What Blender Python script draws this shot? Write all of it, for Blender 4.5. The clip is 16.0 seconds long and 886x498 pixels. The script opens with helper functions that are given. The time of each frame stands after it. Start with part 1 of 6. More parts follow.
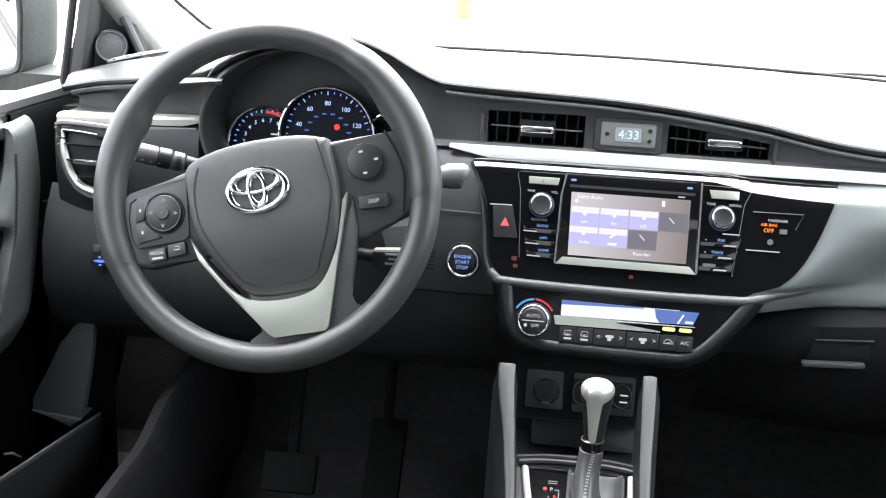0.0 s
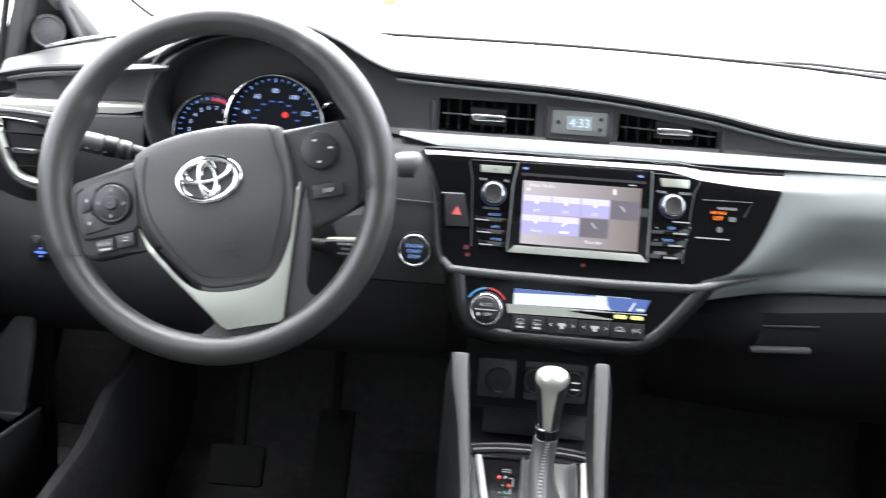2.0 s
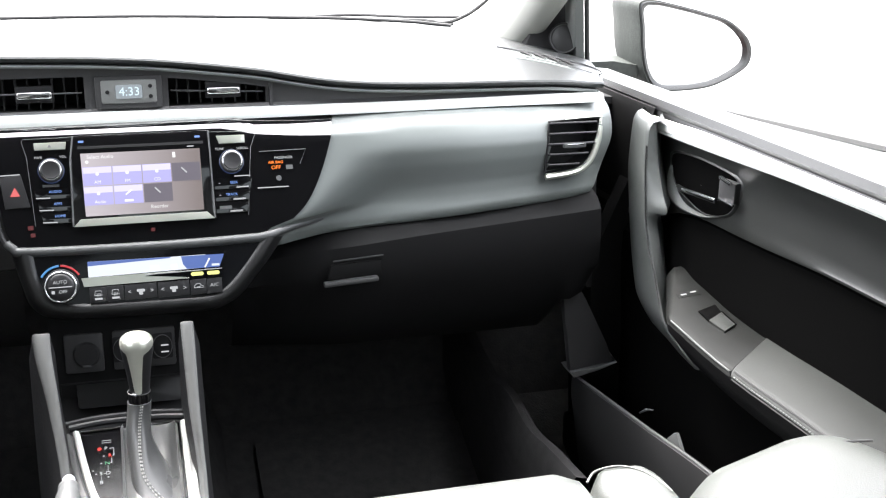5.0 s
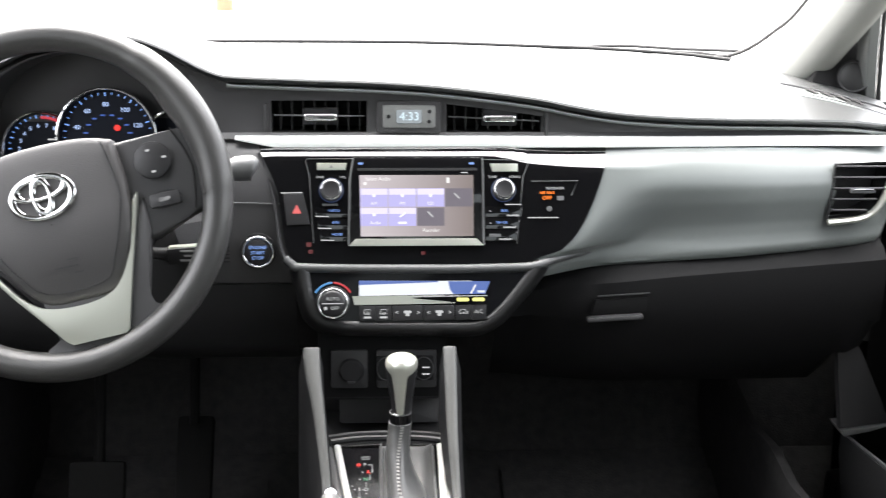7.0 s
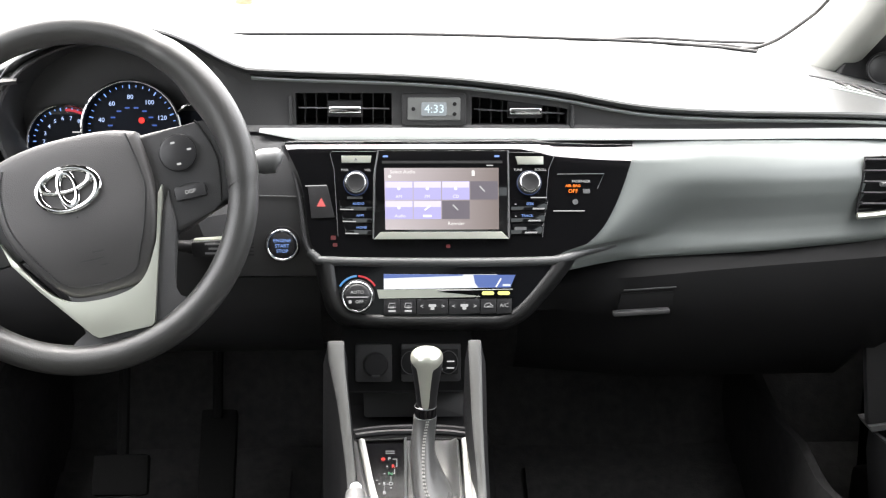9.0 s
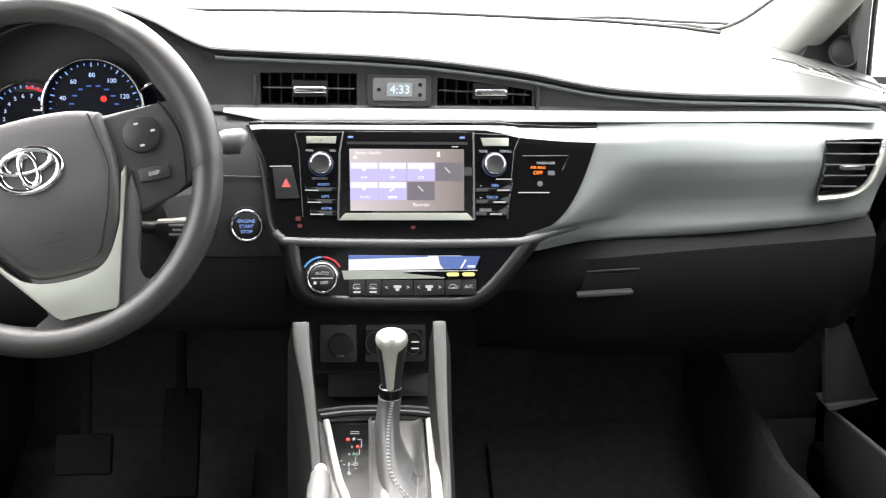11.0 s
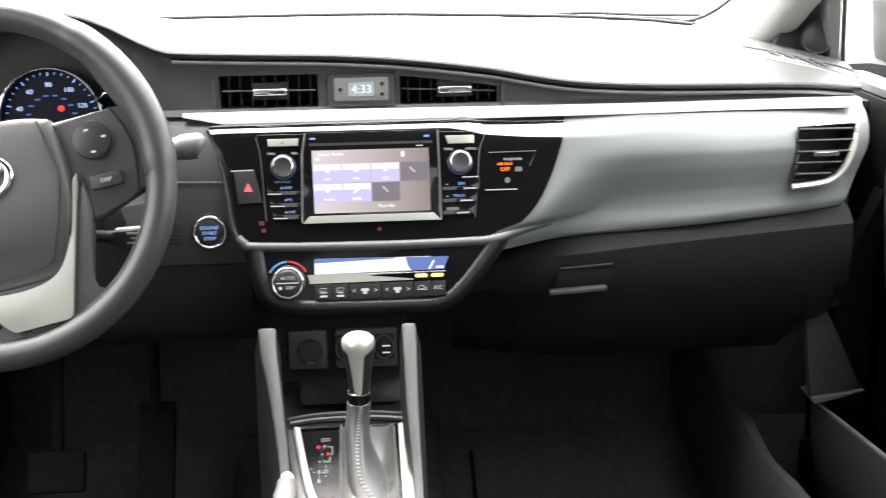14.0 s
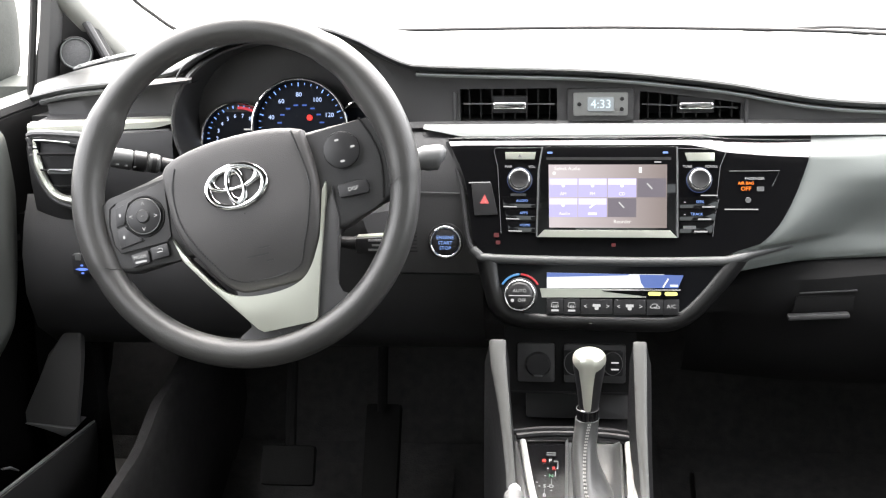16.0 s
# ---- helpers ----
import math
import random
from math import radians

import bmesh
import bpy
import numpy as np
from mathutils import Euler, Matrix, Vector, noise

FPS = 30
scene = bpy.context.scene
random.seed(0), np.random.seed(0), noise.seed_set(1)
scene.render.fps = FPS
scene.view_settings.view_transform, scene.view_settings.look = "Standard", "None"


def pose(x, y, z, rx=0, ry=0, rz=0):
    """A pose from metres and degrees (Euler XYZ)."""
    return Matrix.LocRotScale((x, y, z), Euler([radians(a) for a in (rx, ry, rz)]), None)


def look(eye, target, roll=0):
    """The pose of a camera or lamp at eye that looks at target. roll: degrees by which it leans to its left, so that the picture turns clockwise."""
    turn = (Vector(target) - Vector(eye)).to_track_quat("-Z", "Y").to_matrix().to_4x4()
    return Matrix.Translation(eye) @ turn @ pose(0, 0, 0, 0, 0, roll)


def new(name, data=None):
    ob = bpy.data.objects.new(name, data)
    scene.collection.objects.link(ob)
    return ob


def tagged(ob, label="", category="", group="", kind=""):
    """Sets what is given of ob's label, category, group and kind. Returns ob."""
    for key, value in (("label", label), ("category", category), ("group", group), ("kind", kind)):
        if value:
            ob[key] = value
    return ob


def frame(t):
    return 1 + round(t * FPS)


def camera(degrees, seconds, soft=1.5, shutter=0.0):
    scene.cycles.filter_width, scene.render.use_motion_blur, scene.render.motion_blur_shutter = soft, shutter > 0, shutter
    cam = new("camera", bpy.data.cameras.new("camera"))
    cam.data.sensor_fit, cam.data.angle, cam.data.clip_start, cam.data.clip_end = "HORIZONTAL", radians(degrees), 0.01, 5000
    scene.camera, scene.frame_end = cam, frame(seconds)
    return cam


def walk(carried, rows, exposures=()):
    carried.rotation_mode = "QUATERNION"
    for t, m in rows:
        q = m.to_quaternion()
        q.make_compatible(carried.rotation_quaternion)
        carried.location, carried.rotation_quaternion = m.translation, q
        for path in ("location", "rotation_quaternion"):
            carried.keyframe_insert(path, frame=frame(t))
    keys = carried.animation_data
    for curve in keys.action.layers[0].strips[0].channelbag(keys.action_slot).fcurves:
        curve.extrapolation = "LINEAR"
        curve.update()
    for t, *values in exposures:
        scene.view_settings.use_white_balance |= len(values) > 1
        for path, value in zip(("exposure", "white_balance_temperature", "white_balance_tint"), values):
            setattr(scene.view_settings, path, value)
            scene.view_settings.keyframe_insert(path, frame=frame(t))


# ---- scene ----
cam = camera(42.0, 16.0, 1.15, 0.5)


def aim(eye, yaw, pitch, roll):
    """A camera pose from its place, its turn to the left and up, and its lean."""
    a, b = radians(yaw), radians(pitch)
    way = Vector((-math.sin(a) * math.cos(b), math.cos(a) * math.cos(b), math.sin(b)))
    return look(eye, Vector(eye) + way, roll)


PATH = [
    (0, (0.001, -1.290, 0.938), 7.82, -15.86, 2.47),
    (0.5, (-0.005, -1.288, 0.933), 7.47, -15.78, 2.71),
    (1, (-0.010, -1.291, 0.932), 7.11, -15.99, 3.08),
    (1.5, (-0.019, -1.291, 0.934), 6.67, -16.12, 3.34),
    (2, (-0.030, -1.285, 0.937), 3.95, -16.34, 3.23),
    (2.5, (-0.005, -1.292, 0.946), -3.52, -16.73, 2.10),
    (3, (-0.011, -1.320, 0.948), -12.55, -16.73, 2.18),
    (3.2, (-0.009, -1.331, 0.954), -15.37, -16.90, 3.04),
    (5.3, (0.021, -1.349, 0.939), -15.45, -17.39, 0.27),
    (5.5, (0.018, -1.349, 0.943), -15.03, -17.30, 0.38),
    (6, (0.012, -1.339, 0.936), -12.07, -16.75, 0.81),
    (6.5, (0.011, -1.326, 0.936), -6.41, -16.32, -0.44),
    (7, (-0.010, -1.323, 0.942), -3.35, -16.18, 0.62),
    (7.5, (-0.016, -1.314, 0.945), -1.29, -16.01, -0.00),
    (8, (-0.017, -1.312, 0.938), -1.12, -15.83, -0.16),
    (8.5, (-0.015, -1.313, 0.938), -1.64, -16.18, 0.17),
    (9, (-0.018, -1.315, 0.939), -2.43, -16.49, 0.45),
    (11.3, (-0.021, -1.312, 0.952), -5.35, -17.95, 1.61),
    (11.5, (-0.014, -1.308, 0.945), -6.49, -17.61, 1.70),
    (12, (0.014, -1.308, 0.953), -9.41, -18.08, 1.64),
    (12.5, (0.037, -1.317, 0.951), -11.65, -18.34, 2.29),
    (13, (0.040, -1.318, 0.951), -11.49, -18.37, 2.48),
    (13.5, (0.026, -1.304, 0.937), -7.39, -17.65, 0.77),
    (14, (0.025, -1.296, 0.930), -4.08, -17.29, -0.70),
    (14.5, (0.014, -1.293, 0.928), 0.49, -17.12, -0.85),
    (15, (-0.002, -1.293, 0.935), 5.47, -16.73, -1.12),
    (15.5, (-0.002, -1.296, 0.938), 6.98, -16.56, -1.41),
    (16, (-0.005, -1.295, 0.938), 6.62, -16.72, -1.52),
]
walk(cam, [(t, aim(eye, yaw, pitch, roll)) for t, eye, yaw, pitch, roll in PATH], [(0, 3.60, 6350, 10.3), (5.5, 3.52, 6500, 11.0), (8, 3.54, 6720, 11.0), (14, 3.76, 6800, 11.2), (16, 3.73, 6800, 11.2)])

# ---- light ----
STOPS = 3.40
GLOW = 0.5 ** STOPS
world = bpy.data.worlds.new("overcast_sky")
scene.world = world
world.use_nodes = True
wn = world.node_tree.nodes
sky = wn.new("ShaderNodeTexSky")
sky.sky_type, sky.sun_disc = "NISHITA", False
sky.sun_elevation, sky.sun_rotation = radians(60), radians(-26)
sky.air_density, sky.dust_density, sky.ozone_density = 1.0, 4.0, 1.0
soften = wn.new("ShaderNodeHueSaturation")
soften.inputs["Saturation"].default_value = 0.25
world.node_tree.links.new(sky.outputs[0], soften.inputs["Color"])
# a cloud layer that is brightest overhead
at, up, square, cloud, total = wn.new("ShaderNodeTexCoord"), wn.new("ShaderNodeSeparateXYZ"), wn.new("ShaderNodeMath"), wn.new("ShaderNodeMath"), wn.new("ShaderNodeMix")
square.operation, cloud.operation = "POWER", "MULTIPLY"
square.use_clamp = True
square.inputs[1].default_value, cloud.inputs[1].default_value = 3.0, 8.0
total.data_type, total.blend_type = "RGBA", "ADD"
total.inputs[0].default_value = 1.0
world.node_tree.links.new(at.outputs["Generated"], up.inputs[0])
world.node_tree.links.new(up.outputs["Z"], square.inputs[0])
world.node_tree.links.new(square.outputs[0], cloud.inputs[0])
world.node_tree.links.new(soften.outputs[0], total.inputs[6])
world.node_tree.links.new(cloud.outputs[0], total.inputs[7])
world.node_tree.links.new(total.outputs[2], wn["Background"].inputs[0])
wn["Background"].inputs[1].default_value = 0.15

sun_data = bpy.data.lights.new("sun", "SUN")
sun_data.energy, sun_data.angle, sun_data.color = 1.2, radians(14), (1.0, 0.97, 0.92)
sun = new("sun", sun_data)
sun.matrix_world = look((-2.2, 4.6, 9.0), (0, 0, 0))


# ---- materials ----
def surf(name, col, rough=0.5, metal=0.0, grain=0.0, gscale=900, vary=0.12, vscale=9, coat=0.0, spec=0.5, rvary=0.08):
    """A painted, moulded or woven surface: base colour varied at two scales, fine relief, uneven gloss."""
    m = bpy.data.materials.new(name)
    m.use_nodes = True
    n, l = m.node_tree.nodes, m.node_tree.links
    b = n["Principled BSDF"]
    at = n.new("ShaderNodeTexCoord")
    big, fine = n.new("ShaderNodeTexNoise"), n.new("ShaderNodeTexNoise")
    big.inputs["Scale"].default_value, big.inputs["Detail"].default_value = vscale, 4
    fine.inputs["Scale"].default_value, fine.inputs["Detail"].default_value = gscale, 2
    l.new(at.outputs["Object"], big.inputs["Vector"])
    l.new(at.outputs["Object"], fine.inputs["Vector"])
    ramp = n.new("ShaderNodeMix")
    ramp.data_type = "RGBA"
    ramp.inputs[6].default_value = (*[c * (1 - vary) for c in col], 1)
    ramp.inputs[7].default_value = (*[min(1, c * (1 + vary)) for c in col], 1)
    l.new(big.outputs["Fac"], ramp.inputs[0])
    l.new(ramp.outputs[2], b.inputs["Base Color"])
    rr = n.new("ShaderNodeMapRange")
    rr.inputs["To Min"].default_value, rr.inputs["To Max"].default_value = max(0.02, rough - rvary), min(1, rough + rvary)
    mixf = n.new("ShaderNodeMath")
    mixf.operation = "ADD"
    mixf.inputs[1].default_value = 0.0
    l.new(big.outputs["Fac"], mixf.inputs[0])
    l.new(mixf.outputs[0], rr.inputs["Value"])
    l.new(rr.outputs[0], b.inputs["Roughness"])
    b.inputs["Metallic"].default_value = metal
    b.inputs["Specular IOR Level"].default_value = spec
    b.inputs["Coat Weight"].default_value = coat
    b.inputs["Coat Roughness"].default_value = 0.04
    b.inputs["Coat IOR"].default_value = 1.6
    if grain:
        bump = n.new("ShaderNodeBump")
        bump.inputs["Strength"].default_value, bump.inputs["Distance"].default_value = grain, 0.0009
        l.new(fine.outputs["Fac"], bump.inputs["Height"])
        l.new(bump.outputs[0], b.inputs["Normal"])
    return m


def lit(name, col, power=1.0, base=(0.02, 0.02, 0.02), rough=0.2):
    """A display, lamp, lit legend or painted shine: it gives off light of its own."""
    m = bpy.data.materials.new(name)
    m.use_nodes = True
    b = m.node_tree.nodes["Principled BSDF"]
    b.inputs["Base Color"].default_value = (*base, 1)
    b.inputs["Roughness"].default_value = rough
    b.inputs["Emission Color"].default_value = (*col, 1)
    b.inputs["Emission Strength"].default_value = power * GLOW
    return m


def pane(name, gloss=0.05, tint=(1, 1, 1)):
    m = bpy.data.materials.new(name)
    m.use_nodes = True
    n, l = m.node_tree.nodes, m.node_tree.links
    n.remove(n["Principled BSDF"])
    t, g, x = n.new("ShaderNodeBsdfTransparent"), n.new("ShaderNodeBsdfGlossy"), n.new("ShaderNodeMixShader")
    t.inputs[0].default_value, g.inputs["Roughness"].default_value, x.inputs[0].default_value = (*tint, 1), 0.01, gloss
    l.new(t.outputs[0], x.inputs[1])
    l.new(g.outputs[0], x.inputs[2])
    l.new(x.outputs[0], n["Material Output"].inputs[0])
    return m


SOFT = surf("soft_dash_skin", (0.027, 0.0285, 0.0285), 0.40, grain=0.35, gscale=500)
SKIN = surf("dark_moulded_skin", (0.058, 0.058, 0.059), 0.55, grain=0.3, gscale=800)
FASCIA = surf("fascia_plastic", (0.036, 0.036, 0.037), 0.5, grain=0.3, gscale=1100)
HARD = surf("hard_black_plastic", (0.017, 0.017, 0.018), 0.5, grain=0.3, gscale=1500, spec=0.3)
DEEP = surf("deep_black_plastic", (0.015, 0.015, 0.0155), 0.7, grain=0.2, spec=0.2)
GLOVE = surf("glovebox_plastic", (0.0062, 0.0062, 0.0064), 0.62, grain=0.3, gscale=1300, spec=0.12)
PANEL = surf("grey_padded_panel", (0.120, 0.132, 0.127), 0.36, grain=0.07, gscale=900)
SATIN = surf("satin_grey_trim", (0.075, 0.077, 0.078), 0.38, grain=0.1)
BORDER = surf("border_satin_plastic", (0.046, 0.048, 0.048), 0.45, grain=0.1)
GATEGLOSS = surf("gate_gloss_plastic", (0.0035, 0.0035, 0.004), 0.16, rvary=0.03, vary=0.05, spec=0.35)
PODGREY = surf("pod_grey_plastic", (0.008, 0.0082, 0.0084), 0.42, grain=0.2)
PIANO = surf("gloss_black_panel", (0.003, 0.003, 0.0035), 0.05, rvary=0.02, vary=0.05, spec=0.6, coat=1.0)
SILVER = surf("satin_silver_paint", (0.55, 0.565, 0.50), 0.30, metal=0.75, vary=0.05, grain=0.05)
SLATGREY = surf("vent_slat_plastic", (0.022, 0.022, 0.023), 0.4, grain=0.1)
STRIP = surf("console_silver_paint", (0.048, 0.0495, 0.0475), 0.45, metal=0.3, vary=0.07, grain=0.08)
CHROME = surf("bright_chrome", (0.78, 0.78, 0.79), 0.08, metal=1.0, vary=0.03, rvary=0.03)
RIM = surf("grained_wheel_skin", (0.036, 0.036, 0.0352), 0.32, grain=0.32, gscale=900)
PAD = surf("hub_pad_skin", (0.043, 0.0417, 0.0417), 0.5, grain=0.3, gscale=900)
KEYCAP = surf("button_black", (0.011, 0.011, 0.012), 0.42, vary=0.05)
LEATHER = surf("black_leather", (0.050, 0.051, 0.051), 0.30, grain=0.25, gscale=1200)
SEAT = surf("seat_cover", (0.052, 0.0555, 0.0515), 0.5, grain=0.3, gscale=600)
SEATDARK = surf("seat_seam", (0.035, 0.035, 0.037), 0.6, grain=0.4)
PIPING = surf("pale_piping", (0.16, 0.16, 0.15), 0.5)
THREAD = surf("grey_thread", (0.26, 0.26, 0.25), 0.7)
CARPET = surf("black_carpet", (0.040, 0.0395, 0.040), 0.95, grain=1.0, gscale=350, vary=0.4, vscale=60, spec=0.03)
# the carpet again, darker: the footwell's shade is put into its colour
SHADECARPET = surf("shaded_carpet", (0.019, 0.0188, 0.019), 0.95, grain=0.8, gscale=900, vary=0.4, vscale=60, spec=0.03)
MAT = surf("floor_mat", (0.040, 0.0395, 0.0395), 0.95, grain=1.0, gscale=300, vary=0.4, vscale=70, spec=0.03)
DOORSKIN = surf("door_skin", (0.0115, 0.0123, 0.0117), 0.40, grain=0.08, gscale=1400, spec=0.45)
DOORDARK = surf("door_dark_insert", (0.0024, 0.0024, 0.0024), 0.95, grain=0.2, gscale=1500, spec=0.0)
LINING = surf("grey_lining", (0.04, 0.04, 0.038), 0.9, grain=0.3, gscale=400)
PILLAR = surf("pillar_trim", (0.165, 0.168, 0.154), 0.75, grain=0.3)
RUBBER = surf("rubber_seal", (0.010, 0.010, 0.010), 0.7)
PAINT = surf("red_body_paint", (0.30, 0.03, 0.02), 0.2, coat=0.5, vary=0.05)
SHELL = surf("mirror_shell_plastic", (0.042, 0.0455, 0.042), 0.6, vary=0.45, vscale=160, grain=0.5, gscale=400, spec=0.12)
WETRIM = surf("wet_black_rim", (0.014, 0.0145, 0.0138), 0.4, vary=0.9, vscale=320, grain=1.0, gscale=500)
MIRROR = surf("mirror_silvering", (0.9, 0.9, 0.9), 0.015, metal=1.0, vary=0.0, rvary=0.0)
CONCRETE = surf("damp_concrete", (0.17, 0.17, 0.167), 0.7, grain=0.6, gscale=60, vary=0.2, vscale=0.6)
ORANGE = surf("orange_plastic", (0.50, 0.15, 0.08), 0.6)
MESHGREY = surf("speaker_mesh", (0.055, 0.056, 0.058), 0.6, grain=1.0, gscale=900, vary=0.85, vscale=650)
ARMTOP = surf("armrest_vinyl", (0.0145, 0.0157, 0.0147), 0.52, grain=0.25, gscale=1400, spec=0.18)
ARMPLATE = surf("armrest_hard_plastic", (0.0050, 0.0054, 0.0051), 0.50, grain=0.2, gscale=1400, spec=0.10)
DIALFACE = surf("dial_face", (0.005, 0.007, 0.013), 0.5, spec=0.15)
LEDGE = surf("window_ledge_skin", (0.080, 0.085, 0.082), 0.36, grain=0.15, gscale=1300)
LOWSKIN = surf("dark_lower_skin", (0.030, 0.030, 0.031), 0.45, grain=0.25, gscale=900)
EDGE = surf("bright_edge_paint", (0.50, 0.505, 0.49), 0.32, metal=0.2, vary=0.05)
STRIPSILVER = surf("pale_silver_paint", (0.60, 0.62, 0.60), 0.42, metal=0.3, vary=0.04, grain=0.04)
PEDAL = surf("pedal_rubber", (0.010, 0.010, 0.010), 0.9, grain=0.5, spec=0.03)
GLASSBLACK = surf("smoked_display_glass", (0.003, 0.0032, 0.004), 0.12, rvary=0.03, vary=0.03, spec=0.25)
CLOCKFACE = surf("clock_face_plastic", (0.16, 0.165, 0.16), 0.3)
LEGEND = lit("pale_legend", (0.75, 0.78, 0.8), 0.7)
BLUELEG = lit("blue_legend", (0.25, 0.45, 1.0), 0.9)
WHITELEG = surf("white_print", (0.22, 0.22, 0.22), 0.5)
REDGLOW = lit("red_lamp", (1.0, 0.05, 0.04), 0.95)
DIMRED = lit("dim_red_lamp", (0.6, 0.01, 0.02), 0.16)
AMBER = lit("amber_lamp", (1.0, 0.22, 0.01), 1.6)
GREENLED = lit("green_lamp", (0.1, 0.8, 0.35), 0.5)
YELLOW = lit("yellow_green_lamp", (0.95, 0.95, 0.30), 1.1)
LCDWHITE = lit("climate_display_white", (0.86, 0.92, 1.0), 0.95)
LCDBLUE = lit("climate_display_blue", (0.12, 0.22, 0.65), 0.7)
SCREEN = lit("screen_back", (0.50, 0.45, 0.48), 0.78, rough=0.12)
sn, sl = SCREEN.node_tree.nodes, SCREEN.node_tree.links
s_at, s_xyz, s_ramp = sn.new("ShaderNodeTexCoord"), sn.new("ShaderNodeSeparateXYZ"), sn.new("ShaderNodeMapRange")
s_mix = sn.new("ShaderNodeMix")
s_mix.data_type = "RGBA"
s_mix.inputs[6].default_value, s_mix.inputs[7].default_value = (0.74, 0.68, 0.72, 1), (0.30, 0.25, 0.24, 1)
s_ramp.inputs["From Min"].default_value, s_ramp.inputs["From Max"].default_value = -0.02, 0.10
sl.new(s_at.outputs["Object"], s_xyz.inputs[0])
sl.new(s_xyz.outputs["X"], s_ramp.inputs["Value"])
sl.new(s_ramp.outputs[0], s_mix.inputs[0])
sl.new(s_mix.outputs[2], sn["Principled BSDF"].inputs["Emission Color"])
TILE = lit("screen_tile", (0.50, 0.48, 0.86), 1.0, rough=0.12)
TILETOP = lit("screen_tile_top", (0.66, 0.63, 0.86), 1.25, rough=0.12)
TILEOFF = lit("screen_tile_off", (0.32, 0.29, 0.36), 0.5, rough=0.12)
SCREENWHITE = lit("screen_white", (1, 1, 1), 1.0)
CLOCKLIT = lit("clock_digits", (0.70, 0.90, 1.0), 1.15)
CLOCKBACK = lit("clock_window", (0.40, 0.46, 0.50), 0.8)
DIALBLUE = lit("dial_blue", (0.10, 0.22, 0.75), 0.55)
DIALWHITE = lit("dial_white", (0.45, 0.62, 1.0), 1.2)
DIALTICK = lit("dial_tick_blue", (0.22, 0.45, 1.0), 1.0)
DIALRED = lit("dial_red", (1.0, 0.08, 0.12), 0.55)
COLDARC = lit("cold_arc", (0.10, 0.40, 0.85), 0.7)
HOTARC = lit("hot_arc", (0.85, 0.03, 0.05), 0.6)
BLUERING = lit("blue_knob_ring", (0.10, 0.22, 0.70), 0.35)
BLUELED = lit("blue_lamp", (0.12, 0.25, 1.0), 1.2)


# ---- mesh helpers ----
def V(*a):
    return Vector(a)


def finish(name, bm, mat, smooth=38):
    bmesh.ops.recalc_face_normals(bm, faces=bm.faces)
    me = bpy.data.meshes.new(name)
    bm.to_mesh(me)
    bm.free()
    for p in me.polygons:
        p.use_smooth = True
    me.set_sharp_from_angle(angle=radians(smooth))
    me.materials.append(mat)
    return me


def part(name, bm, mat, parent=None, label="", smooth=38):
    """One mesh object, under a thing or under one of its parts."""
    ob = new(name, finish(name, bm, mat, smooth))
    if parent is not None:
        ob.parent = parent
        if parent.type == "EMPTY":
            ob.matrix_parent_inverse = parent.matrix_basis.inverted()
    return tagged(ob, label)


def thing(name, at, label, category, group=""):
    ob = new(name)
    ob.empty_display_size = 0.02
    ob.matrix_basis = Matrix.Translation(at)
    return tagged(ob, label, category, group)


def setting(name, bm, mat, label="", category=""):
    return tagged(part(name, bm, mat), label, category, kind="structure")


def smoothline(pairs):
    """A smooth function through (x, value) pairs."""
    xs, ys = [p[0] for p in pairs], [p[1] for p in pairs]
    d = [(ys[i + 1] - ys[i]) / (xs[i + 1] - xs[i]) for i in range(len(xs) - 1)]
    m = [d[0]] + [0 if d[i - 1] * d[i] <= 0 else 2 * d[i - 1] * d[i] / (d[i - 1] + d[i]) for i in range(1, len(d))] + [d[-1]]

    def f(x):
        if x <= xs[0]:
            return ys[0] + m[0] * (x - xs[0]) * 0
        if x >= xs[-1]:
            return ys[-1]
        i = max(k for k in range(len(xs) - 1) if xs[k] <= x)
        h = xs[i + 1] - xs[i]
        t = (x - xs[i]) / h
        return (ys[i] * (1 + 2 * t) * (1 - t) ** 2 + m[i] * h * t * (1 - t) ** 2
                + ys[i + 1] * t * t * (3 - 2 * t) + m[i + 1] * h * t * t * (t - 1))
    return f


def spline(pts, n=8, closed=False):
    """Catmull-Rom points along a line of points."""
    P = [Vector(p) for p in pts]
    k = len(P)
    out = []
    for i in range(k if closed else k - 1):
        a, b, c, d = (P[(i + j) % k] if closed else P[min(max(i + j, 0), k - 1)] for j in (-1, 0, 1, 2))
        for s in range(n):
            t = s / n
            out.append(0.5 * (2 * b + (c - a) * t + (2 * a - 5 * b + 4 * c - d) * t * t + (3 * b - a - 3 * c + d) * t ** 3))
    if not closed:
        out.append(P[-1])
    return out


def loft(rows, wrap=False, bm=None, cap=False):
    """A skin over rows of points; wrap closes each row round."""
    bm = bm or bmesh.new()
    vs = [[bm.verts.new(p) for p in r] for r in rows]
    n = len(rows[0])
    for a, b in zip(vs, vs[1:]):
        for j in range(n if wrap else n - 1):
            q = (a[j], a[(j + 1) % n], b[(j + 1) % n], b[j])
            if len({v.index if v.index >= 0 else id(v) for v in q}) == 4:
                bm.faces.new(q)
    if cap:
        bm.faces.new(vs[0])
        bm.faces.new(vs[-1])
    return bm


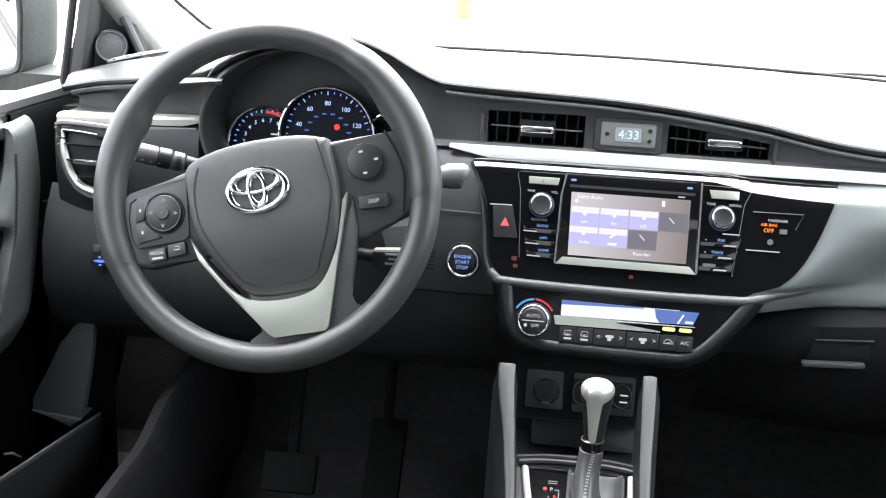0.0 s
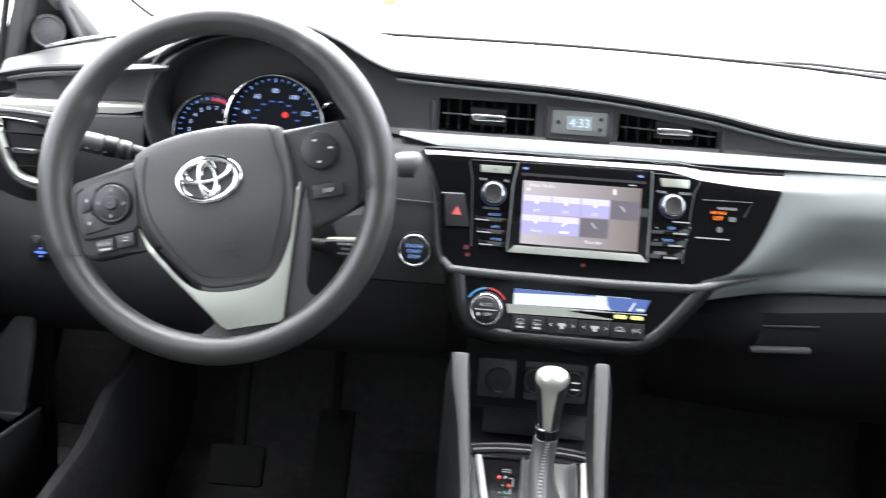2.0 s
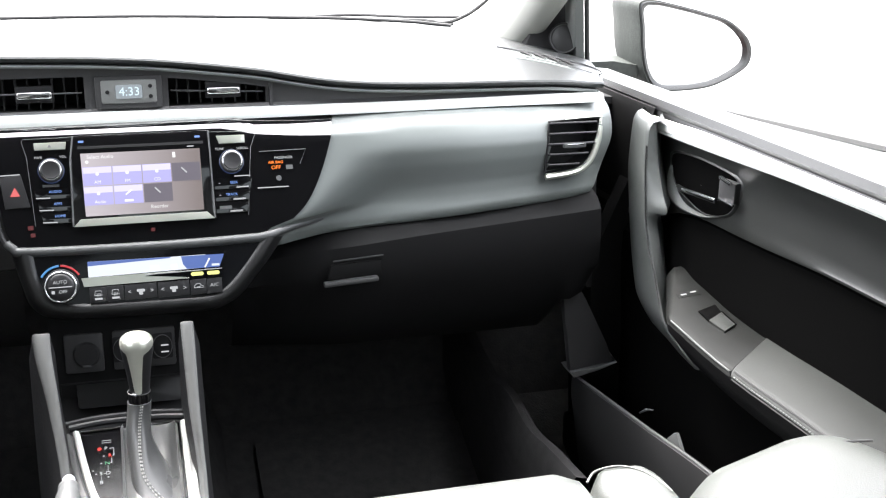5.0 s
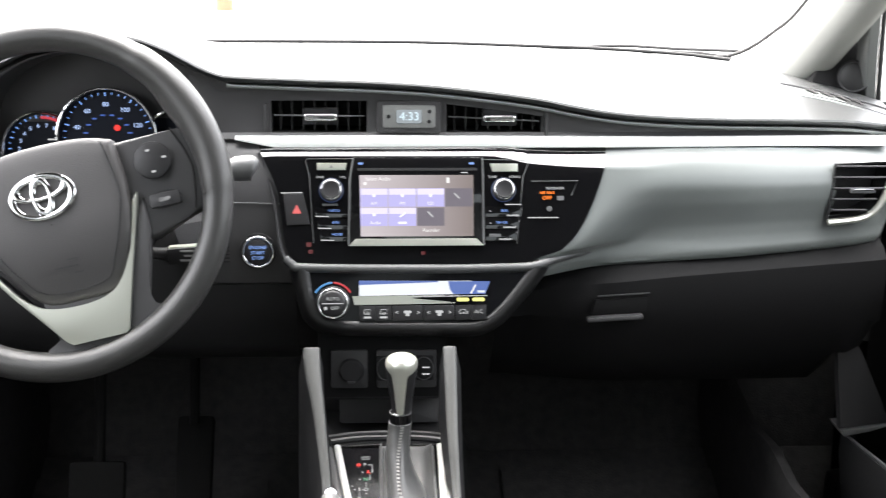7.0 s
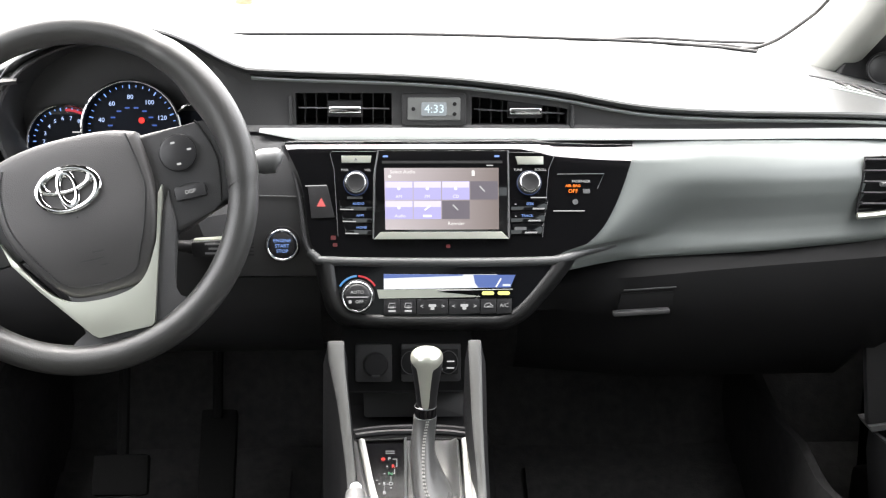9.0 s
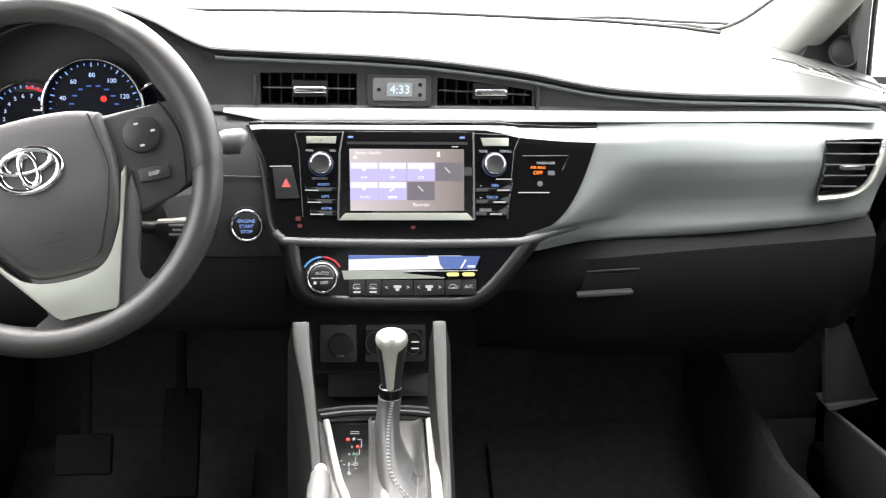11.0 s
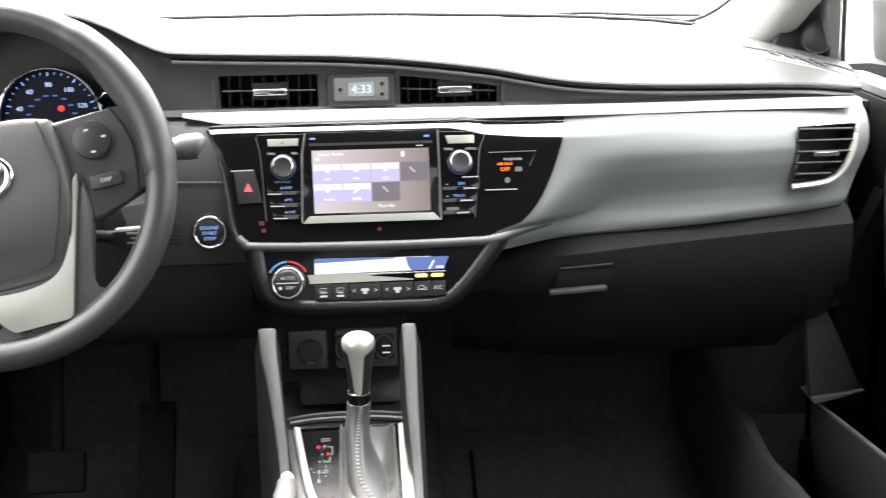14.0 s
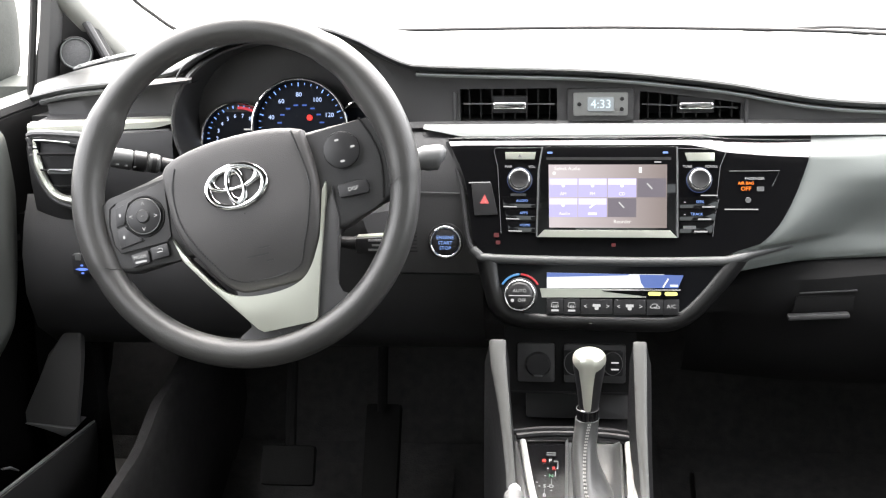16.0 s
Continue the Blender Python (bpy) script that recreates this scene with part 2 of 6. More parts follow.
def shell(rows, back, bm=None):
    """An open skin with a skirt round it that goes back by a vector, so that it has thickness."""
    back = Vector(back)
    rows = [[Vector(p) for p in r] for r in rows]
    rows = [[p + back for p in rows[0]]] + rows + [[p + back for p in rows[-1]]]
    rows = [[r[0] + (back if 0 < i < len(rows) - 1 else V(0, 0, 0))] + r + [r[-1] + (back if 0 < i < len(rows) - 1 else V(0, 0, 0))] for i, r in enumerate(rows)]
    bm = loft(rows, bm=bm)
    bmesh.ops.remove_doubles(bm, verts=bm.verts, dist=1e-6)
    return bm


def bevelled(bm, edges, w, seg=2):
    if w > 0:
        bmesh.ops.bevel(bm, geom=edges, offset=w, segments=seg, profile=0.6, affect="EDGES", clamp_overlap=True)


def block(c, size, bev=0.0015, m=None, bm=None, seg=2):
    """A box with rounded edges, turned by m about its centre c."""
    own = bmesh.new()
    bmesh.ops.create_cube(own, size=1)
    for v in own.verts:
        v.co = Vector((v.co.x * size[0], v.co.y * size[1], v.co.z * size[2]))
    bevelled(own, own.edges[:], min(bev, min(size) * 0.45), seg)
    t = Matrix.Translation(c) @ (m.to_4x4() if m else Matrix.Identity(4))
    own.transform(t)
    return merge(own, bm)


def merge(own, bm):
    if bm is None:
        return own
    me = bpy.data.meshes.new("join")
    own.to_mesh(me)
    own.free()
    bm.from_mesh(me)
    bpy.data.meshes.remove(me)
    return bm


def plate(outline, to, thick, bev=0.0, bm=None, seg=2):
    """A plate of an outline in (u, v); to(u, v, w) lays it into the world, w going backwards by thick."""
    own = bmesh.new()
    f = [own.verts.new(to(u, v, 0)) for u, v in outline]
    b = [own.verts.new(to(u, v, thick)) for u, v in outline]
    front = own.faces.new(f)
    own.faces.new(b[::-1])
    for i in range(len(f)):
        own.faces.new((f[i], b[i], b[(i + 1) % len(f)], f[(i + 1) % len(f)]))
    bevelled(own, list(front.edges), bev, seg)
    return merge(own, bm)


def frame_of(c, normal, up=(0, 0, 1)):
    """A turn whose z axis is the normal and whose y axis is as near up as can be."""
    z = Vector(normal).normalized()
    x = Vector(up).cross(z).normalized()
    y = z.cross(x)
    return Matrix.Translation(c) @ Matrix((x, y, z)).transposed().to_4x4()


def lathe(profile, m, n=32, bm=None, sx=1.0, sy=1.0):
    """A turned shape: (radius, height) pairs about the z axis of m."""
    own = bmesh.new()
    rows = []
    for r, h in profile:
        if r < 1e-6:
            rows.append([own.verts.new((0, 0, h))] * n)
        else:
            rows.append([own.verts.new((sx * r * math.cos(2 * math.pi * i / n), sy * r * math.sin(2 * math.pi * i / n), h)) for i in range(n)])
    for a, b in zip(rows, rows[1:]):
        for i in range(n):
            q = list(dict.fromkeys((a[i], a[(i + 1) % n], b[(i + 1) % n], b[i])))
            if len(q) > 2:
                own.faces.new(q)
    own.transform(m)
    return merge(own, bm)


def tube(pts, r, n=10, bm=None, cap=True, flat=1.0, up=(0, 0, 1)):
    """A round bar along points; r: a radius or one for each point."""
    own = bmesh.new()
    pts = [Vector(p) for p in pts]
    rows = []
    for i, p in enumerate(pts):
        d = (pts[min(i + 1, len(pts) - 1)] - pts[max(i - 1, 0)]).normalized()
        s = d.cross(Vector(up))
        s = s.normalized() if s.length > 1e-4 else d.orthogonal().normalized()
        t = s.cross(d)
        rr = r[i] if isinstance(r, (list, tuple)) else r
        rows.append([p + s * rr * math.cos(2 * math.pi * k / n) + t * rr * flat * math.sin(2 * math.pi * k / n) for k in range(n)])
    loft(rows, wrap=True, bm=own, cap=cap)
    return merge(own, bm)


def torus(m, R, r, n=48, k=10, bm=None, sx=1.0, sy=1.0, a0=0.0, a1=360.0):
    own = bmesh.new()
    full = a1 - a0 >= 360
    rows = []
    for i in range(n if full else n + 1):
        a = radians(a0 + (a1 - a0) * i / n)
        rows.append([V(sx * (R + r * math.cos(b)) * math.cos(a), sy * (R + r * math.cos(b)) * math.sin(a), r * math.sin(b))
                     for b in [2 * math.pi * j / k for j in range(k)]])
    if full:
        rows.append(rows[0])
    loft(rows, wrap=True, bm=own, cap=not full)
    if full:
        bmesh.ops.remove_doubles(own, verts=own.verts, dist=1e-6)
    own.transform(m)
    return merge(own, bm)


def letters(text, size, m, mat, parent, name="legend", depth=0.0003, spread=1.0):
    """Words in the built-in font, standing a little proud of the plane of m, centred."""
    cu = bpy.data.curves.new(name, "FONT")
    cu.body, cu.size, cu.align_x, cu.align_y, cu.extrude, cu.resolution_u, cu.space_character = text, size, "CENTER", "CENTER", depth, 2, spread
    tmp = bpy.data.objects.new(name, cu)
    me = bpy.data.meshes.new_from_object(tmp)
    bpy.data.objects.remove(tmp)
    bpy.data.curves.remove(cu)
    me.transform(m)
    me.materials.clear()
    me.materials.append(mat)
    ob = new(name, me)
    ob.parent = parent
    if parent.type == "EMPTY":
        ob.matrix_parent_inverse = parent.matrix_basis.inverted()
    return ob


def rounded(w, h, r, n=4):
    """The outline of a rounded rectangle about (0, 0)."""
    out = []
    for cx, cy, a in ((w / 2 - r, h / 2 - r, 0), (-w / 2 + r, h / 2 - r, 90), (-w / 2 + r, -h / 2 + r, 180), (w / 2 - r, -h / 2 + r, 270)):
        out += [(cx + r * math.cos(radians(a + 90 * i / n)), cy + r * math.sin(radians(a + 90 * i / n))) for i in range(n + 1)]
    return out


# ---- the dashboard's lines ----
pad_z = smoothline([(-.69, .716), (-.62, .732), (-.54, .742), (-.475, .756), (-.43, .782), (-.39, .802), (-.34, .812), (-.29, .808), (-.25, .793), (-.218, .772),
                    (-.19, .760), (-.135, .757), (-.017, .753), (.048, .749), (.115, .742), (.181, .733), (.222, .725), (.269, .717), (.317, .7125), (.385, .709), (.56, .704), (.66, .692)])
pad_y = smoothline([(-.69, .09), (-.6, .06), (-.5, .045), (-.42, .0), (-.34, -.02), (-.26, .0), (-.2, .028), (0, .03), (.3, .034), (.5, .045), (.6, .055), (.66, .075)])
rear_y = smoothline([(-.70, .20), (-.62, .30), (-.52, .40), (-.3, .435), (0, .445), (.3, .435), (.47, .40), (.53, .37), (.60, .29), (.66, .20)])
rear_z = smoothline([(-.70, .712), (-.62, .738), (-.5, .752), (-.3, .753), (0, .7525), (.24, .7475), (.39, .743), (.51, .736), (.6, .713), (.66, .692)])
X0, X1 = -.685, .634
COLS = [X0 + (X1 - X0) * i / 96 for i in range(97)]


def vee(y):
    """The plane of the audio panel: it leans back."""
    return lambda u, v, w: V(u, .004 + .33 * (v - .63) - y + w * .95, v - w * .31)


AUDIO = vee(0.0)
LEAN = Matrix.Rotation(math.atan(.33), 3, "X").inverted()


def audio(u, v, out=0.0):
    """A frame on the audio panel, z out of it."""
    return frame_of(AUDIO(u, v, -out), (0, -1, .33))


band_low = smoothline([(.08, .680), (.12, .671), (.17, .657), (.26, .6525), (.30, .6525)])


def top_roll(x, z):
    """How far the gloss panel rolls back at its top edge."""
    d = z - band_low(x)
    return 0.0 if d <= 0 else 1.0 * (d * d / .004 if d < .002 else d - .001)


def climate_to(u, v, w):
    return V(u, -.038 + .25 * (v - .50) + w * .97, v - w * .24)


def climate(u, v, out=0.0):
    return frame_of(climate_to(u, v, -out), (0, -1, .25))


# ---- setting: ground, floor, shell of the car ----
bm = bmesh.new()
bmesh.ops.create_grid(bm, x_segments=8, y_segments=8, size=400)
bmesh.ops.translate(bm, verts=bm.verts, vec=(0, 0, -.32))
setting("ground", bm, CONCRETE, "damp grey concrete forecourt round the car", "ground")

floor_z = lambda x, y: .02 + .10 * max(0, (y - .05) / .3) ** 1.5 + (.20 * max(0, 1 - abs(x) / .13) ** .5 if abs(x) < .13 else 0)
rows = [[V(x, y, floor_z(x, y)) for x in [-.80 + 1.60 * i / 48 for i in range(49)]] for y in [-1.9 + 2.25 * j / 30 for j in range(31)]]
setting("floor", shell(rows, (0, 0, -.03)), CARPET, "black carpeted cabin floor with a centre tunnel", "floor")
rows = [[V(x, y, z) for x in [-.80 + 1.60 * i / 12 for i in range(13)]] for y, z in ((.35, .0), (.36, .12), (.44, .22), (.52, .38), (.54, .55), (.54, .70))]
setting("firewall", shell(rows, (0, .03, -.01)), CARPET, "black carpeted front bulkhead under the dashboard", "wall")

# roof, rear end and pillars close the cabin; the glass openings stay open
rows = [[V(x, y, z - .07 * (abs(x) / .6) ** 3) for x in [-.60 + 1.2 * i / 16 for i in range(17)]]
        for y, z in ((-.25, 1.19), (-.5, 1.235), (-.9, 1.26), (-1.4, 1.25), (-1.9, 1.19))]
setting("roof", shell(rows, (0, 0, .03)), LINING, "dark grey cloth roof lining", "ceiling")
bm = block((0, -2.25, .35), (1.5, .06, .72), .01)
setting("wall_rear", bm, DOORSKIN, "dark rear seat wall behind the camera", "wall")
bm = block((0, -2.05, .30), (1.4, .45, .16), .04)
setting("rear_bench", bm, SEAT, "grey rear bench base behind the camera", "bench")

for s in (-1, 1):
    dz = .02 if s < 0 else 0.0
    # windscreen pillar: from the dashboard corner up and back to the roof
    foot, head = (V(.603, .335, .695), V(-.662, .335, .715))[s < 0], V((.612, -.655)[s < 0], -.28, 1.17)
    line = [foot + (head - foot) * t + V(s * (.030 if s > 0 else .034) * math.sin(math.pi * max(0, t)), 0, 0) for t in [-.08 + 1.08 * i / 11 for i in range(12)]]
    rows = []
    for p in line:
        ring = spline([V(-.030, .020, 0), V(-.024, -.014, 0), V(-.004, -.026, 0), V(.012, -.020, 0), V(.018, .010, 0), V(.0, .034, 0)], 4, closed=True)
        rows.append([p + (V(q.x - .012, q.y, q.y * .5) if s > 0 else V(.024 - (q.x + .030) * .52, .5 * q.y + .016, q.y * .25)) for q in ring])
    setting("pillar_left" if s < 0 else "pillar_right", loft(rows, wrap=True, cap=True), PILLAR, "pale grey windscreen pillar trim rising to the roof", "pillar")
    # centre and rear pillars
    rows = [[p + V(s * a, b, 0) for a, b in ((-.02, -.05), (-.02, .05), (.02, .05), (.02, -.05))] for p in (V(s * .73, -.95, .62), V(s * .69, -1.0, .95), V(s * .56, -1.05, 1.21))]
    setting("centre_pillar_left" if s < 0 else "centre_pillar_right", loft(rows, wrap=True, cap=True), PILLAR, "pale grey centre door pillar", "pillar")
    rows = [[p + V(s * a, b, 0) for a, b in ((-.02, -.12), (-.02, .12), (.02, .12), (.02, -.12))] for p in (V(s * .72, -2.0, .65), V(s * .55, -1.95, 1.18))]
    setting("rear_pillar_left" if s < 0 else "rear_pillar_right", loft(rows, wrap=True, cap=True), PILLAR, "pale grey rear roof pillar", "pillar")
    # rail over the doors
    setting("roof_rail_left" if s < 0 else "roof_rail_right", tube(spline([V(s * .56, -.2, 1.13), V(s * .60, -.6, 1.18), V(s * .60, -1.3, 1.19), V(s * .56, -1.95, 1.15)], 6), .035, 8), PILLAR, "roof rail over the door opening", "trim")
    # rear door and sill close the side behind the front doors
    setting("rear_side_left" if s < 0 else "rear_side_right", block((s * .745, -1.65, .33), (.05, 1.2, .70), .01), DOORDARK, "dark rear door lining", "wall")
    setting("sill_left" if s < 0 else "sill_right", block((s * .72, -.62, .06), (.09, 1.76, .14), .015), DEEP, "black plastic door sill", "trim")

# scuttle under the windscreen's foot closes the space behind the dashboard
rows = [[V(x, (rear_y(x) - .03) * (1 - t) + .58 * t, (rear_z(x) - .035) * (1 - t) + .66 * t) for t in (0, .3, .6, 1)] for x in [-.74 + 1.48 * i / 36 for i in range(37)]]
setting("scuttle", shell(rows, (0, 0, -.01)), DEEP, "black plastic scuttle under the windscreen", "trim")

# cowl sides close the footwells before the doors
for s in (-1, 1):
    setting("cowl_side_left" if s < 0 else "cowl_side_right", block((s * .795, .27, .29), (.05, .56, .72), .01), DEEP, "black lining of the footwell's outer side", "wall")

# windscreen and side panes
base = [V(x, rear_y(x) + .012, rear_z(x) - .004) for x in [-.62 + 1.24 * i / 24 for i in range(25)]]
rows = [[p.lerp(V(p.x * .86, -.27 - .05 * (1 - (p.x / .62) ** 2) + .05, 1.185 - .05 * (p.x / .62) ** 2), t) + V(0, .02 * math.sin(math.pi * t), .02 * math.sin(math.pi * t)) for p in base] for t in [i / 6 for i in range(7)]]
ws = setting("windscreen", shell(rows, (0, .004, .003)), pane("windscreen_glass", .03), "clear curved windscreen", "windscreen")
ws.visible_shadow = False
edge_line = spline([V(.500, .412, .7385), V(.523, .402, .7425), V(.548, .385, .757), (V(.572, .362, .782)), V(.590, .335, .808), V(.60, .27, .86)], 6)
setting("windscreen_border_right", tube(edge_line, .0028, 8), RUBBER, "black printed border up the windscreen side", "trim")
setting("windscreen_border_left", tube([V(-p.x - .045, p.y, p.z + .012) for p in edge_line], .0028, 8), RUBBER, "black printed border up the windscreen side", "trim")
base = [V(p.x, p.y - .006, p.z + .0065) for p in base if abs(p.x) < .525]
setting("windscreen_seal", tube(base, .0026, 8), RUBBER, "black rubber seal along the windscreen base", "trim")

# unseen panes in the rear doors and rear window, tinted to cut light from behind
TINTED = pane("rear_light_cut", .04, (.16, .17, .165))
rows = [[V(x, y, z) for x in [-.56 + 1.12 * i / 8 for i in range(9)]] for y, z in ((-1.90, 1.19), (-2.08, .95), (-2.25, .71))]
setting("rear_window", shell(rows, (0, -.004, 0)), TINTED, "unseen rear window, tinted to cut light from behind", "window")
for s in (-1, 1):
    rows = [[V(s * x, y, z) for y in (-1.02, -1.4, -1.75, -2.2)] for x, z in ((.735, .68), (.69, .95), (.60, 1.18))]
    setting("rear_side_window_left" if s < 0 else "rear_side_window_right", shell(rows, (s * .004, 0, 0)), TINTED, "unseen rear door window, tinted to cut light", "window")

# ---- setting: the dashboard ----
dash = thing("dashboard", (0, .2, .45), "dark grey moulded dashboard with a soft top pad and silver strips", "dashboard")

# soft top pad with a rolled front edge and a thin front lip
rows = []
for x in COLS:
    yl, zl, yb, zb = pad_y(x), pad_z(x), rear_y(x), rear_z(x)
    sag = .010 if x > .2 or x < -.45 else .006
    if x < -.5:
        sag = .007
    brow = .012 * min(1, max(0, (-.40 - x) / .08))
    prof = [V(x, yl + .022, zl - .0085), V(x, yl + .009, zl - .0085), V(x, yl + .0045, zl - .0072), V(x, yl + .0015, zl - .0045), V(x, yl, zl - .0020), V(x, yl + .0015, zl + .0002), V(x, yl + .009, zl + .0015)]
    for t in [i / 12 for i in range(1, 13)]:
        prof.append(V(x, yl + .009 + (yb - yl - .009) * t, zl + .0015 + (zb - zl - .0015) * t + sag * math.sin(math.pi * t) + brow * (math.sin(math.pi * t ** .5) - .6 * math.sin(math.pi * t))))
    prof.append(V(x, yb + .01, zb - .03))
    rows.append([V(p.x + .2 * max(0, p.y - .05) * max(0, (x - .5) / .134), p.y, p.z) for p in prof])
part("top_pad", loft(rows), SOFT, dash, "grained soft grey top pad")

# pale ledge under the pad, then the recessed fascia with real openings for the vents and the clock
FX0, FX1 = -.228, .630
cut = [(-.1355, -.0225), (.0725, .1870)]
fcols = sorted(set([FX0 + (FX1 - FX0) * i / 60 for i in range(61)] + [c for ab in cut for c in ab] + [-.0225, -.010, .066, .0725]))
fcols = [x for i, x in enumerate(fcols) if i == 0 or x - fcols[i - 1] > .0015 or any(abs(x - c) < 1e-6 for ab in cut for c in ab)]
rows = [[V(x, pad_y(x) + .016, pad_z(x) - .0098), V(x, pad_y(x) + .0035, pad_z(x) - .0102), V(x, pad_y(x) + .0025, pad_z(x) - .0112), V(x, pad_y(x) + .0035, pad_z(x) - .0138), V(x, pad_y(x) + .012, pad_z(x) - .0150)] for x in fcols if x > -.195]
part("fascia_ledge", loft(rows), PANEL, dash, "thin satin grey ledge under the pad")
face_y = lambda x: pad_y(x) + .014
vent_top = lambda x: min(.7285, pad_z(x) - .0225)
vent_low = .6905
bm = bmesh.new()
for a, b in zip(fcols, fcols[1:]):
    open_ = any(lo - 1e-6 <= a and b <= hi + 1e-6 for lo, hi in cut)
    zs = [lambda x: pad_z(x) - .0140, vent_top, lambda x: vent_low, lambda x: .684]
    for k in range(3):
        if open_ and k == 1:
            continue
        q = [V(a, face_y(a), zs[k](a)), V(b, face_y(b), zs[k](b)), V(b, face_y(b) - (.006 if k == 2 else 0), zs[k + 1](b)), V(a, face_y(a) - (.006 if k == 2 else 0), zs[k + 1](a))]
        bm.faces.new([bm.verts.new(p) for p in q])
bmesh.ops.remove_doubles(bm, verts=bm.verts, dist=1e-5)
part("upper_fascia", bm, FASCIA, dash, "dark grey fascia round the vents")

# silver strip across the dashboard
rows = []
for x in [-.178 + .806 * i / 60 for i in range(61)]:
    t = min(1, (x + .178) / .05)
    y = min(pad_y(x) + .004, .046)
    top, low = .6868 - .003 * max(0, x / .6), .6868 - (.0035 + .0100 * t)
    rows.append([V(x, y + .012, top + .001), V(x, y + .0015, top + .0005), V(x, y - .002, top - .002), V(x, y - .004, (top + low) / 2), V(x, y - .004, low + .001), V(x, y, low)])
part("silver_strip", loft(rows), STRIPSILVER, dash, "bright satin silver strip")
rows = []
for x in [-.668 + .186 * i / 20 for i in range(21)]:
    y, top = .038 + .1 * max(0, -x - .6) ** 1.5, .6905 + .036 * (x + .668)
    low = top - .012
    e = max(0, (x + .505) / .025)
    rows.append([V(x, y + .014, top + .001), V(x, y, top), V(x - 0, y - .003, top - .003), V(x, y - .003, low + .0015 + .006 * e), V(x, y + .006, low + .006 * e)])
part("silver_strip", loft(rows), SILVER, dash, "satin silver strip")

rows = []
for x in [-.668 + .180 * i / 20 for i in range(21)]:
    y, low = .038 + .1 * max(0, -x - .6) ** 1.5, .6785 + .036 * (x + .668)
    rows.append([V(x, y + .006, low + .001), V(x, y - .0045, low - .0005), V(x, y - .0065, low - .004), V(x, y - .0055, low - .009), V(x, y + .004, low - .0125)])
part("strip_foot", loft(rows), BORDER, dash, "satin grey band under the strip")

# dark band between pad and strip on the driver's outer side
rows = []
for x in [-.664 + .192 * i / 16 for i in range(17)]:
    y = pad_y(x) + .009
    low = .6915 + .036 * (x + .668)
    rows.append([V(x, y, pad_z(x) - .0140), V(x, y + .004, (pad_z(x) + low) / 2), V(x, y + .002, low + .003), V(x, y - .002, low), V(x, .046, low - .0015)])
part("outer_fascia", loft(rows), HARD, dash)
# the pale ledge continued, with the corner's shade put into a darker colour
rows = [[V(x, pad_y(x) + .016, pad_z(x) - .0078), V(x, pad_y(x) + .0035, pad_z(x) - .0082), V(x, pad_y(x) + .0020, pad_z(x) - .0098), V(x, pad_y(x) + .0035, pad_z(x) - .0135), V(x, pad_y(x) + .012, pad_z(x) - .0150)] for x in [-.672 + .174 * i / 16 for i in range(17)]]
part("fascia_ledge", loft(rows), BORDER, dash)

# driver's face below the strip, round the outer vent and down to the knee panel
rows = []
for x in [-.670 + .188 * i / 24 for i in range(25)]:
    top = .681 + .03 * (x + .668)
    y = .030 + .6 * max(0, -x - .63) ** 1.3
    rows.append([V(x, y + .012, top), V(x, y, top - .004), V(x, y - .006, top - .02), V(x, y - .006, .62), V(x, y, .58), V(x, y + .008, .545)])
part("driver_face", loft(rows), HARD, dash)
rows = []
for x in [-.685 + .575 * i / 30 for i in range(31)]:
    rows.append([V(x, .05, .60), V(x, .028, .565), V(x, .015, .53), V(x, .012, .48), V(x, .03, .43), V(x, .08, .39), V(x, .16, .37)])
part("knee_panel", loft(rows), HARD, dash, "black plastic knee panel")

# binnacle: the dark cavity behind the wheel
rows = []
for a in [radians(-34 + 248 * i / 48) for i in range(49)]:
    cx, cz = -.350, .690
    w, h = .126, .100
    rows.append([V(cx + k * w * math.cos(a), y, cz + k * h * math.sin(a)) for k, y in ((1.06, .034), (1.03, .020), (1.0, .014), (.98, .015), (.96, .025), (.93, .05), (.91, .088))])
part("binnacle", loft(rows), LOWSKIN, dash, "dark hood lining round the dials")
bm = plate([(.140 * math.cos(radians(a)), (.100 if 0 < a < 180 else .06) * math.sin(radians(a))) for a in range(0, 360, 12)], lambda u, v, w: V(-.352 + u, .082 + w, .688 + v), .01)
part("binnacle_back", bm, LOWSKIN, dash)
rows = []
for x in [-.512 + .330 * i / 66 for i in range(67)]:
    e = 1 - ((x + .350) / .1336) ** 2
    arc = .690 + .106 * math.sqrt(e) - .002 if e > 0 else .684
    low = max(.684 if x > -.35 else .7395 + .0068 * (min(x, -.44) + .505) / .06, arc)
    top_ = pad_z(x) - .0085
    low = min(low, top_ - .0015)
    rows.append([V(x, pad_y(x) + .012, top_), V(x, pad_y(x) + .016, top_ + (low - top_) * .4), V(x, max(pad_y(x) + .018, .030), low)])
part("hood_cheek", loft(rows), FASCIA, dash, "dark grey side of the hood")
# thin moulded rib under the hood and the pad's ledge that runs into it
rib = spline([V(-.4653, .012, .749), V(-.4488, .006, .767), V(-.412, .000, .785), V(-.375, -.002, .791), V(-.335, -.002, .790)], 6)
part("hood_rib", tube(rib, .0011, 6), SATIN, dash)
rows = [[V(x, y, .7395 + .0068 * (x + .505) / .06 * (1 if x < -.445 else 1) + z) for y, z in ((.040, .004), (.014, .0035), (.011, .001), (.012, -.003), (.04, -.004))] for x in [-.545 + .098 * i / 10 for i in range(11)]]
part("hood_ledge", loft(rows), HARD, dash)

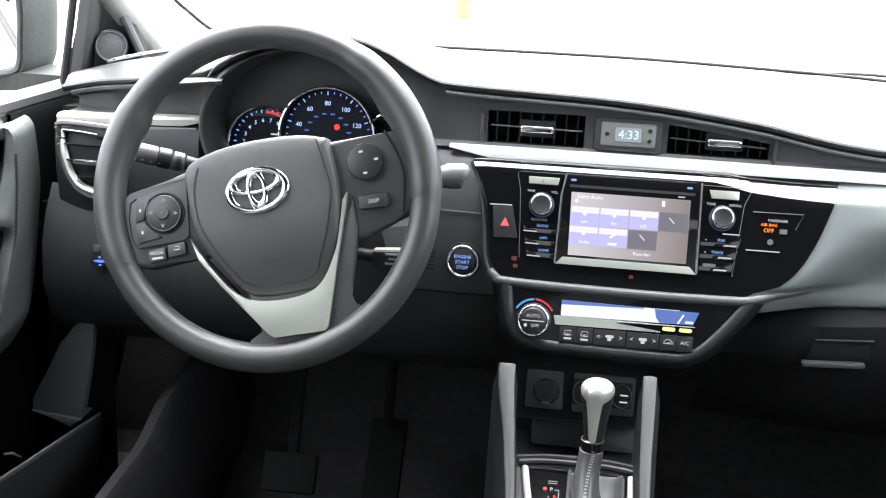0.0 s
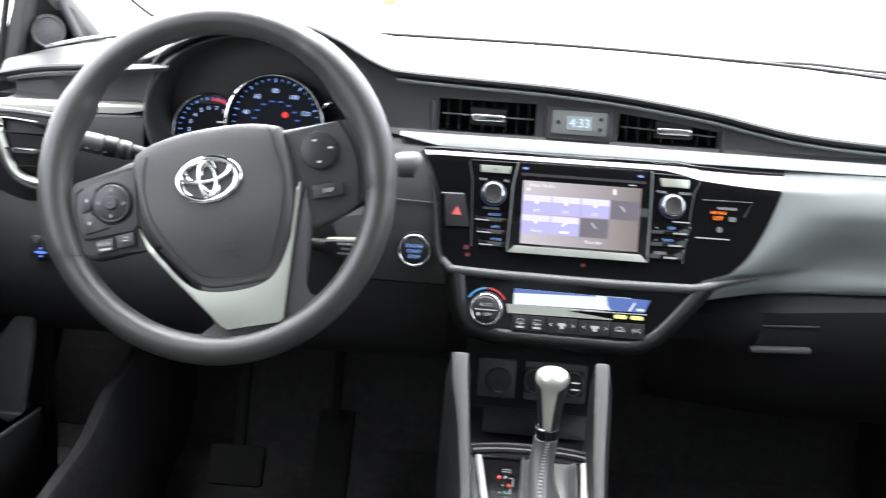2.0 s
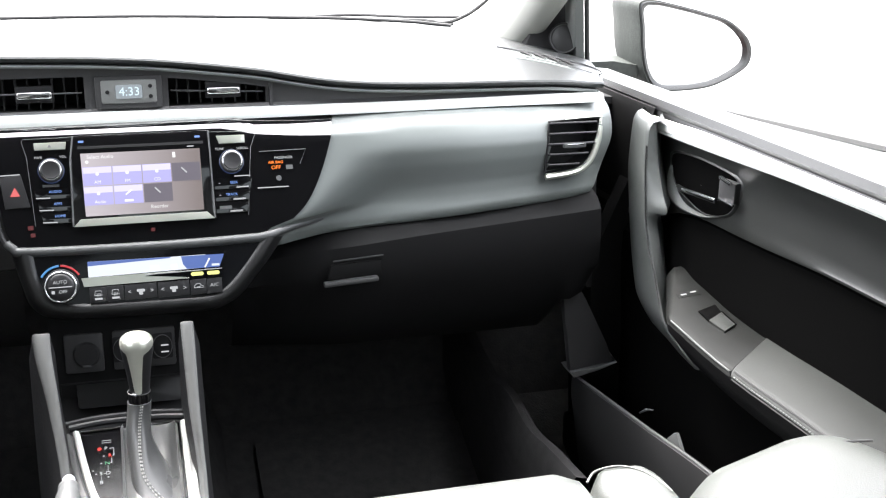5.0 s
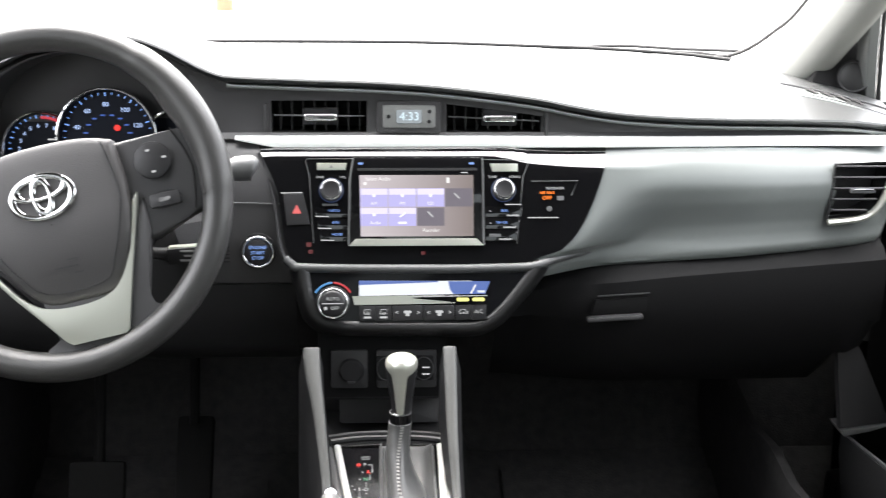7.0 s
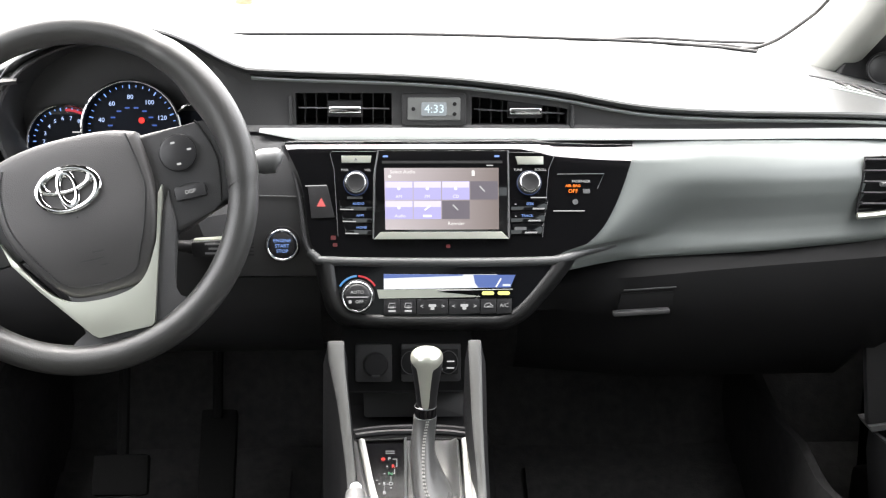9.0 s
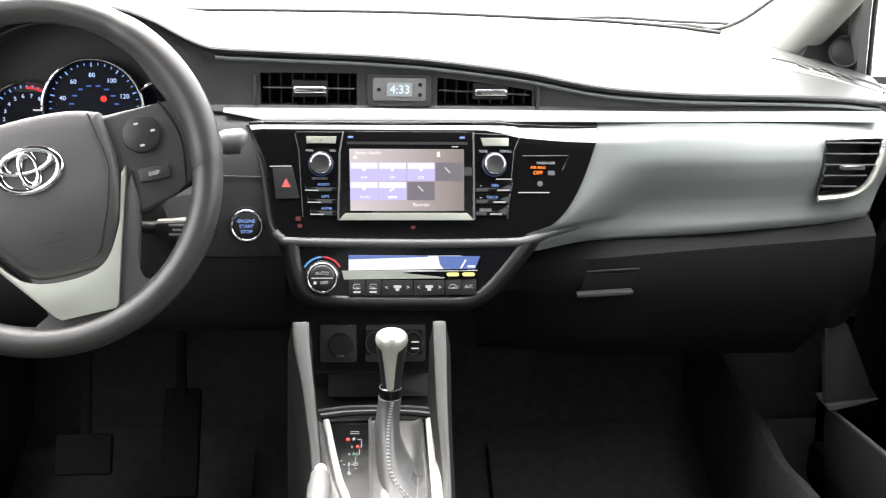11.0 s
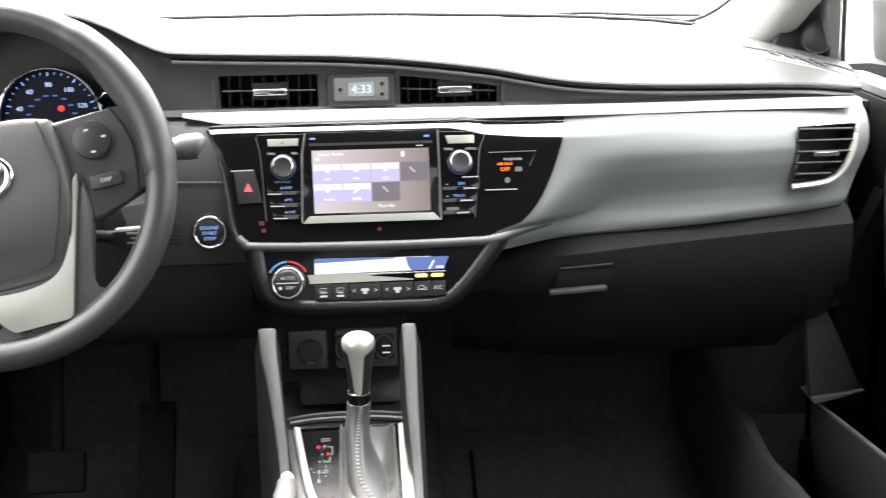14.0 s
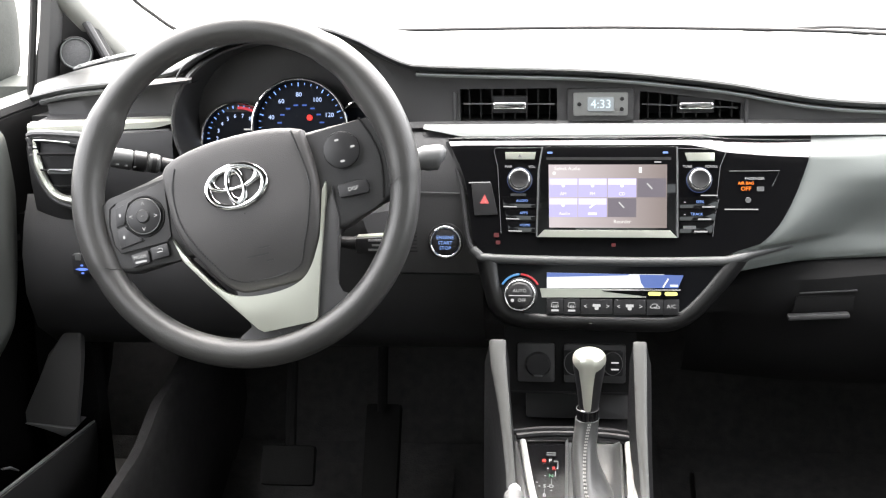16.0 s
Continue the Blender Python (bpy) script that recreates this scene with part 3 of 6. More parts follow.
# column surround to the right of the wheel, where the start button sits
rows = []
for x in [-.235 + .125 * i / 14 for i in range(15)]:
    t = (x + .235) / .125
    rows.append([V(x, .045, .684), V(x, .030, .672), V(x, .014, .645), V(x, .006, .60), V(x, .002, .55), V(x, .006, .515), V(x, .03, .50)])
part("start_panel", loft(rows), LOWSKIN, dash, "black panel round the start button")
part("panel_joint", tube([V(-.225, .0065, .615), V(-.12, .0065, .612)], .0008, 6), SATIN, dash)
for i in range(6):
    part("vent_slot", block((-.195, .004, .565 - i * .0045), (.018, .004, .0018), .0005), DEEP, dash)

# passenger's padded panel
low_z = smoothline([(.14, .531), (.19, .5295), (.225, .5292), (.322, .5362), (.467, .547), (.6, .556), (.66, .562)])
py = smoothline([(.14, .026), (.26, .026), (.42, .026), (.50, .030), (.56, .036), (.61, .045), (.645, .070)])
bulge = smoothline([(0, .010), (.06, -.003), (.14, -.0120), (.24, -.0180), (.34, -.0205), (.45, -.0195), (.60, -.0150), (.72, -.0118), (.80, -.0116), (.88, -.0128), (.94, -.0142), (1.0, -.0125)])
under = smoothline([(0, 0), (.25, 0), (.45, .006), (.65, .014), (.82, .019), (.93, .017), (1.0, .016)])
edge_x = smoothline([(.515, .15), (.528, .15), (.540, .165), (.552, .181), (.561, .208), (.593, .2355), (.65, .2595), (.6735, .2665)])


def panel_point(f, t):
    """A place on the panel: f from the audio panel to the door, t from the top down."""
    x = .26 + (.645 - .26) * f
    z = .6735 - .003 * f + (low_z(x) - .6735) * t
    for _ in range(4):
        a = edge_x(z)
        x = a + (.645 - .034 * max(0, (t - .35) / .65) ** 1.5 - a) * f
        z = .6735 - .003 * f + (low_z(x) - .6735 + .003 * f) * t
    g = min(1, f / .62)
    full = py(x) + bulge(t) + (1 - g * g * (3 - 2 * g)) * under(t)
    near = .004 + .33 * (z - .63) + .002 + top_roll(x, z)
    k = min(1, f / .26)
    k = k * k * (3 - 2 * k)
    return V(x, near + (full - near) * k, z)


rows = []
for f in [i / 96 for i in range(97)]:
    prof = [panel_point(f, t) for t in [i / 48 for i in range(49)]]
    prof = [prof[0] + V(0, .02, .001)] + prof + [prof[-1] + V(0, .004, -.004), prof[-1] + V(0, .03, -.006)]
    rows.append(prof)
rows = [[p + V(0, .02, 0) for p in rows[0]]] + rows
bm = loft(rows)
# opening for the outer vent
gap = lambda p: .5445 < p.x < .6075 and .5915 + .36 * max(0, p.x - .575) < p.z < .6575
bmesh.ops.delete(bm, geom=[f for f in bm.faces if gap(f.calc_center_median())], context="FACES")
part("passenger_panel", bm, PANEL, dash, "smooth grey padded panel before the passenger")

# side cheek that closes the dashboard end at the passenger's door
for s, x in ((1, .636), (-1, -.684)):
    bm = plate([(.09, .40), (.09, .56), (.10, .655), (.14, .680), (.25, .69), (.4, .68), (.5, .5), (.4, .38)], lambda u, v, w: V(x + s * w, u, v), .008, .002)
    part("end_cheek", bm, DEEP, dash)

# glovebox and the lower passenger side
glove = thing("glovebox", (.38, .1, .38), "black plastic glovebox lid with a slim pull latch", "glovebox")
gtop = smoothline([(.13, .497), (.188, .506), (.223, .514), (.326, .5265), (.577, .5455), (.66, .552)])
rows = []
for x in [.135 + .482 * i / 30 for i in range(31)]:
    z = gtop(x)
    k = smoothline([(.13, .035), (.2, .02), (.3, .0), (.66, .005)])(x)
    rows.append([V(x, .045 + k, z + .012), V(x, .018 + k, z + .003), V(x, .004 + k, z - .010), V(x, .000 + k, z - .04), V(x, .004 + k, .46), V(x, .02 + k, .41), V(x, .06 + k, .36), V(x, .12 + k, .335)])
    e = max(0, (x - .50) / .135) ** 2
    rows[-1] = [V(p.x, p.y, max(p.z, .335 + .15 * e)) for p in rows[-1]]
part("lid", loft(rows), GLOVE, glove)
bm = block((.2785, -.0055, .4705), (.069, .012, .0055), .002, Matrix.Rotation(radians(-3.2), 3, "Y"))
part("latch", bm, LOWSKIN, glove, "slim satin grey pull")
bm = block((.289, -.001, .4985), (.064, .003, .0014), .0005, Matrix.Rotation(radians(-3.5), 3, "Y"))
part("latch_edge", bm, LOWSKIN, glove)
bm = plate([(-.034, -.012), (.034, -.009), (.034, .010), (-.030, .007)], lambda u, v, w: V(.284 + u, -.0012 + w, .4845 + v), .004, .001)
part("latch_recess", bm, GLOVE, glove)


# ---- air vents ----
def centre_vent(x0, x1, tx):
    """A wide centre vent: dark box, upright fins, one cross bar and a chrome slide."""
    y = face_y((x0 + x1) / 2)
    ob = thing("air_vent", ((x0 + x1) / 2, y, vent_low), "black slatted centre air vent with a chrome slide", "vent", "centre air vents")
    bm = bmesh.new()
    rim = [V(x0, face_y(x0), vent_low), V(x1, face_y(x1), vent_low)]
    n = 10
    top = [V(x1 + (x0 - x1) * i / n, face_y(x1 + (x0 - x1) * i / n), vent_top(x1 + (x0 - x1) * i / n)) for i in range(n + 1)]
    ring = rim + top
    back = [p + V(0, .045, 0) for p in ring]
    a, b = [bm.verts.new(p) for p in ring], [bm.verts.new(p) for p in back]
    for i in range(len(a)):
        bm.faces.new((a[i], a[(i + 1) % len(a)], b[(i + 1) % len(a)], b[i]))
    bm.faces.new(b)
    part("housing", bm, DEEP, ob)
    w = x1 - x0
    for i in range(8):
        x = x0 + w * (i + .75) / 8.4
        h = vent_top(x) - vent_low
        part("fin", block((x, y + .017, vent_low + h / 2), (.0016, .020, h - .003), .0005), DEEP, ob)
    zm = .7095 if x0 < 0 else .7075
    slope = 0 if x0 < 0 else -.004
    part("cross_bar", tube([V(x0 + .003, y + .004, zm + .001), V(x1 - .003, y + .004, zm + slope)], .0011, 6), SATIN, ob, "thin grey cross bar")
    part("slide", block((tx, y + .000, zm), (.039, .011, .0085), .003, seg=3), CHROME, ob, "bright chrome slide")
    part("slide_back", block((tx, y + .006, zm), (.042, .006, .020), .002), HARD, ob)
    side = x0 - .006 if x0 < 0 else x1 + .006
    part("cheek", block((side, y - .001, (vent_low + vent_top(side)) / 2 - .001), (.0045, .006, .034), .002), FASCIA, ob)
    return ob


centre_vent(-.1355, -.0225, -.0775)
centre_vent(.0725, .1870, .1365)


def side_vent(s, zoff, x_in, x_out, y):
    """An outer vent: a D-shaped silver hoop round stacked slats."""
    ob = thing("air_vent", (s * x_in, y, .59 + zoff), "black slatted outer air vent in a silver hoop", "vent", "outer air vents")
    out = [(x_in, .657), (x_out - .004, .660), (x_out, .655), (x_out - .002, .632), (x_out - .012, .607), (x_out - .030, .594), (x_in - .004, .588)]
    lay = lambda u, v, w: V(s * u, y + w + .45 * max(0, u - .60) ** 1.2, v + zoff)
    mid_u, mid_v = (x_in + x_out) / 2, .625
    outline = [(p.x, p.y) for p in spline([V(u, v, 0) for u, v in out], 5)]
    outline += [(out[-1][0] + (out[0][0] - out[-1][0]) * i / 8, out[-1][1] + (out[0][1] - out[-1][1]) * i / 8) for i in range(1, 8)]
    ring = lambda k, w: [lay(mid_u + (u - mid_u) * k, mid_v + (v - mid_v) * k, w) for u, v in outline]
    deep = .034 if s > 0 else .011
    part("housing", loft([ring(1.03, .002), ring(1.02, -.001), ring(.96, -.0005), ring(.94, deep), ring(.02, deep)], wrap=True), DEEP, ob)
    hoop = spline([lay(u, v, -.003) for u, v in [(x_in + .002, .659), (x_out - .003, .6615), (x_out + .002, .655), (x_out, .632), (x_out - .011, .605), (x_out - .03, .591), (x_in - .004, .5855)]], 6)
    part("hoop", tube(hoop[2:], [.0009 + (.0033 if s > 0 else .0040) * min(1, max(0, (i - 7) / 9)) for i in range(len(hoop) - 2)], 8), SILVER, ob, "bright silver hoop")
    outer = spline([lay(u, v, .000) for u, v in [(x_in - .01, .668), (x_out + .003, .6685), (x_out + .0085, .655), (x_out + .007, .627), (x_out - .006, .599), (x_out - .028, .583), (x_in - .01, .576)]], 6)
    if s < 0:
        part("surround", tube(outer, .0042, 8), LOWSKIN, ob)
    for i in range(5 if s > 0 else 3):
        z = .6545 - i * .0135 if s > 0 else .6450 - i * .020
        xo = x_out - .006 - .028 * max(0, ((i if s > 0 else 1.5 * i + .5) - 1.5) / 3) ** 1.5
        # left slats are darker: that vent's shade is put into their colour
        part("slat", block((s * (x_in + xo) / 2, y + (-.001 if s > 0 else .004), z + zoff), (xo - x_in + .002, .012, .0022), .0008, Matrix.Rotation(radians(-18), 3, "X")), GLOVE if s < 0 else SLATGREY, ob)
    part("slide", block((s * (x_in + .032), y - .008, .6265 + zoff), (.030, .008, .0055), .002), SATIN, ob, "satin grey slide")
    part("slide_edge", block((s * (x_in + .032), y - .0125, .6288 + zoff), (.026, .0016, .0016), .0006), CHROME, ob, "thin chrome edge")
    return ob


side_vent(1, 0.0, .542, .6095, .013)
side_vent(-1, .013, .585, .652, .012)

# ---- clock ----
clock = thing("dash_clock", (.028, .03, .69), "small digital clock in a grey plastic frame reading 4:33", "clock")
cy = face_y(.03)
bm = plate(rounded(.076, .0385, .004), lambda u, v, w: V(.0275 + u, cy - .004 + w, .7095 + v), .012, .002)
part("surround", bm, FASCIA, clock)
bm = plate(rounded(.0625, .027, .0025), lambda u, v, w: V(.0275 + u, cy - .006 + w, .7105 + v), .006, .001)
part("face", bm, CLOCKFACE, clock, "pale grey face plate")
bm = plate(rounded(.0300, .0160, .0015), lambda u, v, w: V(.0275 + u, cy - .0068 + w, .7105 + v), .002, .0003)
part("window", bm, CLOCKBACK, clock)
letters("4:33", .0140, frame_of((.028, cy - .0075, .7105), (0, -1, .05)), CLOCKLIT, clock, "digits")
for u, v in ((-.0243, 0), (.0243, .006), (.0243, -.006)):
    part("button", lathe([(0, .0012), (.0018, .0012), (.0024, 0)], frame_of((.0275 + u, cy - .006, .7105 + v), (0, -1, 0)), 12), DEEP, clock)

# ---- audio panel ----
left_x = smoothline([(.545, -.106), (.552, -.110), (.566, -.118), (.625, -.127), (.677, -.150)])
right_x = smoothline([(.545, .160), (.552, .178), (.561, .207), (.593, .235), (.65, .259), (.675, .266)])
panel = thing("audio_panel", (.06, 0, .545), "gloss black centre panel holding the radio and switches", "panel")
rows = []
for z in [.546 + .130 * j / 26 for j in range(27)]:
    roll = max(0, z - .663) / .013
    a, b = left_x(z), right_x(z)
    rows.append([AUDIO(a + (b - a) * i / 30, z, 0) + V(0, max(.011 * roll ** 2.2, top_roll(a + (b - a) * i / 30, z)), 0) for i in range(31)])
part("face", shell(rows, (0, .03, 0)), PIANO, panel, "gloss black face")
# satin lower border that runs round the bottom of the panel
edge = [AUDIO(-.150, .672, .012), AUDIO(-.133, .625, .006), AUDIO(-.124, .566, .003), AUDIO(-.112, .5475, .001), AUDIO(-.09, .5425, 0), AUDIO(.05, .5405, 0), AUDIO(.150, .5415, 0), AUDIO(.176, .5435, .001), panel_point(.055, .875) + V(0, .0015, 0), panel_point(.12, .862) + V(0, .0045, 0), panel_point(.20, .86) + V(0, .0095, 0)]
edge = spline(edge, 8)
part("lower_border", tube(edge[20:], [.0056 - .0012 * max(0, 1 - (len(edge) - 21 - i) / 20) for i in range(len(edge) - 20)], 12, flat=1.0), BORDER, panel, "satin grey border")
part("side_border", tube(edge[:21], .003, 8), HARD, panel)

radio = thing("head_unit", (.037, 0, .565), "touchscreen radio with two knobs and side keys", "radio")
# fine frame line round the unit
fr = [AUDIO(u, v, -.0008) for u, v in [(-.0855, .570), (-.090, .644), (-.0945, .661), (-.0925, .6642), (.05, .6645), (.1665, .6622), (.1685, .659), (.162, .644), (.154, .568)]]
part("frame_line", tube(fr, .0004, 6), SATIN, radio)
# raised bezel round the screen
bez = [(-.0385, .665), (-.0415, .653), (-.0440, .567), (.114, .567), (.1105, .653), (.1135, .665)]
part("bezel", plate(bez, lambda u, v, w: AUDIO(u, v, w - .004), .006, .0012), PIANO, radio)
for x0, x1, z0, z1 in ((-.0385, -.0445, .665, .567), (.1135, .1145, .665, .567)):
    part("bezel_edge", tube([AUDIO(x0, z0, -.0045), AUDIO((x0 + x1) / 2 - (.0015 if x0 < 0 else -.0), .64, -.0045), AUDIO(x1, z1, -.0045)], .0010, 6), SATIN, radio)
part("bezel_sill", plate([(-.0440, .5665), (.1145, .5665), (.106, .5745), (-.036, .5745)], lambda u, v, w: AUDIO(u, v, w - .0052), .003, .0008), SILVER, radio, "bright lower bezel edge")
part("disc_slot", plate([(-.034, .6505), (.107, .6505), (.107, .6535), (-.034, .6535)], lambda u, v, w: AUDIO(u, v, w - .0043), .002), DEEP, radio)
for u in (-.030, .1005):
    part("corner_mark", plate(rounded(.006, .0022, .0005), lambda p, q, w: AUDIO(u + p, .6585 + q, w - .0046), .001), BLUELEG, radio)
part("slot_mark", plate(rounded(.008, .0012, .0004), lambda p, q, w: AUDIO(.092 + p, .6482 + q, w - .0046), .001), LEGEND, radio)
screen = part("screen", plate([(-.0315, .6455), (.1025, .6455), (.1025, .577), (-.0302, .577)], lambda u, v, w: AUDIO(u, v, w - .0047), .002), SCREEN, radio, "lit grey touchscreen")
for i in range(4):
    for j in range(2):
        if j == 1 and i == 3:
            continue
        u0, v0 = -.0305 + i * .0332, .6305 - j * .0215
        off = i == 3 or (i == 2 and j == 1)
        part("tile", plate([(u0, v0), (u0 + .0322, v0), (u0 + .0322, v0 - .0204), (u0, v0 - .0204)], lambda u, v, w: AUDIO(u, v, w - .0051), .0008), TILEOFF if off else TILE, screen)
        if not off:
            part("tile_gloss", plate([(u0 + .0004, v0 - .0004), (u0 + .0318, v0 - .0004), (u0 + .0318, v0 - .0070), (u0 + .0004, v0 - .0070)], lambda u, v, w: AUDIO(u, v, w - .0053), .0004), TILETOP, screen)
for txt, u, v in (("AM", -.0145, .6135), ("FM", .0187, .6135), ("CD", .052, .6135), ("Audio", -.013, .592)):
    letters(txt, .0052, audio(u, v, .0058), SCREENWHITE, screen, "tile_label")
letters("Reorder", .0058, audio(.0525, .5835, .0056), SCREENWHITE, screen, "tile_label")
letters("Select Audio", .0058, audio(-.010, .641, .0056), SCREENWHITE, screen, "screen_title")
part("tile_mark", plate(rounded(.010, .0026, .0006), lambda p, q, w: AUDIO(.0187 + p, .592 + q, w - .0057), .0006), SCREENWHITE, screen)
for u, v in ((-.0145, .6225), (.0187, .6225), (.052, .6225), (-.0145, .6012), (-.025, .636)):
    part("tile_icon", lathe([(0, .0006), (.0018, .0006), (.002, 0)], audio(u, v, .0054), 10), SCREENWHITE, screen)
part("tile_icon", tube([AUDIO(.0155, .5985, -.0057), AUDIO(.0225, .6035, -.0057)], .0010, 6), SCREENWHITE, screen)
for u, v in ((.083, .622), (.0515, .6015)):
    part("tile_icon", tube([AUDIO(u - .003, v + .003, -.0054), AUDIO(u + .003, v - .003, -.0054)], .0009, 6), LEGEND, screen)
part("status_mark", plate(rounded(.0035, .006, .0005), lambda p, q, w: AUDIO(.0725 + p, .6395 + q, w - .0056), .0006), SCREENWHITE, screen)

for u, w1, w2 in ((-.0625, "PWR", "VOL"), (.1405, "TUNE", "SCROLL")):
    k = part("knob", lathe([(.0, .0115), (.0086, .0115), (.0096, .0119), (.0112, .011), (.0120, .0035), (.0140, .0028), (.0144, 0)], audio(u - .002, .629, .001), 36), KEYCAP, radio, "black rotary knob")
    part("knob_ring", torus(audio(u - .002, .629, .0112), .0107, .0014, 40, 10), CHROME, k, "chrome ring")
    part("knob_base_ring", torus(audio(u - .002, .629, .0022), .0137, .0008, 40, 8), BLUERING, k)
    letters(w1, .0040, audio(u - .0150, .6435, .0012), LEGEND, radio)
    letters(w2, .0040, audio(u + .0118, .6435, .0012), LEGEND, radio)
for pts in ([(-.0815, .6595), (-.0462, .6595), (-.0475, .6515), (-.081, .6515)], [(.1225, .6585), (.1555, .6585), (.1555, .6495), (.1255, .6495)]):
    part("top_key", plate(pts, lambda u, v, w: AUDIO(u, v, w - .003), .004, .0008), SILVER, radio, "silver key")
part("key_mark", plate([(-.0665, .654), (-.0625, .654), (-.0645, .657)], lambda u, v, w: AUDIO(u, v, w - .0036), .001), WHITELEG, radio)
for j, (txt, u) in enumerate((("AUDIO", -.0615), ("APPS", -.0595), ("HOME", -.0580))):
    z = .6045 - j * .0133
    part("side_key", plate([(-.0845 + j * .003, z + .0058), (-.0455, z + .0058), (-.0455, z - .0062), (-.0825 + j * .003, z - .0062)], lambda u_, v, w: AUDIO(u_, v, w - .0022), .003, .0006), PIANO, radio)
    letters(txt, .0043, audio(u, z + .0015, .0030), BLUELEG, radio)
    part("key_light", plate([(-.083 + j * .003, z - .0040), (-.0675 + j * .003, z - .0044), (-.0675 + j * .003, z - .0056), (-.083 + j * .003, z - .0052)], lambda u_, v, w: AUDIO(u_, v, w - .0027), .001), LEGEND, radio)
for j, (txt, u) in enumerate((("SEEK", .1395), ("TRACK", .136), ("", .13))):
    z = .6045 - j * .0133
    part("side_key", plate([(.1175, z + .0058), (.161 - j * .003, z + .0058), (.159 - j * .003, z - .0062), (.1165, z - .0062)], lambda u_, v, w: AUDIO(u_, v, w - .0022), .003, .0006), PIANO, radio)
    if txt:
        letters(txt, .0043, audio(u, z + .0008, .0030), BLUELEG, radio)
        part("key_mark", tube([AUDIO(.1215, z, -.0029), AUDIO(.1225, z + .0008, -.0029), AUDIO(.1235, z, -.0029)], .0004, 5), LEGEND, radio)
    else:
        part("key_mark", plate(rounded(.014, .0034, .0004), lambda p, q, w: AUDIO(.128 + p, z + q, w - .0030), .001), SATIN, radio)
    part("key_light", plate([(.1425 - j * .0045, z - .0036), (.157 - j * .0045, z - .0036), (.156 - j * .0045, z - .0054), (.1415 - j * .0045, z - .0054)], lambda u_, v, w: AUDIO(u_, v, w - .0027), .001), WHITELEG, radio)
part("cue_mark", plate(rounded(.019, .0012, .0003), lambda p, q, w: AUDIO(.150 + p, .6125 + q, w - .0012), .001), LEGEND, radio)
part("cue_mark", plate(rounded(.018, .0026, .0004), lambda p, q, w: AUDIO(-.066 + p, .6128 + q, w - .0012), .001), SATIN, radio)

hazard = thing("hazard_switch", (-.105, 0, .59), "black hazard switch with a red triangle", "switch")
part("cap", plate([(-.1205, .6245), (-.0975, .6255), (-.0895, .591), (-.1165, .590)], lambda u, v, w: AUDIO(u, v, w - .002), .004, .001), KEYCAP, hazard)
part("triangle", plate([(-.1102, .6030), (-.0995, .6030), (-.1048, .6130)], lambda u, v, w: AUDIO(u, v, w - .0025), .001), lit("hazard_red", (1.0, .18, .18), .8), hazard, "red warning triangle")
part("edge_line", tube([AUDIO(-.1235, .6260, -.001), AUDIO(-.0985, .6265, -.001)], .0007, 6), LEGEND, hazard)

airbag = thing("airbag_indicator", (.2, 0, .6), "passenger airbag lamp panel with an amber OFF sign", "indicator")
part("frame_line", tube([AUDIO(.167, .5975, -.001), AUDIO(.204, .5975, -.001)], .0007, 6), LEGEND, airbag)
part("frame_line", tube([AUDIO(.172, .6385, -.001), AUDIO(.2275, .6390, -.001), AUDIO(.2195, .6225, -.001)], .0006, 6), SATIN, airbag)
letters("PASSENGER", .0042, audio(.2, .6305, .0012), LEGEND, airbag)
letters("AIR BAG", .0048, audio(.1905, .6255, .0012), AMBER, airbag, "amber_sign")
letters("OFF", .0066, audio(.1905, .6195, .0012), AMBER, airbag, "amber_sign")
part("lamp_mark", plate(rounded(.008, .005, .0006), lambda p, q, w: AUDIO(.2065 + p, .6195 + q, w - .0012), .001), SATIN, airbag)
part("lamp_mark", lathe([(0, .0006), (.0032, .0006), (.0034, 0)], audio(.193, .6075, .0006), 10), SATIN, airbag)
for u, v, r in ((-.091, .5685, .0030), (-.089, .5605, .0026), (.043, .5585, .0024)):
    part("telltale", plate(rounded(2 * r, 1.6 * r, .0005), lambda p, q, w: AUDIO(u + p, v + q, w - .0008), .001), DIMRED, panel)

# ---- climate control ----
hv = thing("climate_panel", (.04, -.03, .47), "grey climate control pod with a round dial and a lit display", "climate panel")
def evenly(pts, n):
    """The smooth line through points, cut into n even steps."""
    line = spline([V(u, v, 0) for u, v in pts], 10)
    run = [0.0]
    for p, q in zip(line, line[1:]):
        run.append(run[-1] + (q - p).length)
    out, j = [], 0
    for i in range(n + 1):
        d = run[-1] * i / n
        while j < len(run) - 2 and run[j + 1] < d:
            j += 1
        out.append(line[j].lerp(line[j + 1], (d - run[j]) / max(1e-9, run[j + 1] - run[j])))
    return out


pod = evenly([(-.1055, .5420), (-.1020, .525), (-.0977, .5065), (-.0905, .488), (-.0775, .4768), (-.0585, .4722), (-.02, .4705), (.0207, .4698), (.065, .4692), (.100, .4695), (.1180, .4735), (.1345, .4835), (.150, .4995), (.1668, .5185), (.1850, .5420)], 90)
inn = evenly([(-.0905, .5420), (-.0885, .525), (-.0850, .508), (-.0765, .4930), (-.0660, .4860), (-.0540, .4830), (-.02, .4816), (.0207, .4810), (.065, .4806), (.098, .4806), (.1110, .4830), (.1240, .4905), (.138, .5040), (.1525, .5210), (.1690, .5420)], 90)
rows = []
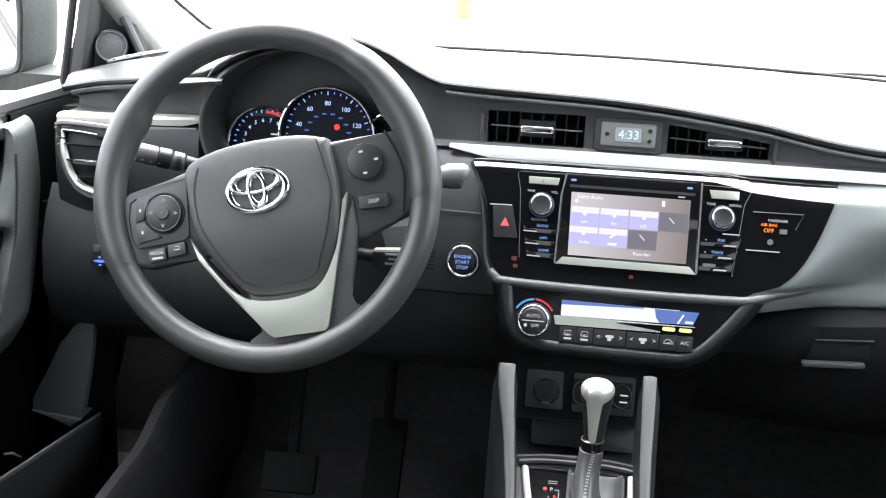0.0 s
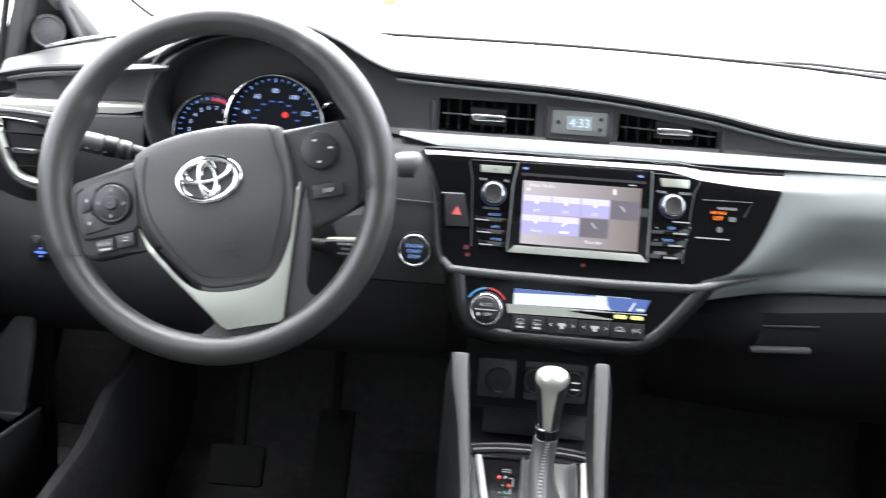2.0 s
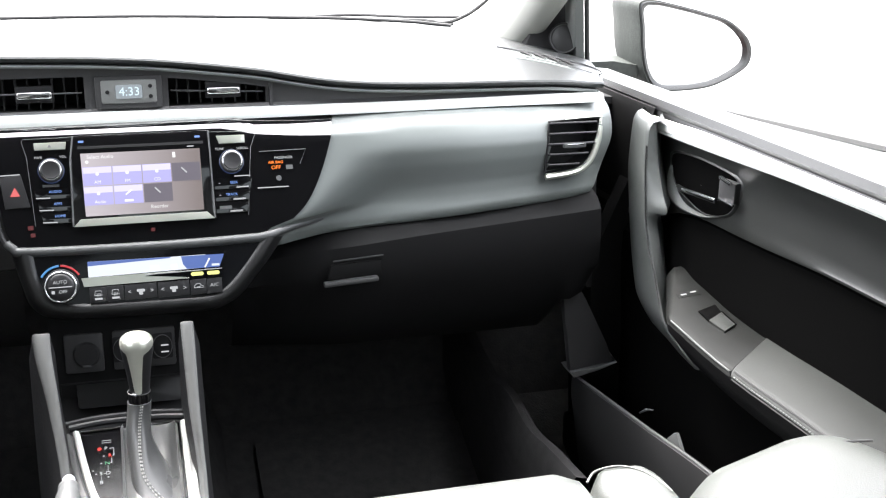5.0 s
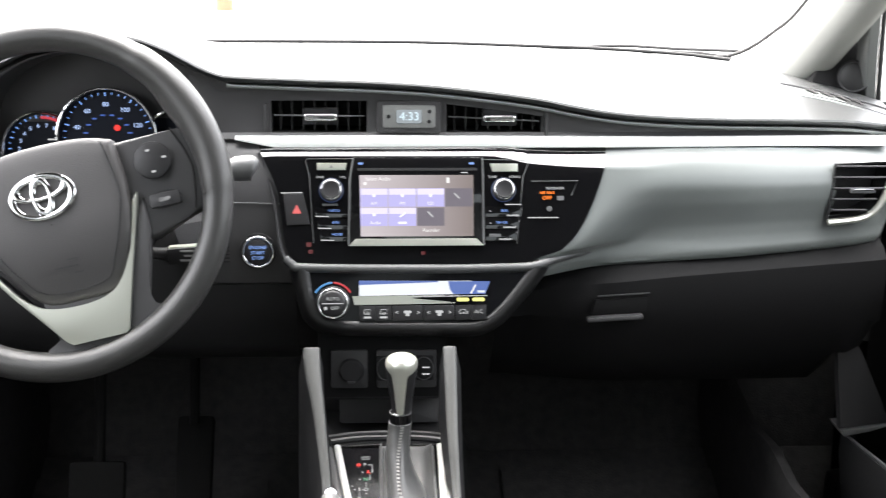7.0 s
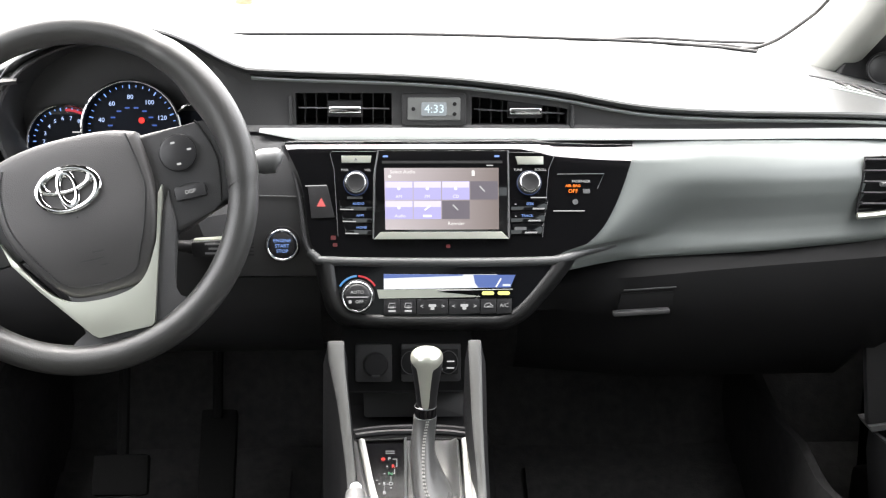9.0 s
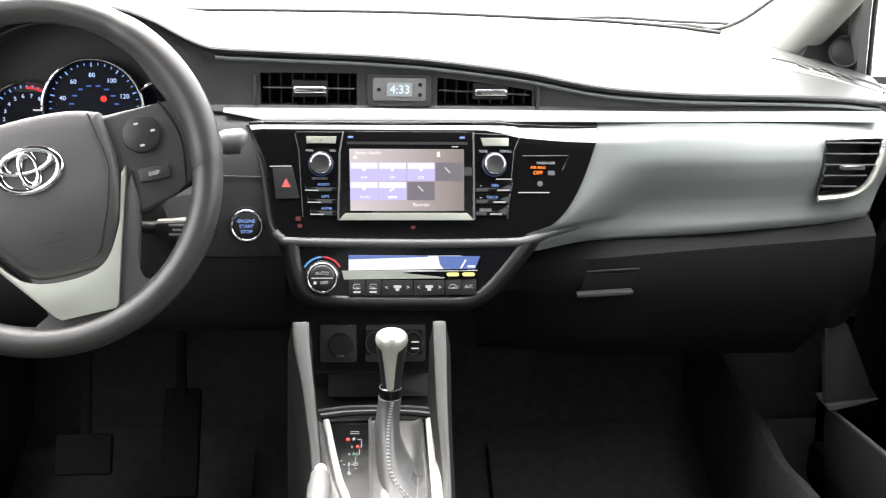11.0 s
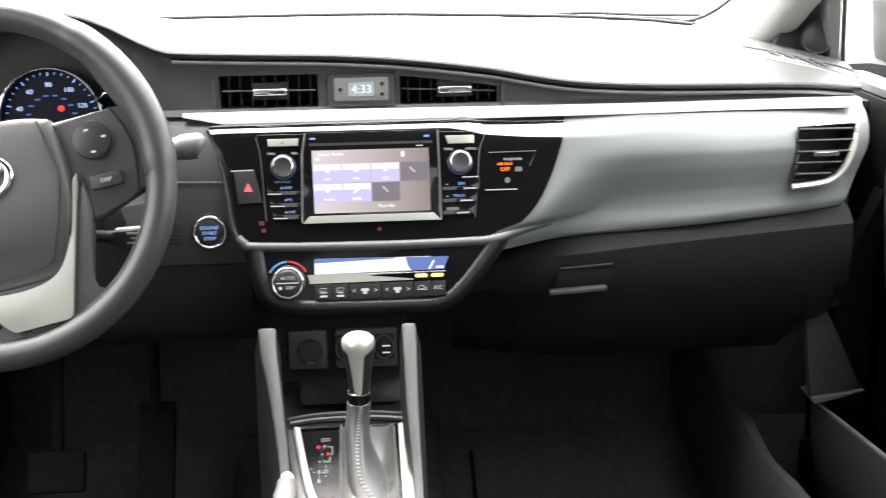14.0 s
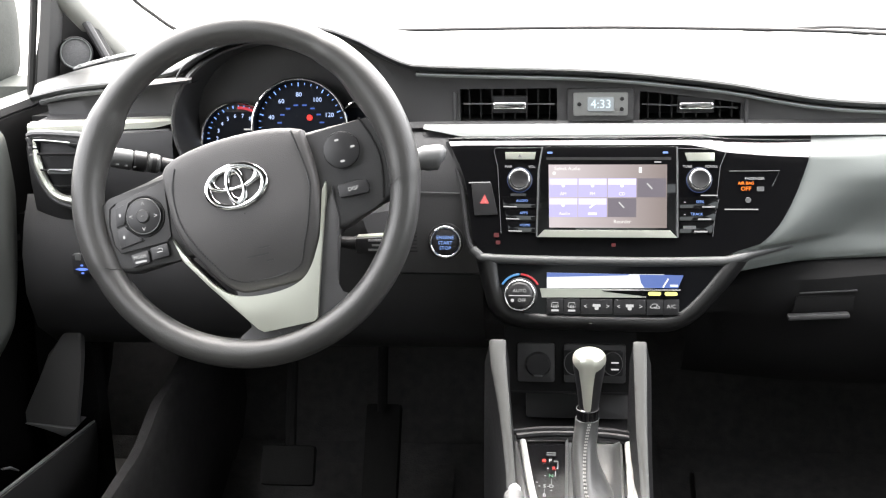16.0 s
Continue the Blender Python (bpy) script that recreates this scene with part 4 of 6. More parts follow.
for p, q in zip(pod, inn):
    d = (p - q)
    ring = [(-.10, .0030), (0.0, .0005), (.12, -.0012), (.40, -.0026), (.72, -.0028), (.94, -.0012), (1.20, .0022), (1.48, .0075), (1.68, .018), (1.72, .060)]
    rows.append([climate_to(q.x + d.x * k, q.y + d.y * k, w) for k, w in ring])
part("pod", loft(rows), PODGREY, hv, "dark grey rounded housing")
part("glass", plate([(p.x, p.y) for p in inn[::2]], lambda u, v, w: climate_to(u, v, w + .0006), .002, .0003), GLASSBLACK, hv, "smoked gloss glass")
part("backing", plate([(p.x, p.y) for p in pod[::3]], lambda u, v, w: climate_to(u, v, w + .004), .05), DEEP, hv)
part("display", plate([(-.0325, .5285), (.060, .5275), (.100, .5275), (.100, .5125), (-.0325, .5110)], lambda u, v, w: climate_to(u, v, w - .0018), .001), LCDWHITE, hv, "bright white display")
part("display_shade", plate([(.072, .5272), (.1215, .5268), (.1155, .5125), (.078, .5125), (.074, .518)], lambda u, v, w: climate_to(u, v, w - .0024), .001), LCDBLUE, hv)
part("display_shade", plate([(-.0325, .5285), (.060, .5275), (.06, .5262), (-.0325, .5235)], lambda u, v, w: climate_to(u, v, w - .0022), .001), LCDBLUE, hv)
for u0, u1 in ((.0365, .0465), (.060, .067)):
    part("display_segment", plate([(u0, .519), (u1, .519), (u1, .513), (u0, .513)], lambda u, v, w: climate_to(u, v, w - .0026), .001), SCREENWHITE, hv)
part("display_segment", tube([climate_to(.0985, .513, -.003), climate_to(.1045, .523, -.003)], .0009, 6), SCREENWHITE, hv)
part("display_segment", plate([(.1065, .5165), (.1155, .5165), (.1155, .514), (.1065, .514)], lambda u, v, w: climate_to(u, v, w - .0028), .001), LCDWHITE, hv)
part("silver_ledge", plate([(-.0405, .5108), (.0720, .5112), (.030, .5080), (.080, .5030), (.080, .5018), (-.0380, .5008)], lambda u, v, w: climate_to(u, v, w - .0020), .001), SILVER, hv, "bright silver ledge")
part("ledge_line", tube([climate_to(.03, .5095, -.0024), climate_to(.118, .5105, -.0024)], .0007, 6), WHITELEG, hv)
for u in (.0893, .1078):
    part("lamp", plate(rounded(.0145, .0042, .002), lambda p, q, w: climate_to(u + p, .5062 + q, w - .0026), .001), YELLOW, hv, "lit yellow-green lamp")
for u0, u1, txt in ((-.0325, -.0135, ""), (-.0132, .0052, ""), (.0062, .0422, "<  >"), (.0435, .0795, "<  >"), (.0805, .0990, ""), (.0993, .1170, "A/C")):
    key = part("key", plate([(u0, .4995), (u1, .5), (u1, .4835), (u0, .4825)], lambda u, v, w: climate_to(u, v, w - .0030), .003, .0006), KEYCAP, hv)
    um = (u0 + u1) / 2
    if txt == "A/C":
        letters(txt, .0062, climate(um, .4922, .0036), LEGEND, key)
    elif txt:
        for k in (-.0125, .0125):
            letters("<" if k < 0 else ">", .0075, climate(um + k, .4915, .0036), LEGEND, key)
        part("key_mark", plate(rounded(.009, .0032, .001), lambda p, q, w: climate_to(um + p, .4925 + q, w - .0036), .001), LEGEND, key)
        part("key_mark", plate(rounded(.0045, .0035, .001), lambda p, q, w: climate_to(um + p, .4895 + q, w - .0036), .001), LEGEND, key)
    elif u0 < .02:
        out = [(-.0042, .4905), (-.0032, .4955), (.0032, .4955), (.0042, .4905), (-.0042, .4905)]
        part("key_mark", tube([climate_to(um + p, q, -.0036) for p, q in out], .0004, 5), LEGEND, key)
        for p in (-.0016, 0, .0016):
            part("key_mark", tube([climate_to(um + p, .4892, -.0036), climate_to(um + p + .0004, .4910, -.0036), climate_to(um + p, .4930, -.0036)], .0003, 5), LEGEND, key)
        part("key_mark", plate(rounded(.0085, .0022, .0003), lambda p, q, w: climate_to(um + p, .4866 + q, w - .0036), .001), LEGEND, key)
    else:
        car = [(-.0050, .4905), (-.0044, .4930), (-.0020, .4950), (.0018, .4950), (.0036, .4928), (.0052, .4922), (.0054, .4905), (-.0050, .4905)]
        part("key_mark", tube([climate_to(um + p, q, -.0036) for p, q in car], .0004, 5), LEGEND, key)
        part("key_mark", tube([climate_to(um - .0015, .4915, -.0036), climate_to(um + .0018, .4915, -.0036), climate_to(um + .0018, .4935, -.0036)], .0004, 5), LEGEND, key)
dial = part("dial", lathe([(0, .0125), (.0128, .0125), (.0138, .0118), (.0150, .0112), (.0162, .009), (.0178, .0015), (.0195, .0008), (.020, 0)], climate(-.0630, .5035, .001), 44), KEYCAP, hv, "black round dial")
part("dial_ring", torus(climate(-.0630, .5035, .0108), .0168, .0015, 44, 10), CHROME, dial, "chrome dial ring")
part("dial_line", tube([climate_to(-.0755, .5035, -.0136), climate_to(-.0505, .5035, -.0136)], .0006, 6), LEGEND, dial)
letters("AUTO", .0056, climate(-.0630, .5088, .0138), LEGEND, dial)
letters("OFF", .0054, climate(-.0605, .4982, .0138), LEGEND, dial)
part("dial_mark", plate(rounded(.0035, .0035, .0008), lambda p, q, w: climate_to(-.0712 + p, .4982 + q, w - .0140), .001), LEGEND, dial)
part("cold_arc", torus(climate(-.0630, .5035, .0020), .0235, .0012, 20, 6, a0=92, a1=150), COLDARC, hv, "lit blue arc")
part("hot_arc", torus(climate(-.0630, .5035, .0020), .0235, .0012, 20, 6, a0=30, a1=88), HOTARC, hv, "lit red arc")

# ---- start button ----
sb = thing("start_button", (-.152, 0, .54), "round engine start button with a chrome ring and blue letters", "button")
fs = lambda out: frame_of((-.152, .004 - out, .5555), (0, -1, .12))
part("cap", lathe([(0, .004), (.0135, .0038), (.0150, .003), (.0155, 0)], fs(.004), 36), KEYCAP, sb)
part("ring", torus(fs(.006), .0178, .0019, 40, 10), CHROME, sb, "chrome ring")
part("socket", lathe([(.0185, .003), (.0215, .0025), (.0225, -.004)], fs(.002), 36), HARD, sb)
for j, txt in enumerate(("ENGINE", "START", "STOP")):
    letters(txt, .0058, fs(.0094) @ Matrix.Translation((0, .0062 - j * .0063, 0)), BLUELEG, sb)

# ---- instrument cluster ----
ic = thing("instrument_cluster", (-.345, .06, .62), "two round blue-lit dials with chrome rims and a red lamp", "instruments")


def dial_frame(x, z, out=0.0):
    deep = .056 if abs(x + .332) < .02 else .070
    return frame_of((x, deep - out, z), (0, -1, .12))


def gauge(x, z, r, first, last, a0, a1, labels, every, minor, name, near=.66):
    g = part(name, lathe([(0, -.008), (r * .97, -.008), (r, .0)], dial_frame(x, z), 48), DIALFACE, ic, "black dial face")
    part("rim", torus(dial_frame(x, z, .001), r + .0010, .0019, 64, 8), CHROME, g, "thin chrome rim")
    m = dial_frame(x, z, -.0072)
    n = int((last - first) / minor)
    for i in range(n + 1):
        v = first + i * minor
        a = radians(a0 + (a1 - a0) * (v - first) / (last - first))
        long_ = abs(v / every - round(v / every)) < 1e-6
        p0, p1 = (r * (.835 if long_ else .865)), r * .915
        part("tick", tube([m @ V(p * math.cos(a), p * math.sin(a), .0006) for p in (p0, p1)], .0008 if long_ else .0005, 5), DIALTICK, g)
    for v, txt in labels:
        a = radians(a0 + (a1 - a0) * (v - first) / (last - first))
        letters(txt, r * (.135 if near > .65 else .15), m @ Matrix.Translation((r * near * math.cos(a), r * near * math.sin(a), .0006)), DIALWHITE, g, "number")
    return g, m


sp, m = gauge(-.3322, .6822, .0572, 0, 140, 236, -16, [(v, str(v)) for v in (20, 40, 60, 80, 100, 120)], 20, 5, "speedometer")
for i in range(8):
    a = radians(171 - 23.1 * i)
    part("inner_mark", plate(rounded(.0058, .0020, .0004), lambda p, q, w: m @ V(.0265 * math.cos(a) + p, .0255 * math.sin(a) + q, .0006), .0001), DIALBLUE, sp)
part("warning_lamp", lathe([(0, .0006), (.0034, .0006), (.0038, 0)], m @ Matrix.Translation((.0110, .0100, 0)), 14), REDGLOW, sp, "glowing red lamp")
ta, m2 = gauge(-.4135, .6635, .0455, 0, 8, 218, 61, [(v, str(v)) for v in range(1, 9)], 1, .5, "tachometer", .63)
part("red_zone", torus(m2, .0385, .0018, 16, 6, a0=62, a1=92), DIALRED, ta, "red zone arc")
part("scale_mark", plate(rounded(.013, .002, .0004), lambda p, q, w: m2 @ V(.012 + p, .012 + q, .0006), .0001), LEGEND, ta)
fu, m3 = gauge(-.2500, .6680, .0440, 0, 4, 140, 40, [], 10, 10, "fuel_gauge")

# ---- column, stalks ----
col = thing("steering_column", (-.338, -.05, .56), "black plastic steering column cover", "column")
axis = V(0, -math.cos(radians(18)), math.sin(radians(18)))
wc = V(-.3385, -.178, .6615)
m = frame_of(wc - axis * .17, axis)
part("cover", lathe([(.075, 0), (.072, .03), (.062, .08), (.052, .11), (.03, .112)], m, 24, sx=1.1, sy=1.0), HARD, col)
part("side_wing", loft([[V(-.26, .01, .61), V(-.245, -.03, .595), V(-.235, -.04, .57)], [V(-.215, .02, .615), V(-.20, -.015, .60), V(-.195, -.02, .575)]]), HARD, col)
st = thing("turn_stalk", (-.47, -.1, .67), "black lamp stalk with ribbed ends and white marks", "stalk")
a, b = V(-.503, -.115, .683), V(-.400, -.072, .655)
ax = (b - a).normalized()
part("arm", tube([a + ax * .055, a + ax * .085, b], [.0085, .0075, .0085], 16), HARD, st)
part("end_cap", tube([a, a + ax * .002, a + ax * .022, a + ax * .024], [.009, .0108, .0112, .0100], 20), SATIN, st, "grey end cap")
part("ribbed_ring", tube([a + ax * .0245, a + ax * .026, a + ax * .038, a + ax * .0395], [.0095, .0112, .0112, .0095], 20), KEYCAP, st)
part("ribbed_ring", tube([a + ax * .041, a + ax * .042, a + ax * .052, a + ax * .0535], [.0090, .0105, .0103, .0088], 20), SATIN, st)
part("ring_inlay", tube([a + ax * .0445, a + ax * .0495], .0107, 20), KEYCAP, st)
for k in range(5):
    part("mark", block(a + ax * (.012 + .009 * (k % 3)) + V(0, -.0105, -.004 + .0045 * (k // 3)), (.003, .0015, .0018), .0004), WHITELEG, st)
ws_ = thing("wiper_stalk", (-.16, -.05, .66), "grey-tipped wiper stalk beside the wheel", "stalk")
part("arm", tube(spline([V(-.245, -.055, .655), V(-.20, -.06, .664), V(-.172, -.062, .668)], 4), [.0085] * 8 + [.011], 14), HARD, ws_)
part("tip", tube(spline([V(-.180, -.062, .666), V(-.165, -.062, .669), V(-.150, -.061, .670), V(-.1445, -.060, .668)], 4), [.011] * 4 + [.0125] * 4 + [.0128, .0115, .009, .005, .003], 16, flat=1.15), SATIN, ws_, "grey rounded tip")
cr = thing("cruise_stalk", (-.24, -.08, .57), "short black cruise control stalk with white print", "stalk")
part("arm", tube([V(-.272, -.085, .581), V(-.245, -.09, .580), V(-.24, -.09, .580)], [.006, .007, .0085], 12), KEYCAP, cr)
part("head", block((-.219, -.092, .580), (.044, .016, .019), .004, Matrix.Rotation(radians(-4), 3, "Y")), KEYCAP, cr)
for j, w in enumerate((.018, .010, .018)):
    part("mark", plate(rounded(w, .0022, .0004), lambda p, q, ww: V(-.217 + p, -.1005 + ww, .5858 - j * .0053 + q), .0006), WHITELEG, cr)
# highlight on top of the head, drawn as a silver bar
part("shine", block((-.219, -.092, .5895), (.040, .010, .002), .0008, Matrix.Rotation(radians(-4), 3, "Y")), SILVER, cr)

# ---- steering wheel ----
wheel = thing("steering_wheel", wc, "black grained steering wheel, slightly turned, with silver lower spokes", "steering wheel")
W = frame_of(wc, axis) @ Matrix.Rotation(radians(12.5), 4, "Z")


def wl(u, v, w=0.0):
    return W @ V(u, v, w)


R0, r0 = .1668, .0153
rows = []
N = 180
for i in range(N + 1):
    a = 2 * math.pi * i / N
    deg = (math.degrees(a) + 180) % 360 - 180
    grip = sum(min(1, max(0, (half - abs((deg - c + 180) % 360 - 180)) / soft_)) for c, half, soft_ in ((20, 31, 6), (168, 32, 6)))
    rr = r0 + .0014 * grip * grip * (3 - 2 * grip)
    sink = -.004
    rest = sum(math.exp(-(((deg - c + 180) % 360 - 180) / w_) ** 2) for c, w_ in ((143, 8), (27, 8))) + .55 * sum(math.exp(-(((deg - c + 180) % 360 - 180) / 9) ** 2) for c in (155, 15))
    row = []
    for b in [2 * math.pi * j / 20 for j in range(20)]:
        thumb = .0048 * rest * max(0, -math.cos(b - .35)) ** 1.5
        q = R0 + (rr + thumb) * math.cos(b)
        row.append(wl(q * math.cos(a), q * math.sin(a), sink + (rr * 1.08 + .5 * thumb) * math.sin(b)))
    rows.append(row)
bm = loft(rows, wrap=True)
bmesh.ops.remove_doubles(bm, verts=bm.verts, dist=1e-6)
part("rim", bm, RIM, wheel, "thick grained black rim")
# moulded creases where the thumb grips meet the rim
def rim_at(a, b, r=.0159):
    a, b = radians(a), radians(b)
    return wl((R0 + r * math.cos(b)) * math.cos(a), (R0 + r * math.cos(b)) * math.sin(a), -.004 + r * 1.08 * math.sin(b))


for line in ([(14, 62), (8, 63), (2, 66), (-3, 68), (-6, 78), (-8, 102), (-10, 140), (-11, 175)], [(138, 176), (140, 160), (143, 138), (146, 127), (152, 112), (160, 96), (168, 84), (176, 76), (184, 72), (191, 76), (196, 96), (199, 130), (200, 170)]):
    part("rim_crease", tube(spline([rim_at(*p) for p in line], 6), .0004, 6), RIM, wheel)


def spoke(pts, thick, mat, name, label="", w=0.0, bev=.006):
    return part(name, plate(pts, lambda u, v, d: wl(u, v, w - d), thick, bev, seg=3), mat, wheel, label)


dl = lambda *pts: [(p.x, p.y) for p in spline([V(u, v, 0) for u, v in pts], 4, closed=True)]
spoke([(-.160, .018), (-.142, .0155), (-.072, .038), (-.055, -.02), (-.050, -.055), (-.085, -.056), (-.130, -.060), (-.158, -.052)], .018, LOWSKIN, "left_spoke", w=-.002)
spoke([(.160, .045), (.140, .045), (.066, .044), (.070, -.02), (.062, -.055), (.095, -.060), (.130, -.046), (.160, -.036)], .018, LOWSKIN, "right_spoke", w=-.002)
spoke([(-.044, -.070), (.052, -.075), (.048, -.135), (.052, -.160), (-.024, -.160), (-.014, -.140)], .014, LOWSKIN, "lower_spoke", w=-.006)
padline = dl((-.074, .040), (-.03, .054), (.03, .056), (.067, .049), (.0745, .040), (.079, -.008), (.071, -.055), (.053, -.094), (.040, -.103), (-.01, -.105), (-.031, -.098), (-.053, -.070), (-.073, -.032), (-.078, .010))
def pad_w(v):
    """Height of the pad's face: it falls away towards its top and its foot."""
    return .012 - 2.3 * max(0, -v - .022) ** 2 - 4.0 * max(0, v - .024) ** 2


rows = []
for k, d in ((1.0, -.022), (1.0, -.006), (.985, -.0025), (.96, -.0008), (.92, 0.0), (.8, 0.0), (.6, 0.0), (.4, 0.0), (.2, 0.0), (.01, 0.0)):
    ring = [(.0 + (u - .0) * k, -.025 + (v + .025) * k) for u, v in padline]
    rows.append([wl(u, v, pad_w(v) + d) for u, v in ring])
part("hub_pad", loft(rows, wrap=True), PAD, wheel, "domed airbag pad", smooth=60)
# stitch lines either side of the pad
for line in ([(.062, .047, 0), (.066, .029, 0), (.070, .006, 0), (.0705, -.013, 0), (.0635, -.040, 0), (.0535, -.065, 0), (.038, -.090, 0), (-.012, -.0935, 0), (-.032, -.086, 0)], [(-.063, .035, 0), (-.069, .015, 0), (-.0700, -.006, 0), (-.066, -.028, 0), (-.051, -.058, 0), (-.032, -.086, 0)]):
    pts = spline([V(*p) for p in line], 22)
    groove = [wl(p.x, p.y, pad_w(p.y) + .0002) for p in pts]
    part("seam", tube(groove, .0007, 5), LOWSKIN, wheel)
    for k in range(0, len(pts) - 1, 2):
        q = pts[k].lerp(pts[k + 1], .7)
        part("stitch", tube([wl(pts[k].x + .0012, pts[k].y, pad_w(pts[k].y) + .0003), wl(q.x + .0012, q.y, pad_w(q.y) + .0003)], .0005, 5), DEEP, wheel)
# silver lower trim: two arms and a wide foot
inner = [(p.x, p.y) for p in spline([V(u, v, 0) for u, v in ((-.0735, -.050), (-.0605, -.071), (-.046, -.091), (-.030, -.1035), (-.008, -.1085), (.020, -.1085), (.042, -.1025), (.0565, -.088), (.071, -.060))], 5)]
spoke([(-.0815, -.034)] + inner + [(.081, -.018), (.0865, -.010), (.0838, -.024), (.0662, -.085), (.051, -.142), (.047, -.146), (-.006, -.1465), (-.012, -.142), (-.054, -.088), (-.0750, -.058)], .010, SILVER, "silver_trim", "satin silver lower spoke trim", w=.006, bev=.0006)
spoke([(-.070, -.056), (-.044, -.094), (-.014, -.134), (-.018, -.141), (-.028, -.1465), (-.040, -.150), (-.036, -.158), (.02, -.1645), (.066, -.155), (.090, -.140), (.094, -.128), (.086, -.128), (.0785, -.124), (.0755, -.114), (.079, -.100), (.092, -.05), (.0915, -.015), (.078, -.04), (.060, -.090), (.044, -.108), (.010, -.114), (-.030, -.110), (-.050, -.094)], .012, LOWSKIN, "trim_backing", w=.001, bev=.003)
# emblem: plain chrome ovals
em = part("emblem", torus(wl(0, 0, 0) and W @ Matrix.Translation((-.003, .004, .0135)) @ Matrix.Rotation(radians(4), 4, "Z") @ Matrix.Diagonal((1, 1, .5, 1)), .0298, .0040, 64, 10, sx=1.0, sy=.70), CHROME, wheel, "chrome oval badge")
part("badge_oval", torus(W @ Matrix.Translation((-.003, .004, .0137)) @ Matrix.Rotation(radians(4), 4, "Z") @ Matrix.Diagonal((1, 1, .5, 1)), .0112, .0034, 40, 10, sx=.75, sy=1.52), CHROME, em)
part("badge_oval", torus(W @ Matrix.Translation((-.0035, .012, .0137)) @ Matrix.Rotation(radians(4), 4, "Z") @ Matrix.Diagonal((1, 1, .5, 1)), .0175, .0034, 40, 10, sx=1.45, sy=.60), CHROME, em)
# embossed mark
for u, v, w_ in ((.012, -.062, .012), (.004, -.069, .024), (.015, -.076, .008)):
    part("embossed_mark", plate(rounded(w_, .0018, .0004), lambda p, q, d: wl(u + p, v + q, pad_w(v + q) + .0005 - d), .0006), LOWSKIN, wheel)
# left keys
frame_l = [(-.142, .0109), (-.1354, .0149), (-.080, .0275), (-.0835, -.030), (-.0887, -.0345), (-.1390, -.0365), (-.1444, -.0272), (-.1456, -.0054)]
lk = part("left_pad", plate(frame_l, lambda u, v, d: wl(u, v, .0005 - d), .006, .001), LOWSKIN, wheel)
part("pad_groove", tube([wl(u, v, .0006) for u, v in frame_l[3:] + frame_l[:2]], .0008, 6), DEEP, lk)
RC = (-.1068, -.0042)
part("ring_groove", torus(W @ Matrix.Translation((RC[0], RC[1], .0008)), .0206, .0012, 36, 6), DEEP, lk)
k = part("cursor_ring", lathe([(0, .004), (.016, .004), (.0180, .0032), (.0188, 0)], W @ Matrix.Translation((RC[0], RC[1], .001)), 36), KEYCAP, lk, "round four-way key")
part("ring_edge", torus(W @ Matrix.Translation((RC[0], RC[1], .0042)), .0180, .0006, 36, 6), SATIN, k)
part("centre_key", lathe([(0, .0028), (.0060, .0028), (.0074, 0)], W @ Matrix.Translation((RC[0], RC[1], .0050)), 20), LOWSKIN, k)
part("mark", block(wl(RC[0], RC[1], .0082), (.0022, .0006, .0022), .0002, W.to_3x3()), WHITELEG, k)
for an in (0, 90, 180, 270):
    a = radians(an - 8)
    q = [V(RC[0] + .0128 * math.cos(a) + .002 * math.cos(a + s * 2.3), RC[1] + .0128 * math.sin(a) + .002 * math.sin(a + s * 2.3), .0053) for s in (1, 0, -1)]
    part("mark", tube([wl(*p) for p in q], .0005, 5), LEGEND, k)
for pts, mu, mv in (([(-.1358, .0097), (-.1190, .0135), (-.1262, .0040), (-.1285, -.0081), (-.1381, -.0096)], -.132, .002), ([(-.1383, -.0118), (-.1284, -.0105), (-.1240, -.0190), (-.1150, -.0255), (-.1118, -.0285), (-.1377, -.0322)], -.132, -.021)):
    key = part("side_key", plate(pts, lambda u, v, d: wl(u, v, .0025 - d), .003, .0008), KEYCAP, lk)
    part("mark", plate(rounded(.002, .0035, .0004), lambda p, q, d: wl(mu + p, mv + q, .0029 - d), .0005), LEGEND, key)
for u, v, txt in ((-.1195, -.0463, "MODE"), (-.0980, -.0434, "")):
    key = part("lower_key", plate(rounded(.0192, .0130, .0016), lambda p, q, d: wl(u + p, v + q + p * .08, .002 - d), .005, .0008), KEYCAP, wheel)
    if txt:
        letters(txt, .0050, W @ Matrix.Translation((u, v + .002, .0024)), LEGEND, key)
        part("mark", plate(rounded(.012, .0022, .0003), lambda p, q, d: wl(u + p, v - .003 + q, .0024 - d), .0005), LEGEND, key)
    else:
        part("mark", tube([wl(u - .003, v, .0024), wl(u + .003, v, .0024), wl(u + .0038, v + .002, .0024), wl(u + .002, v + .0033, .0024), wl(u - .0015, v + .0033, .0024)], .0005, 5), LEGEND, key)
# right keys
k = part("round_key", lathe([(0, .0035), (.0165, .0035), (.0180, .003), (.0185, 0)], W @ Matrix.Translation((.1087, .0176, .001)), 36), KEYCAP, wheel, "round phone key")
part("ring_edge", torus(W @ Matrix.Translation((.1087, .0176, .003)), .0183, .0007, 36, 6), DEEP, k)
for u, v in ((-.003, .0105), (.0118, .001), (-.001, -.0115)):
    part("mark", plate(rounded(.0045, .0022, .0008), lambda p, q, d: wl(.1087 + u + p, .0176 + v + q, .0048 - d), .0005), LEGEND, k)
k = part("disp_key", plate(rounded(.031, .0138, .002), lambda p, q, d: wl(.1125 + p, -.0232 + q, .003 - d), .005, .0012), KEYCAP, wheel)
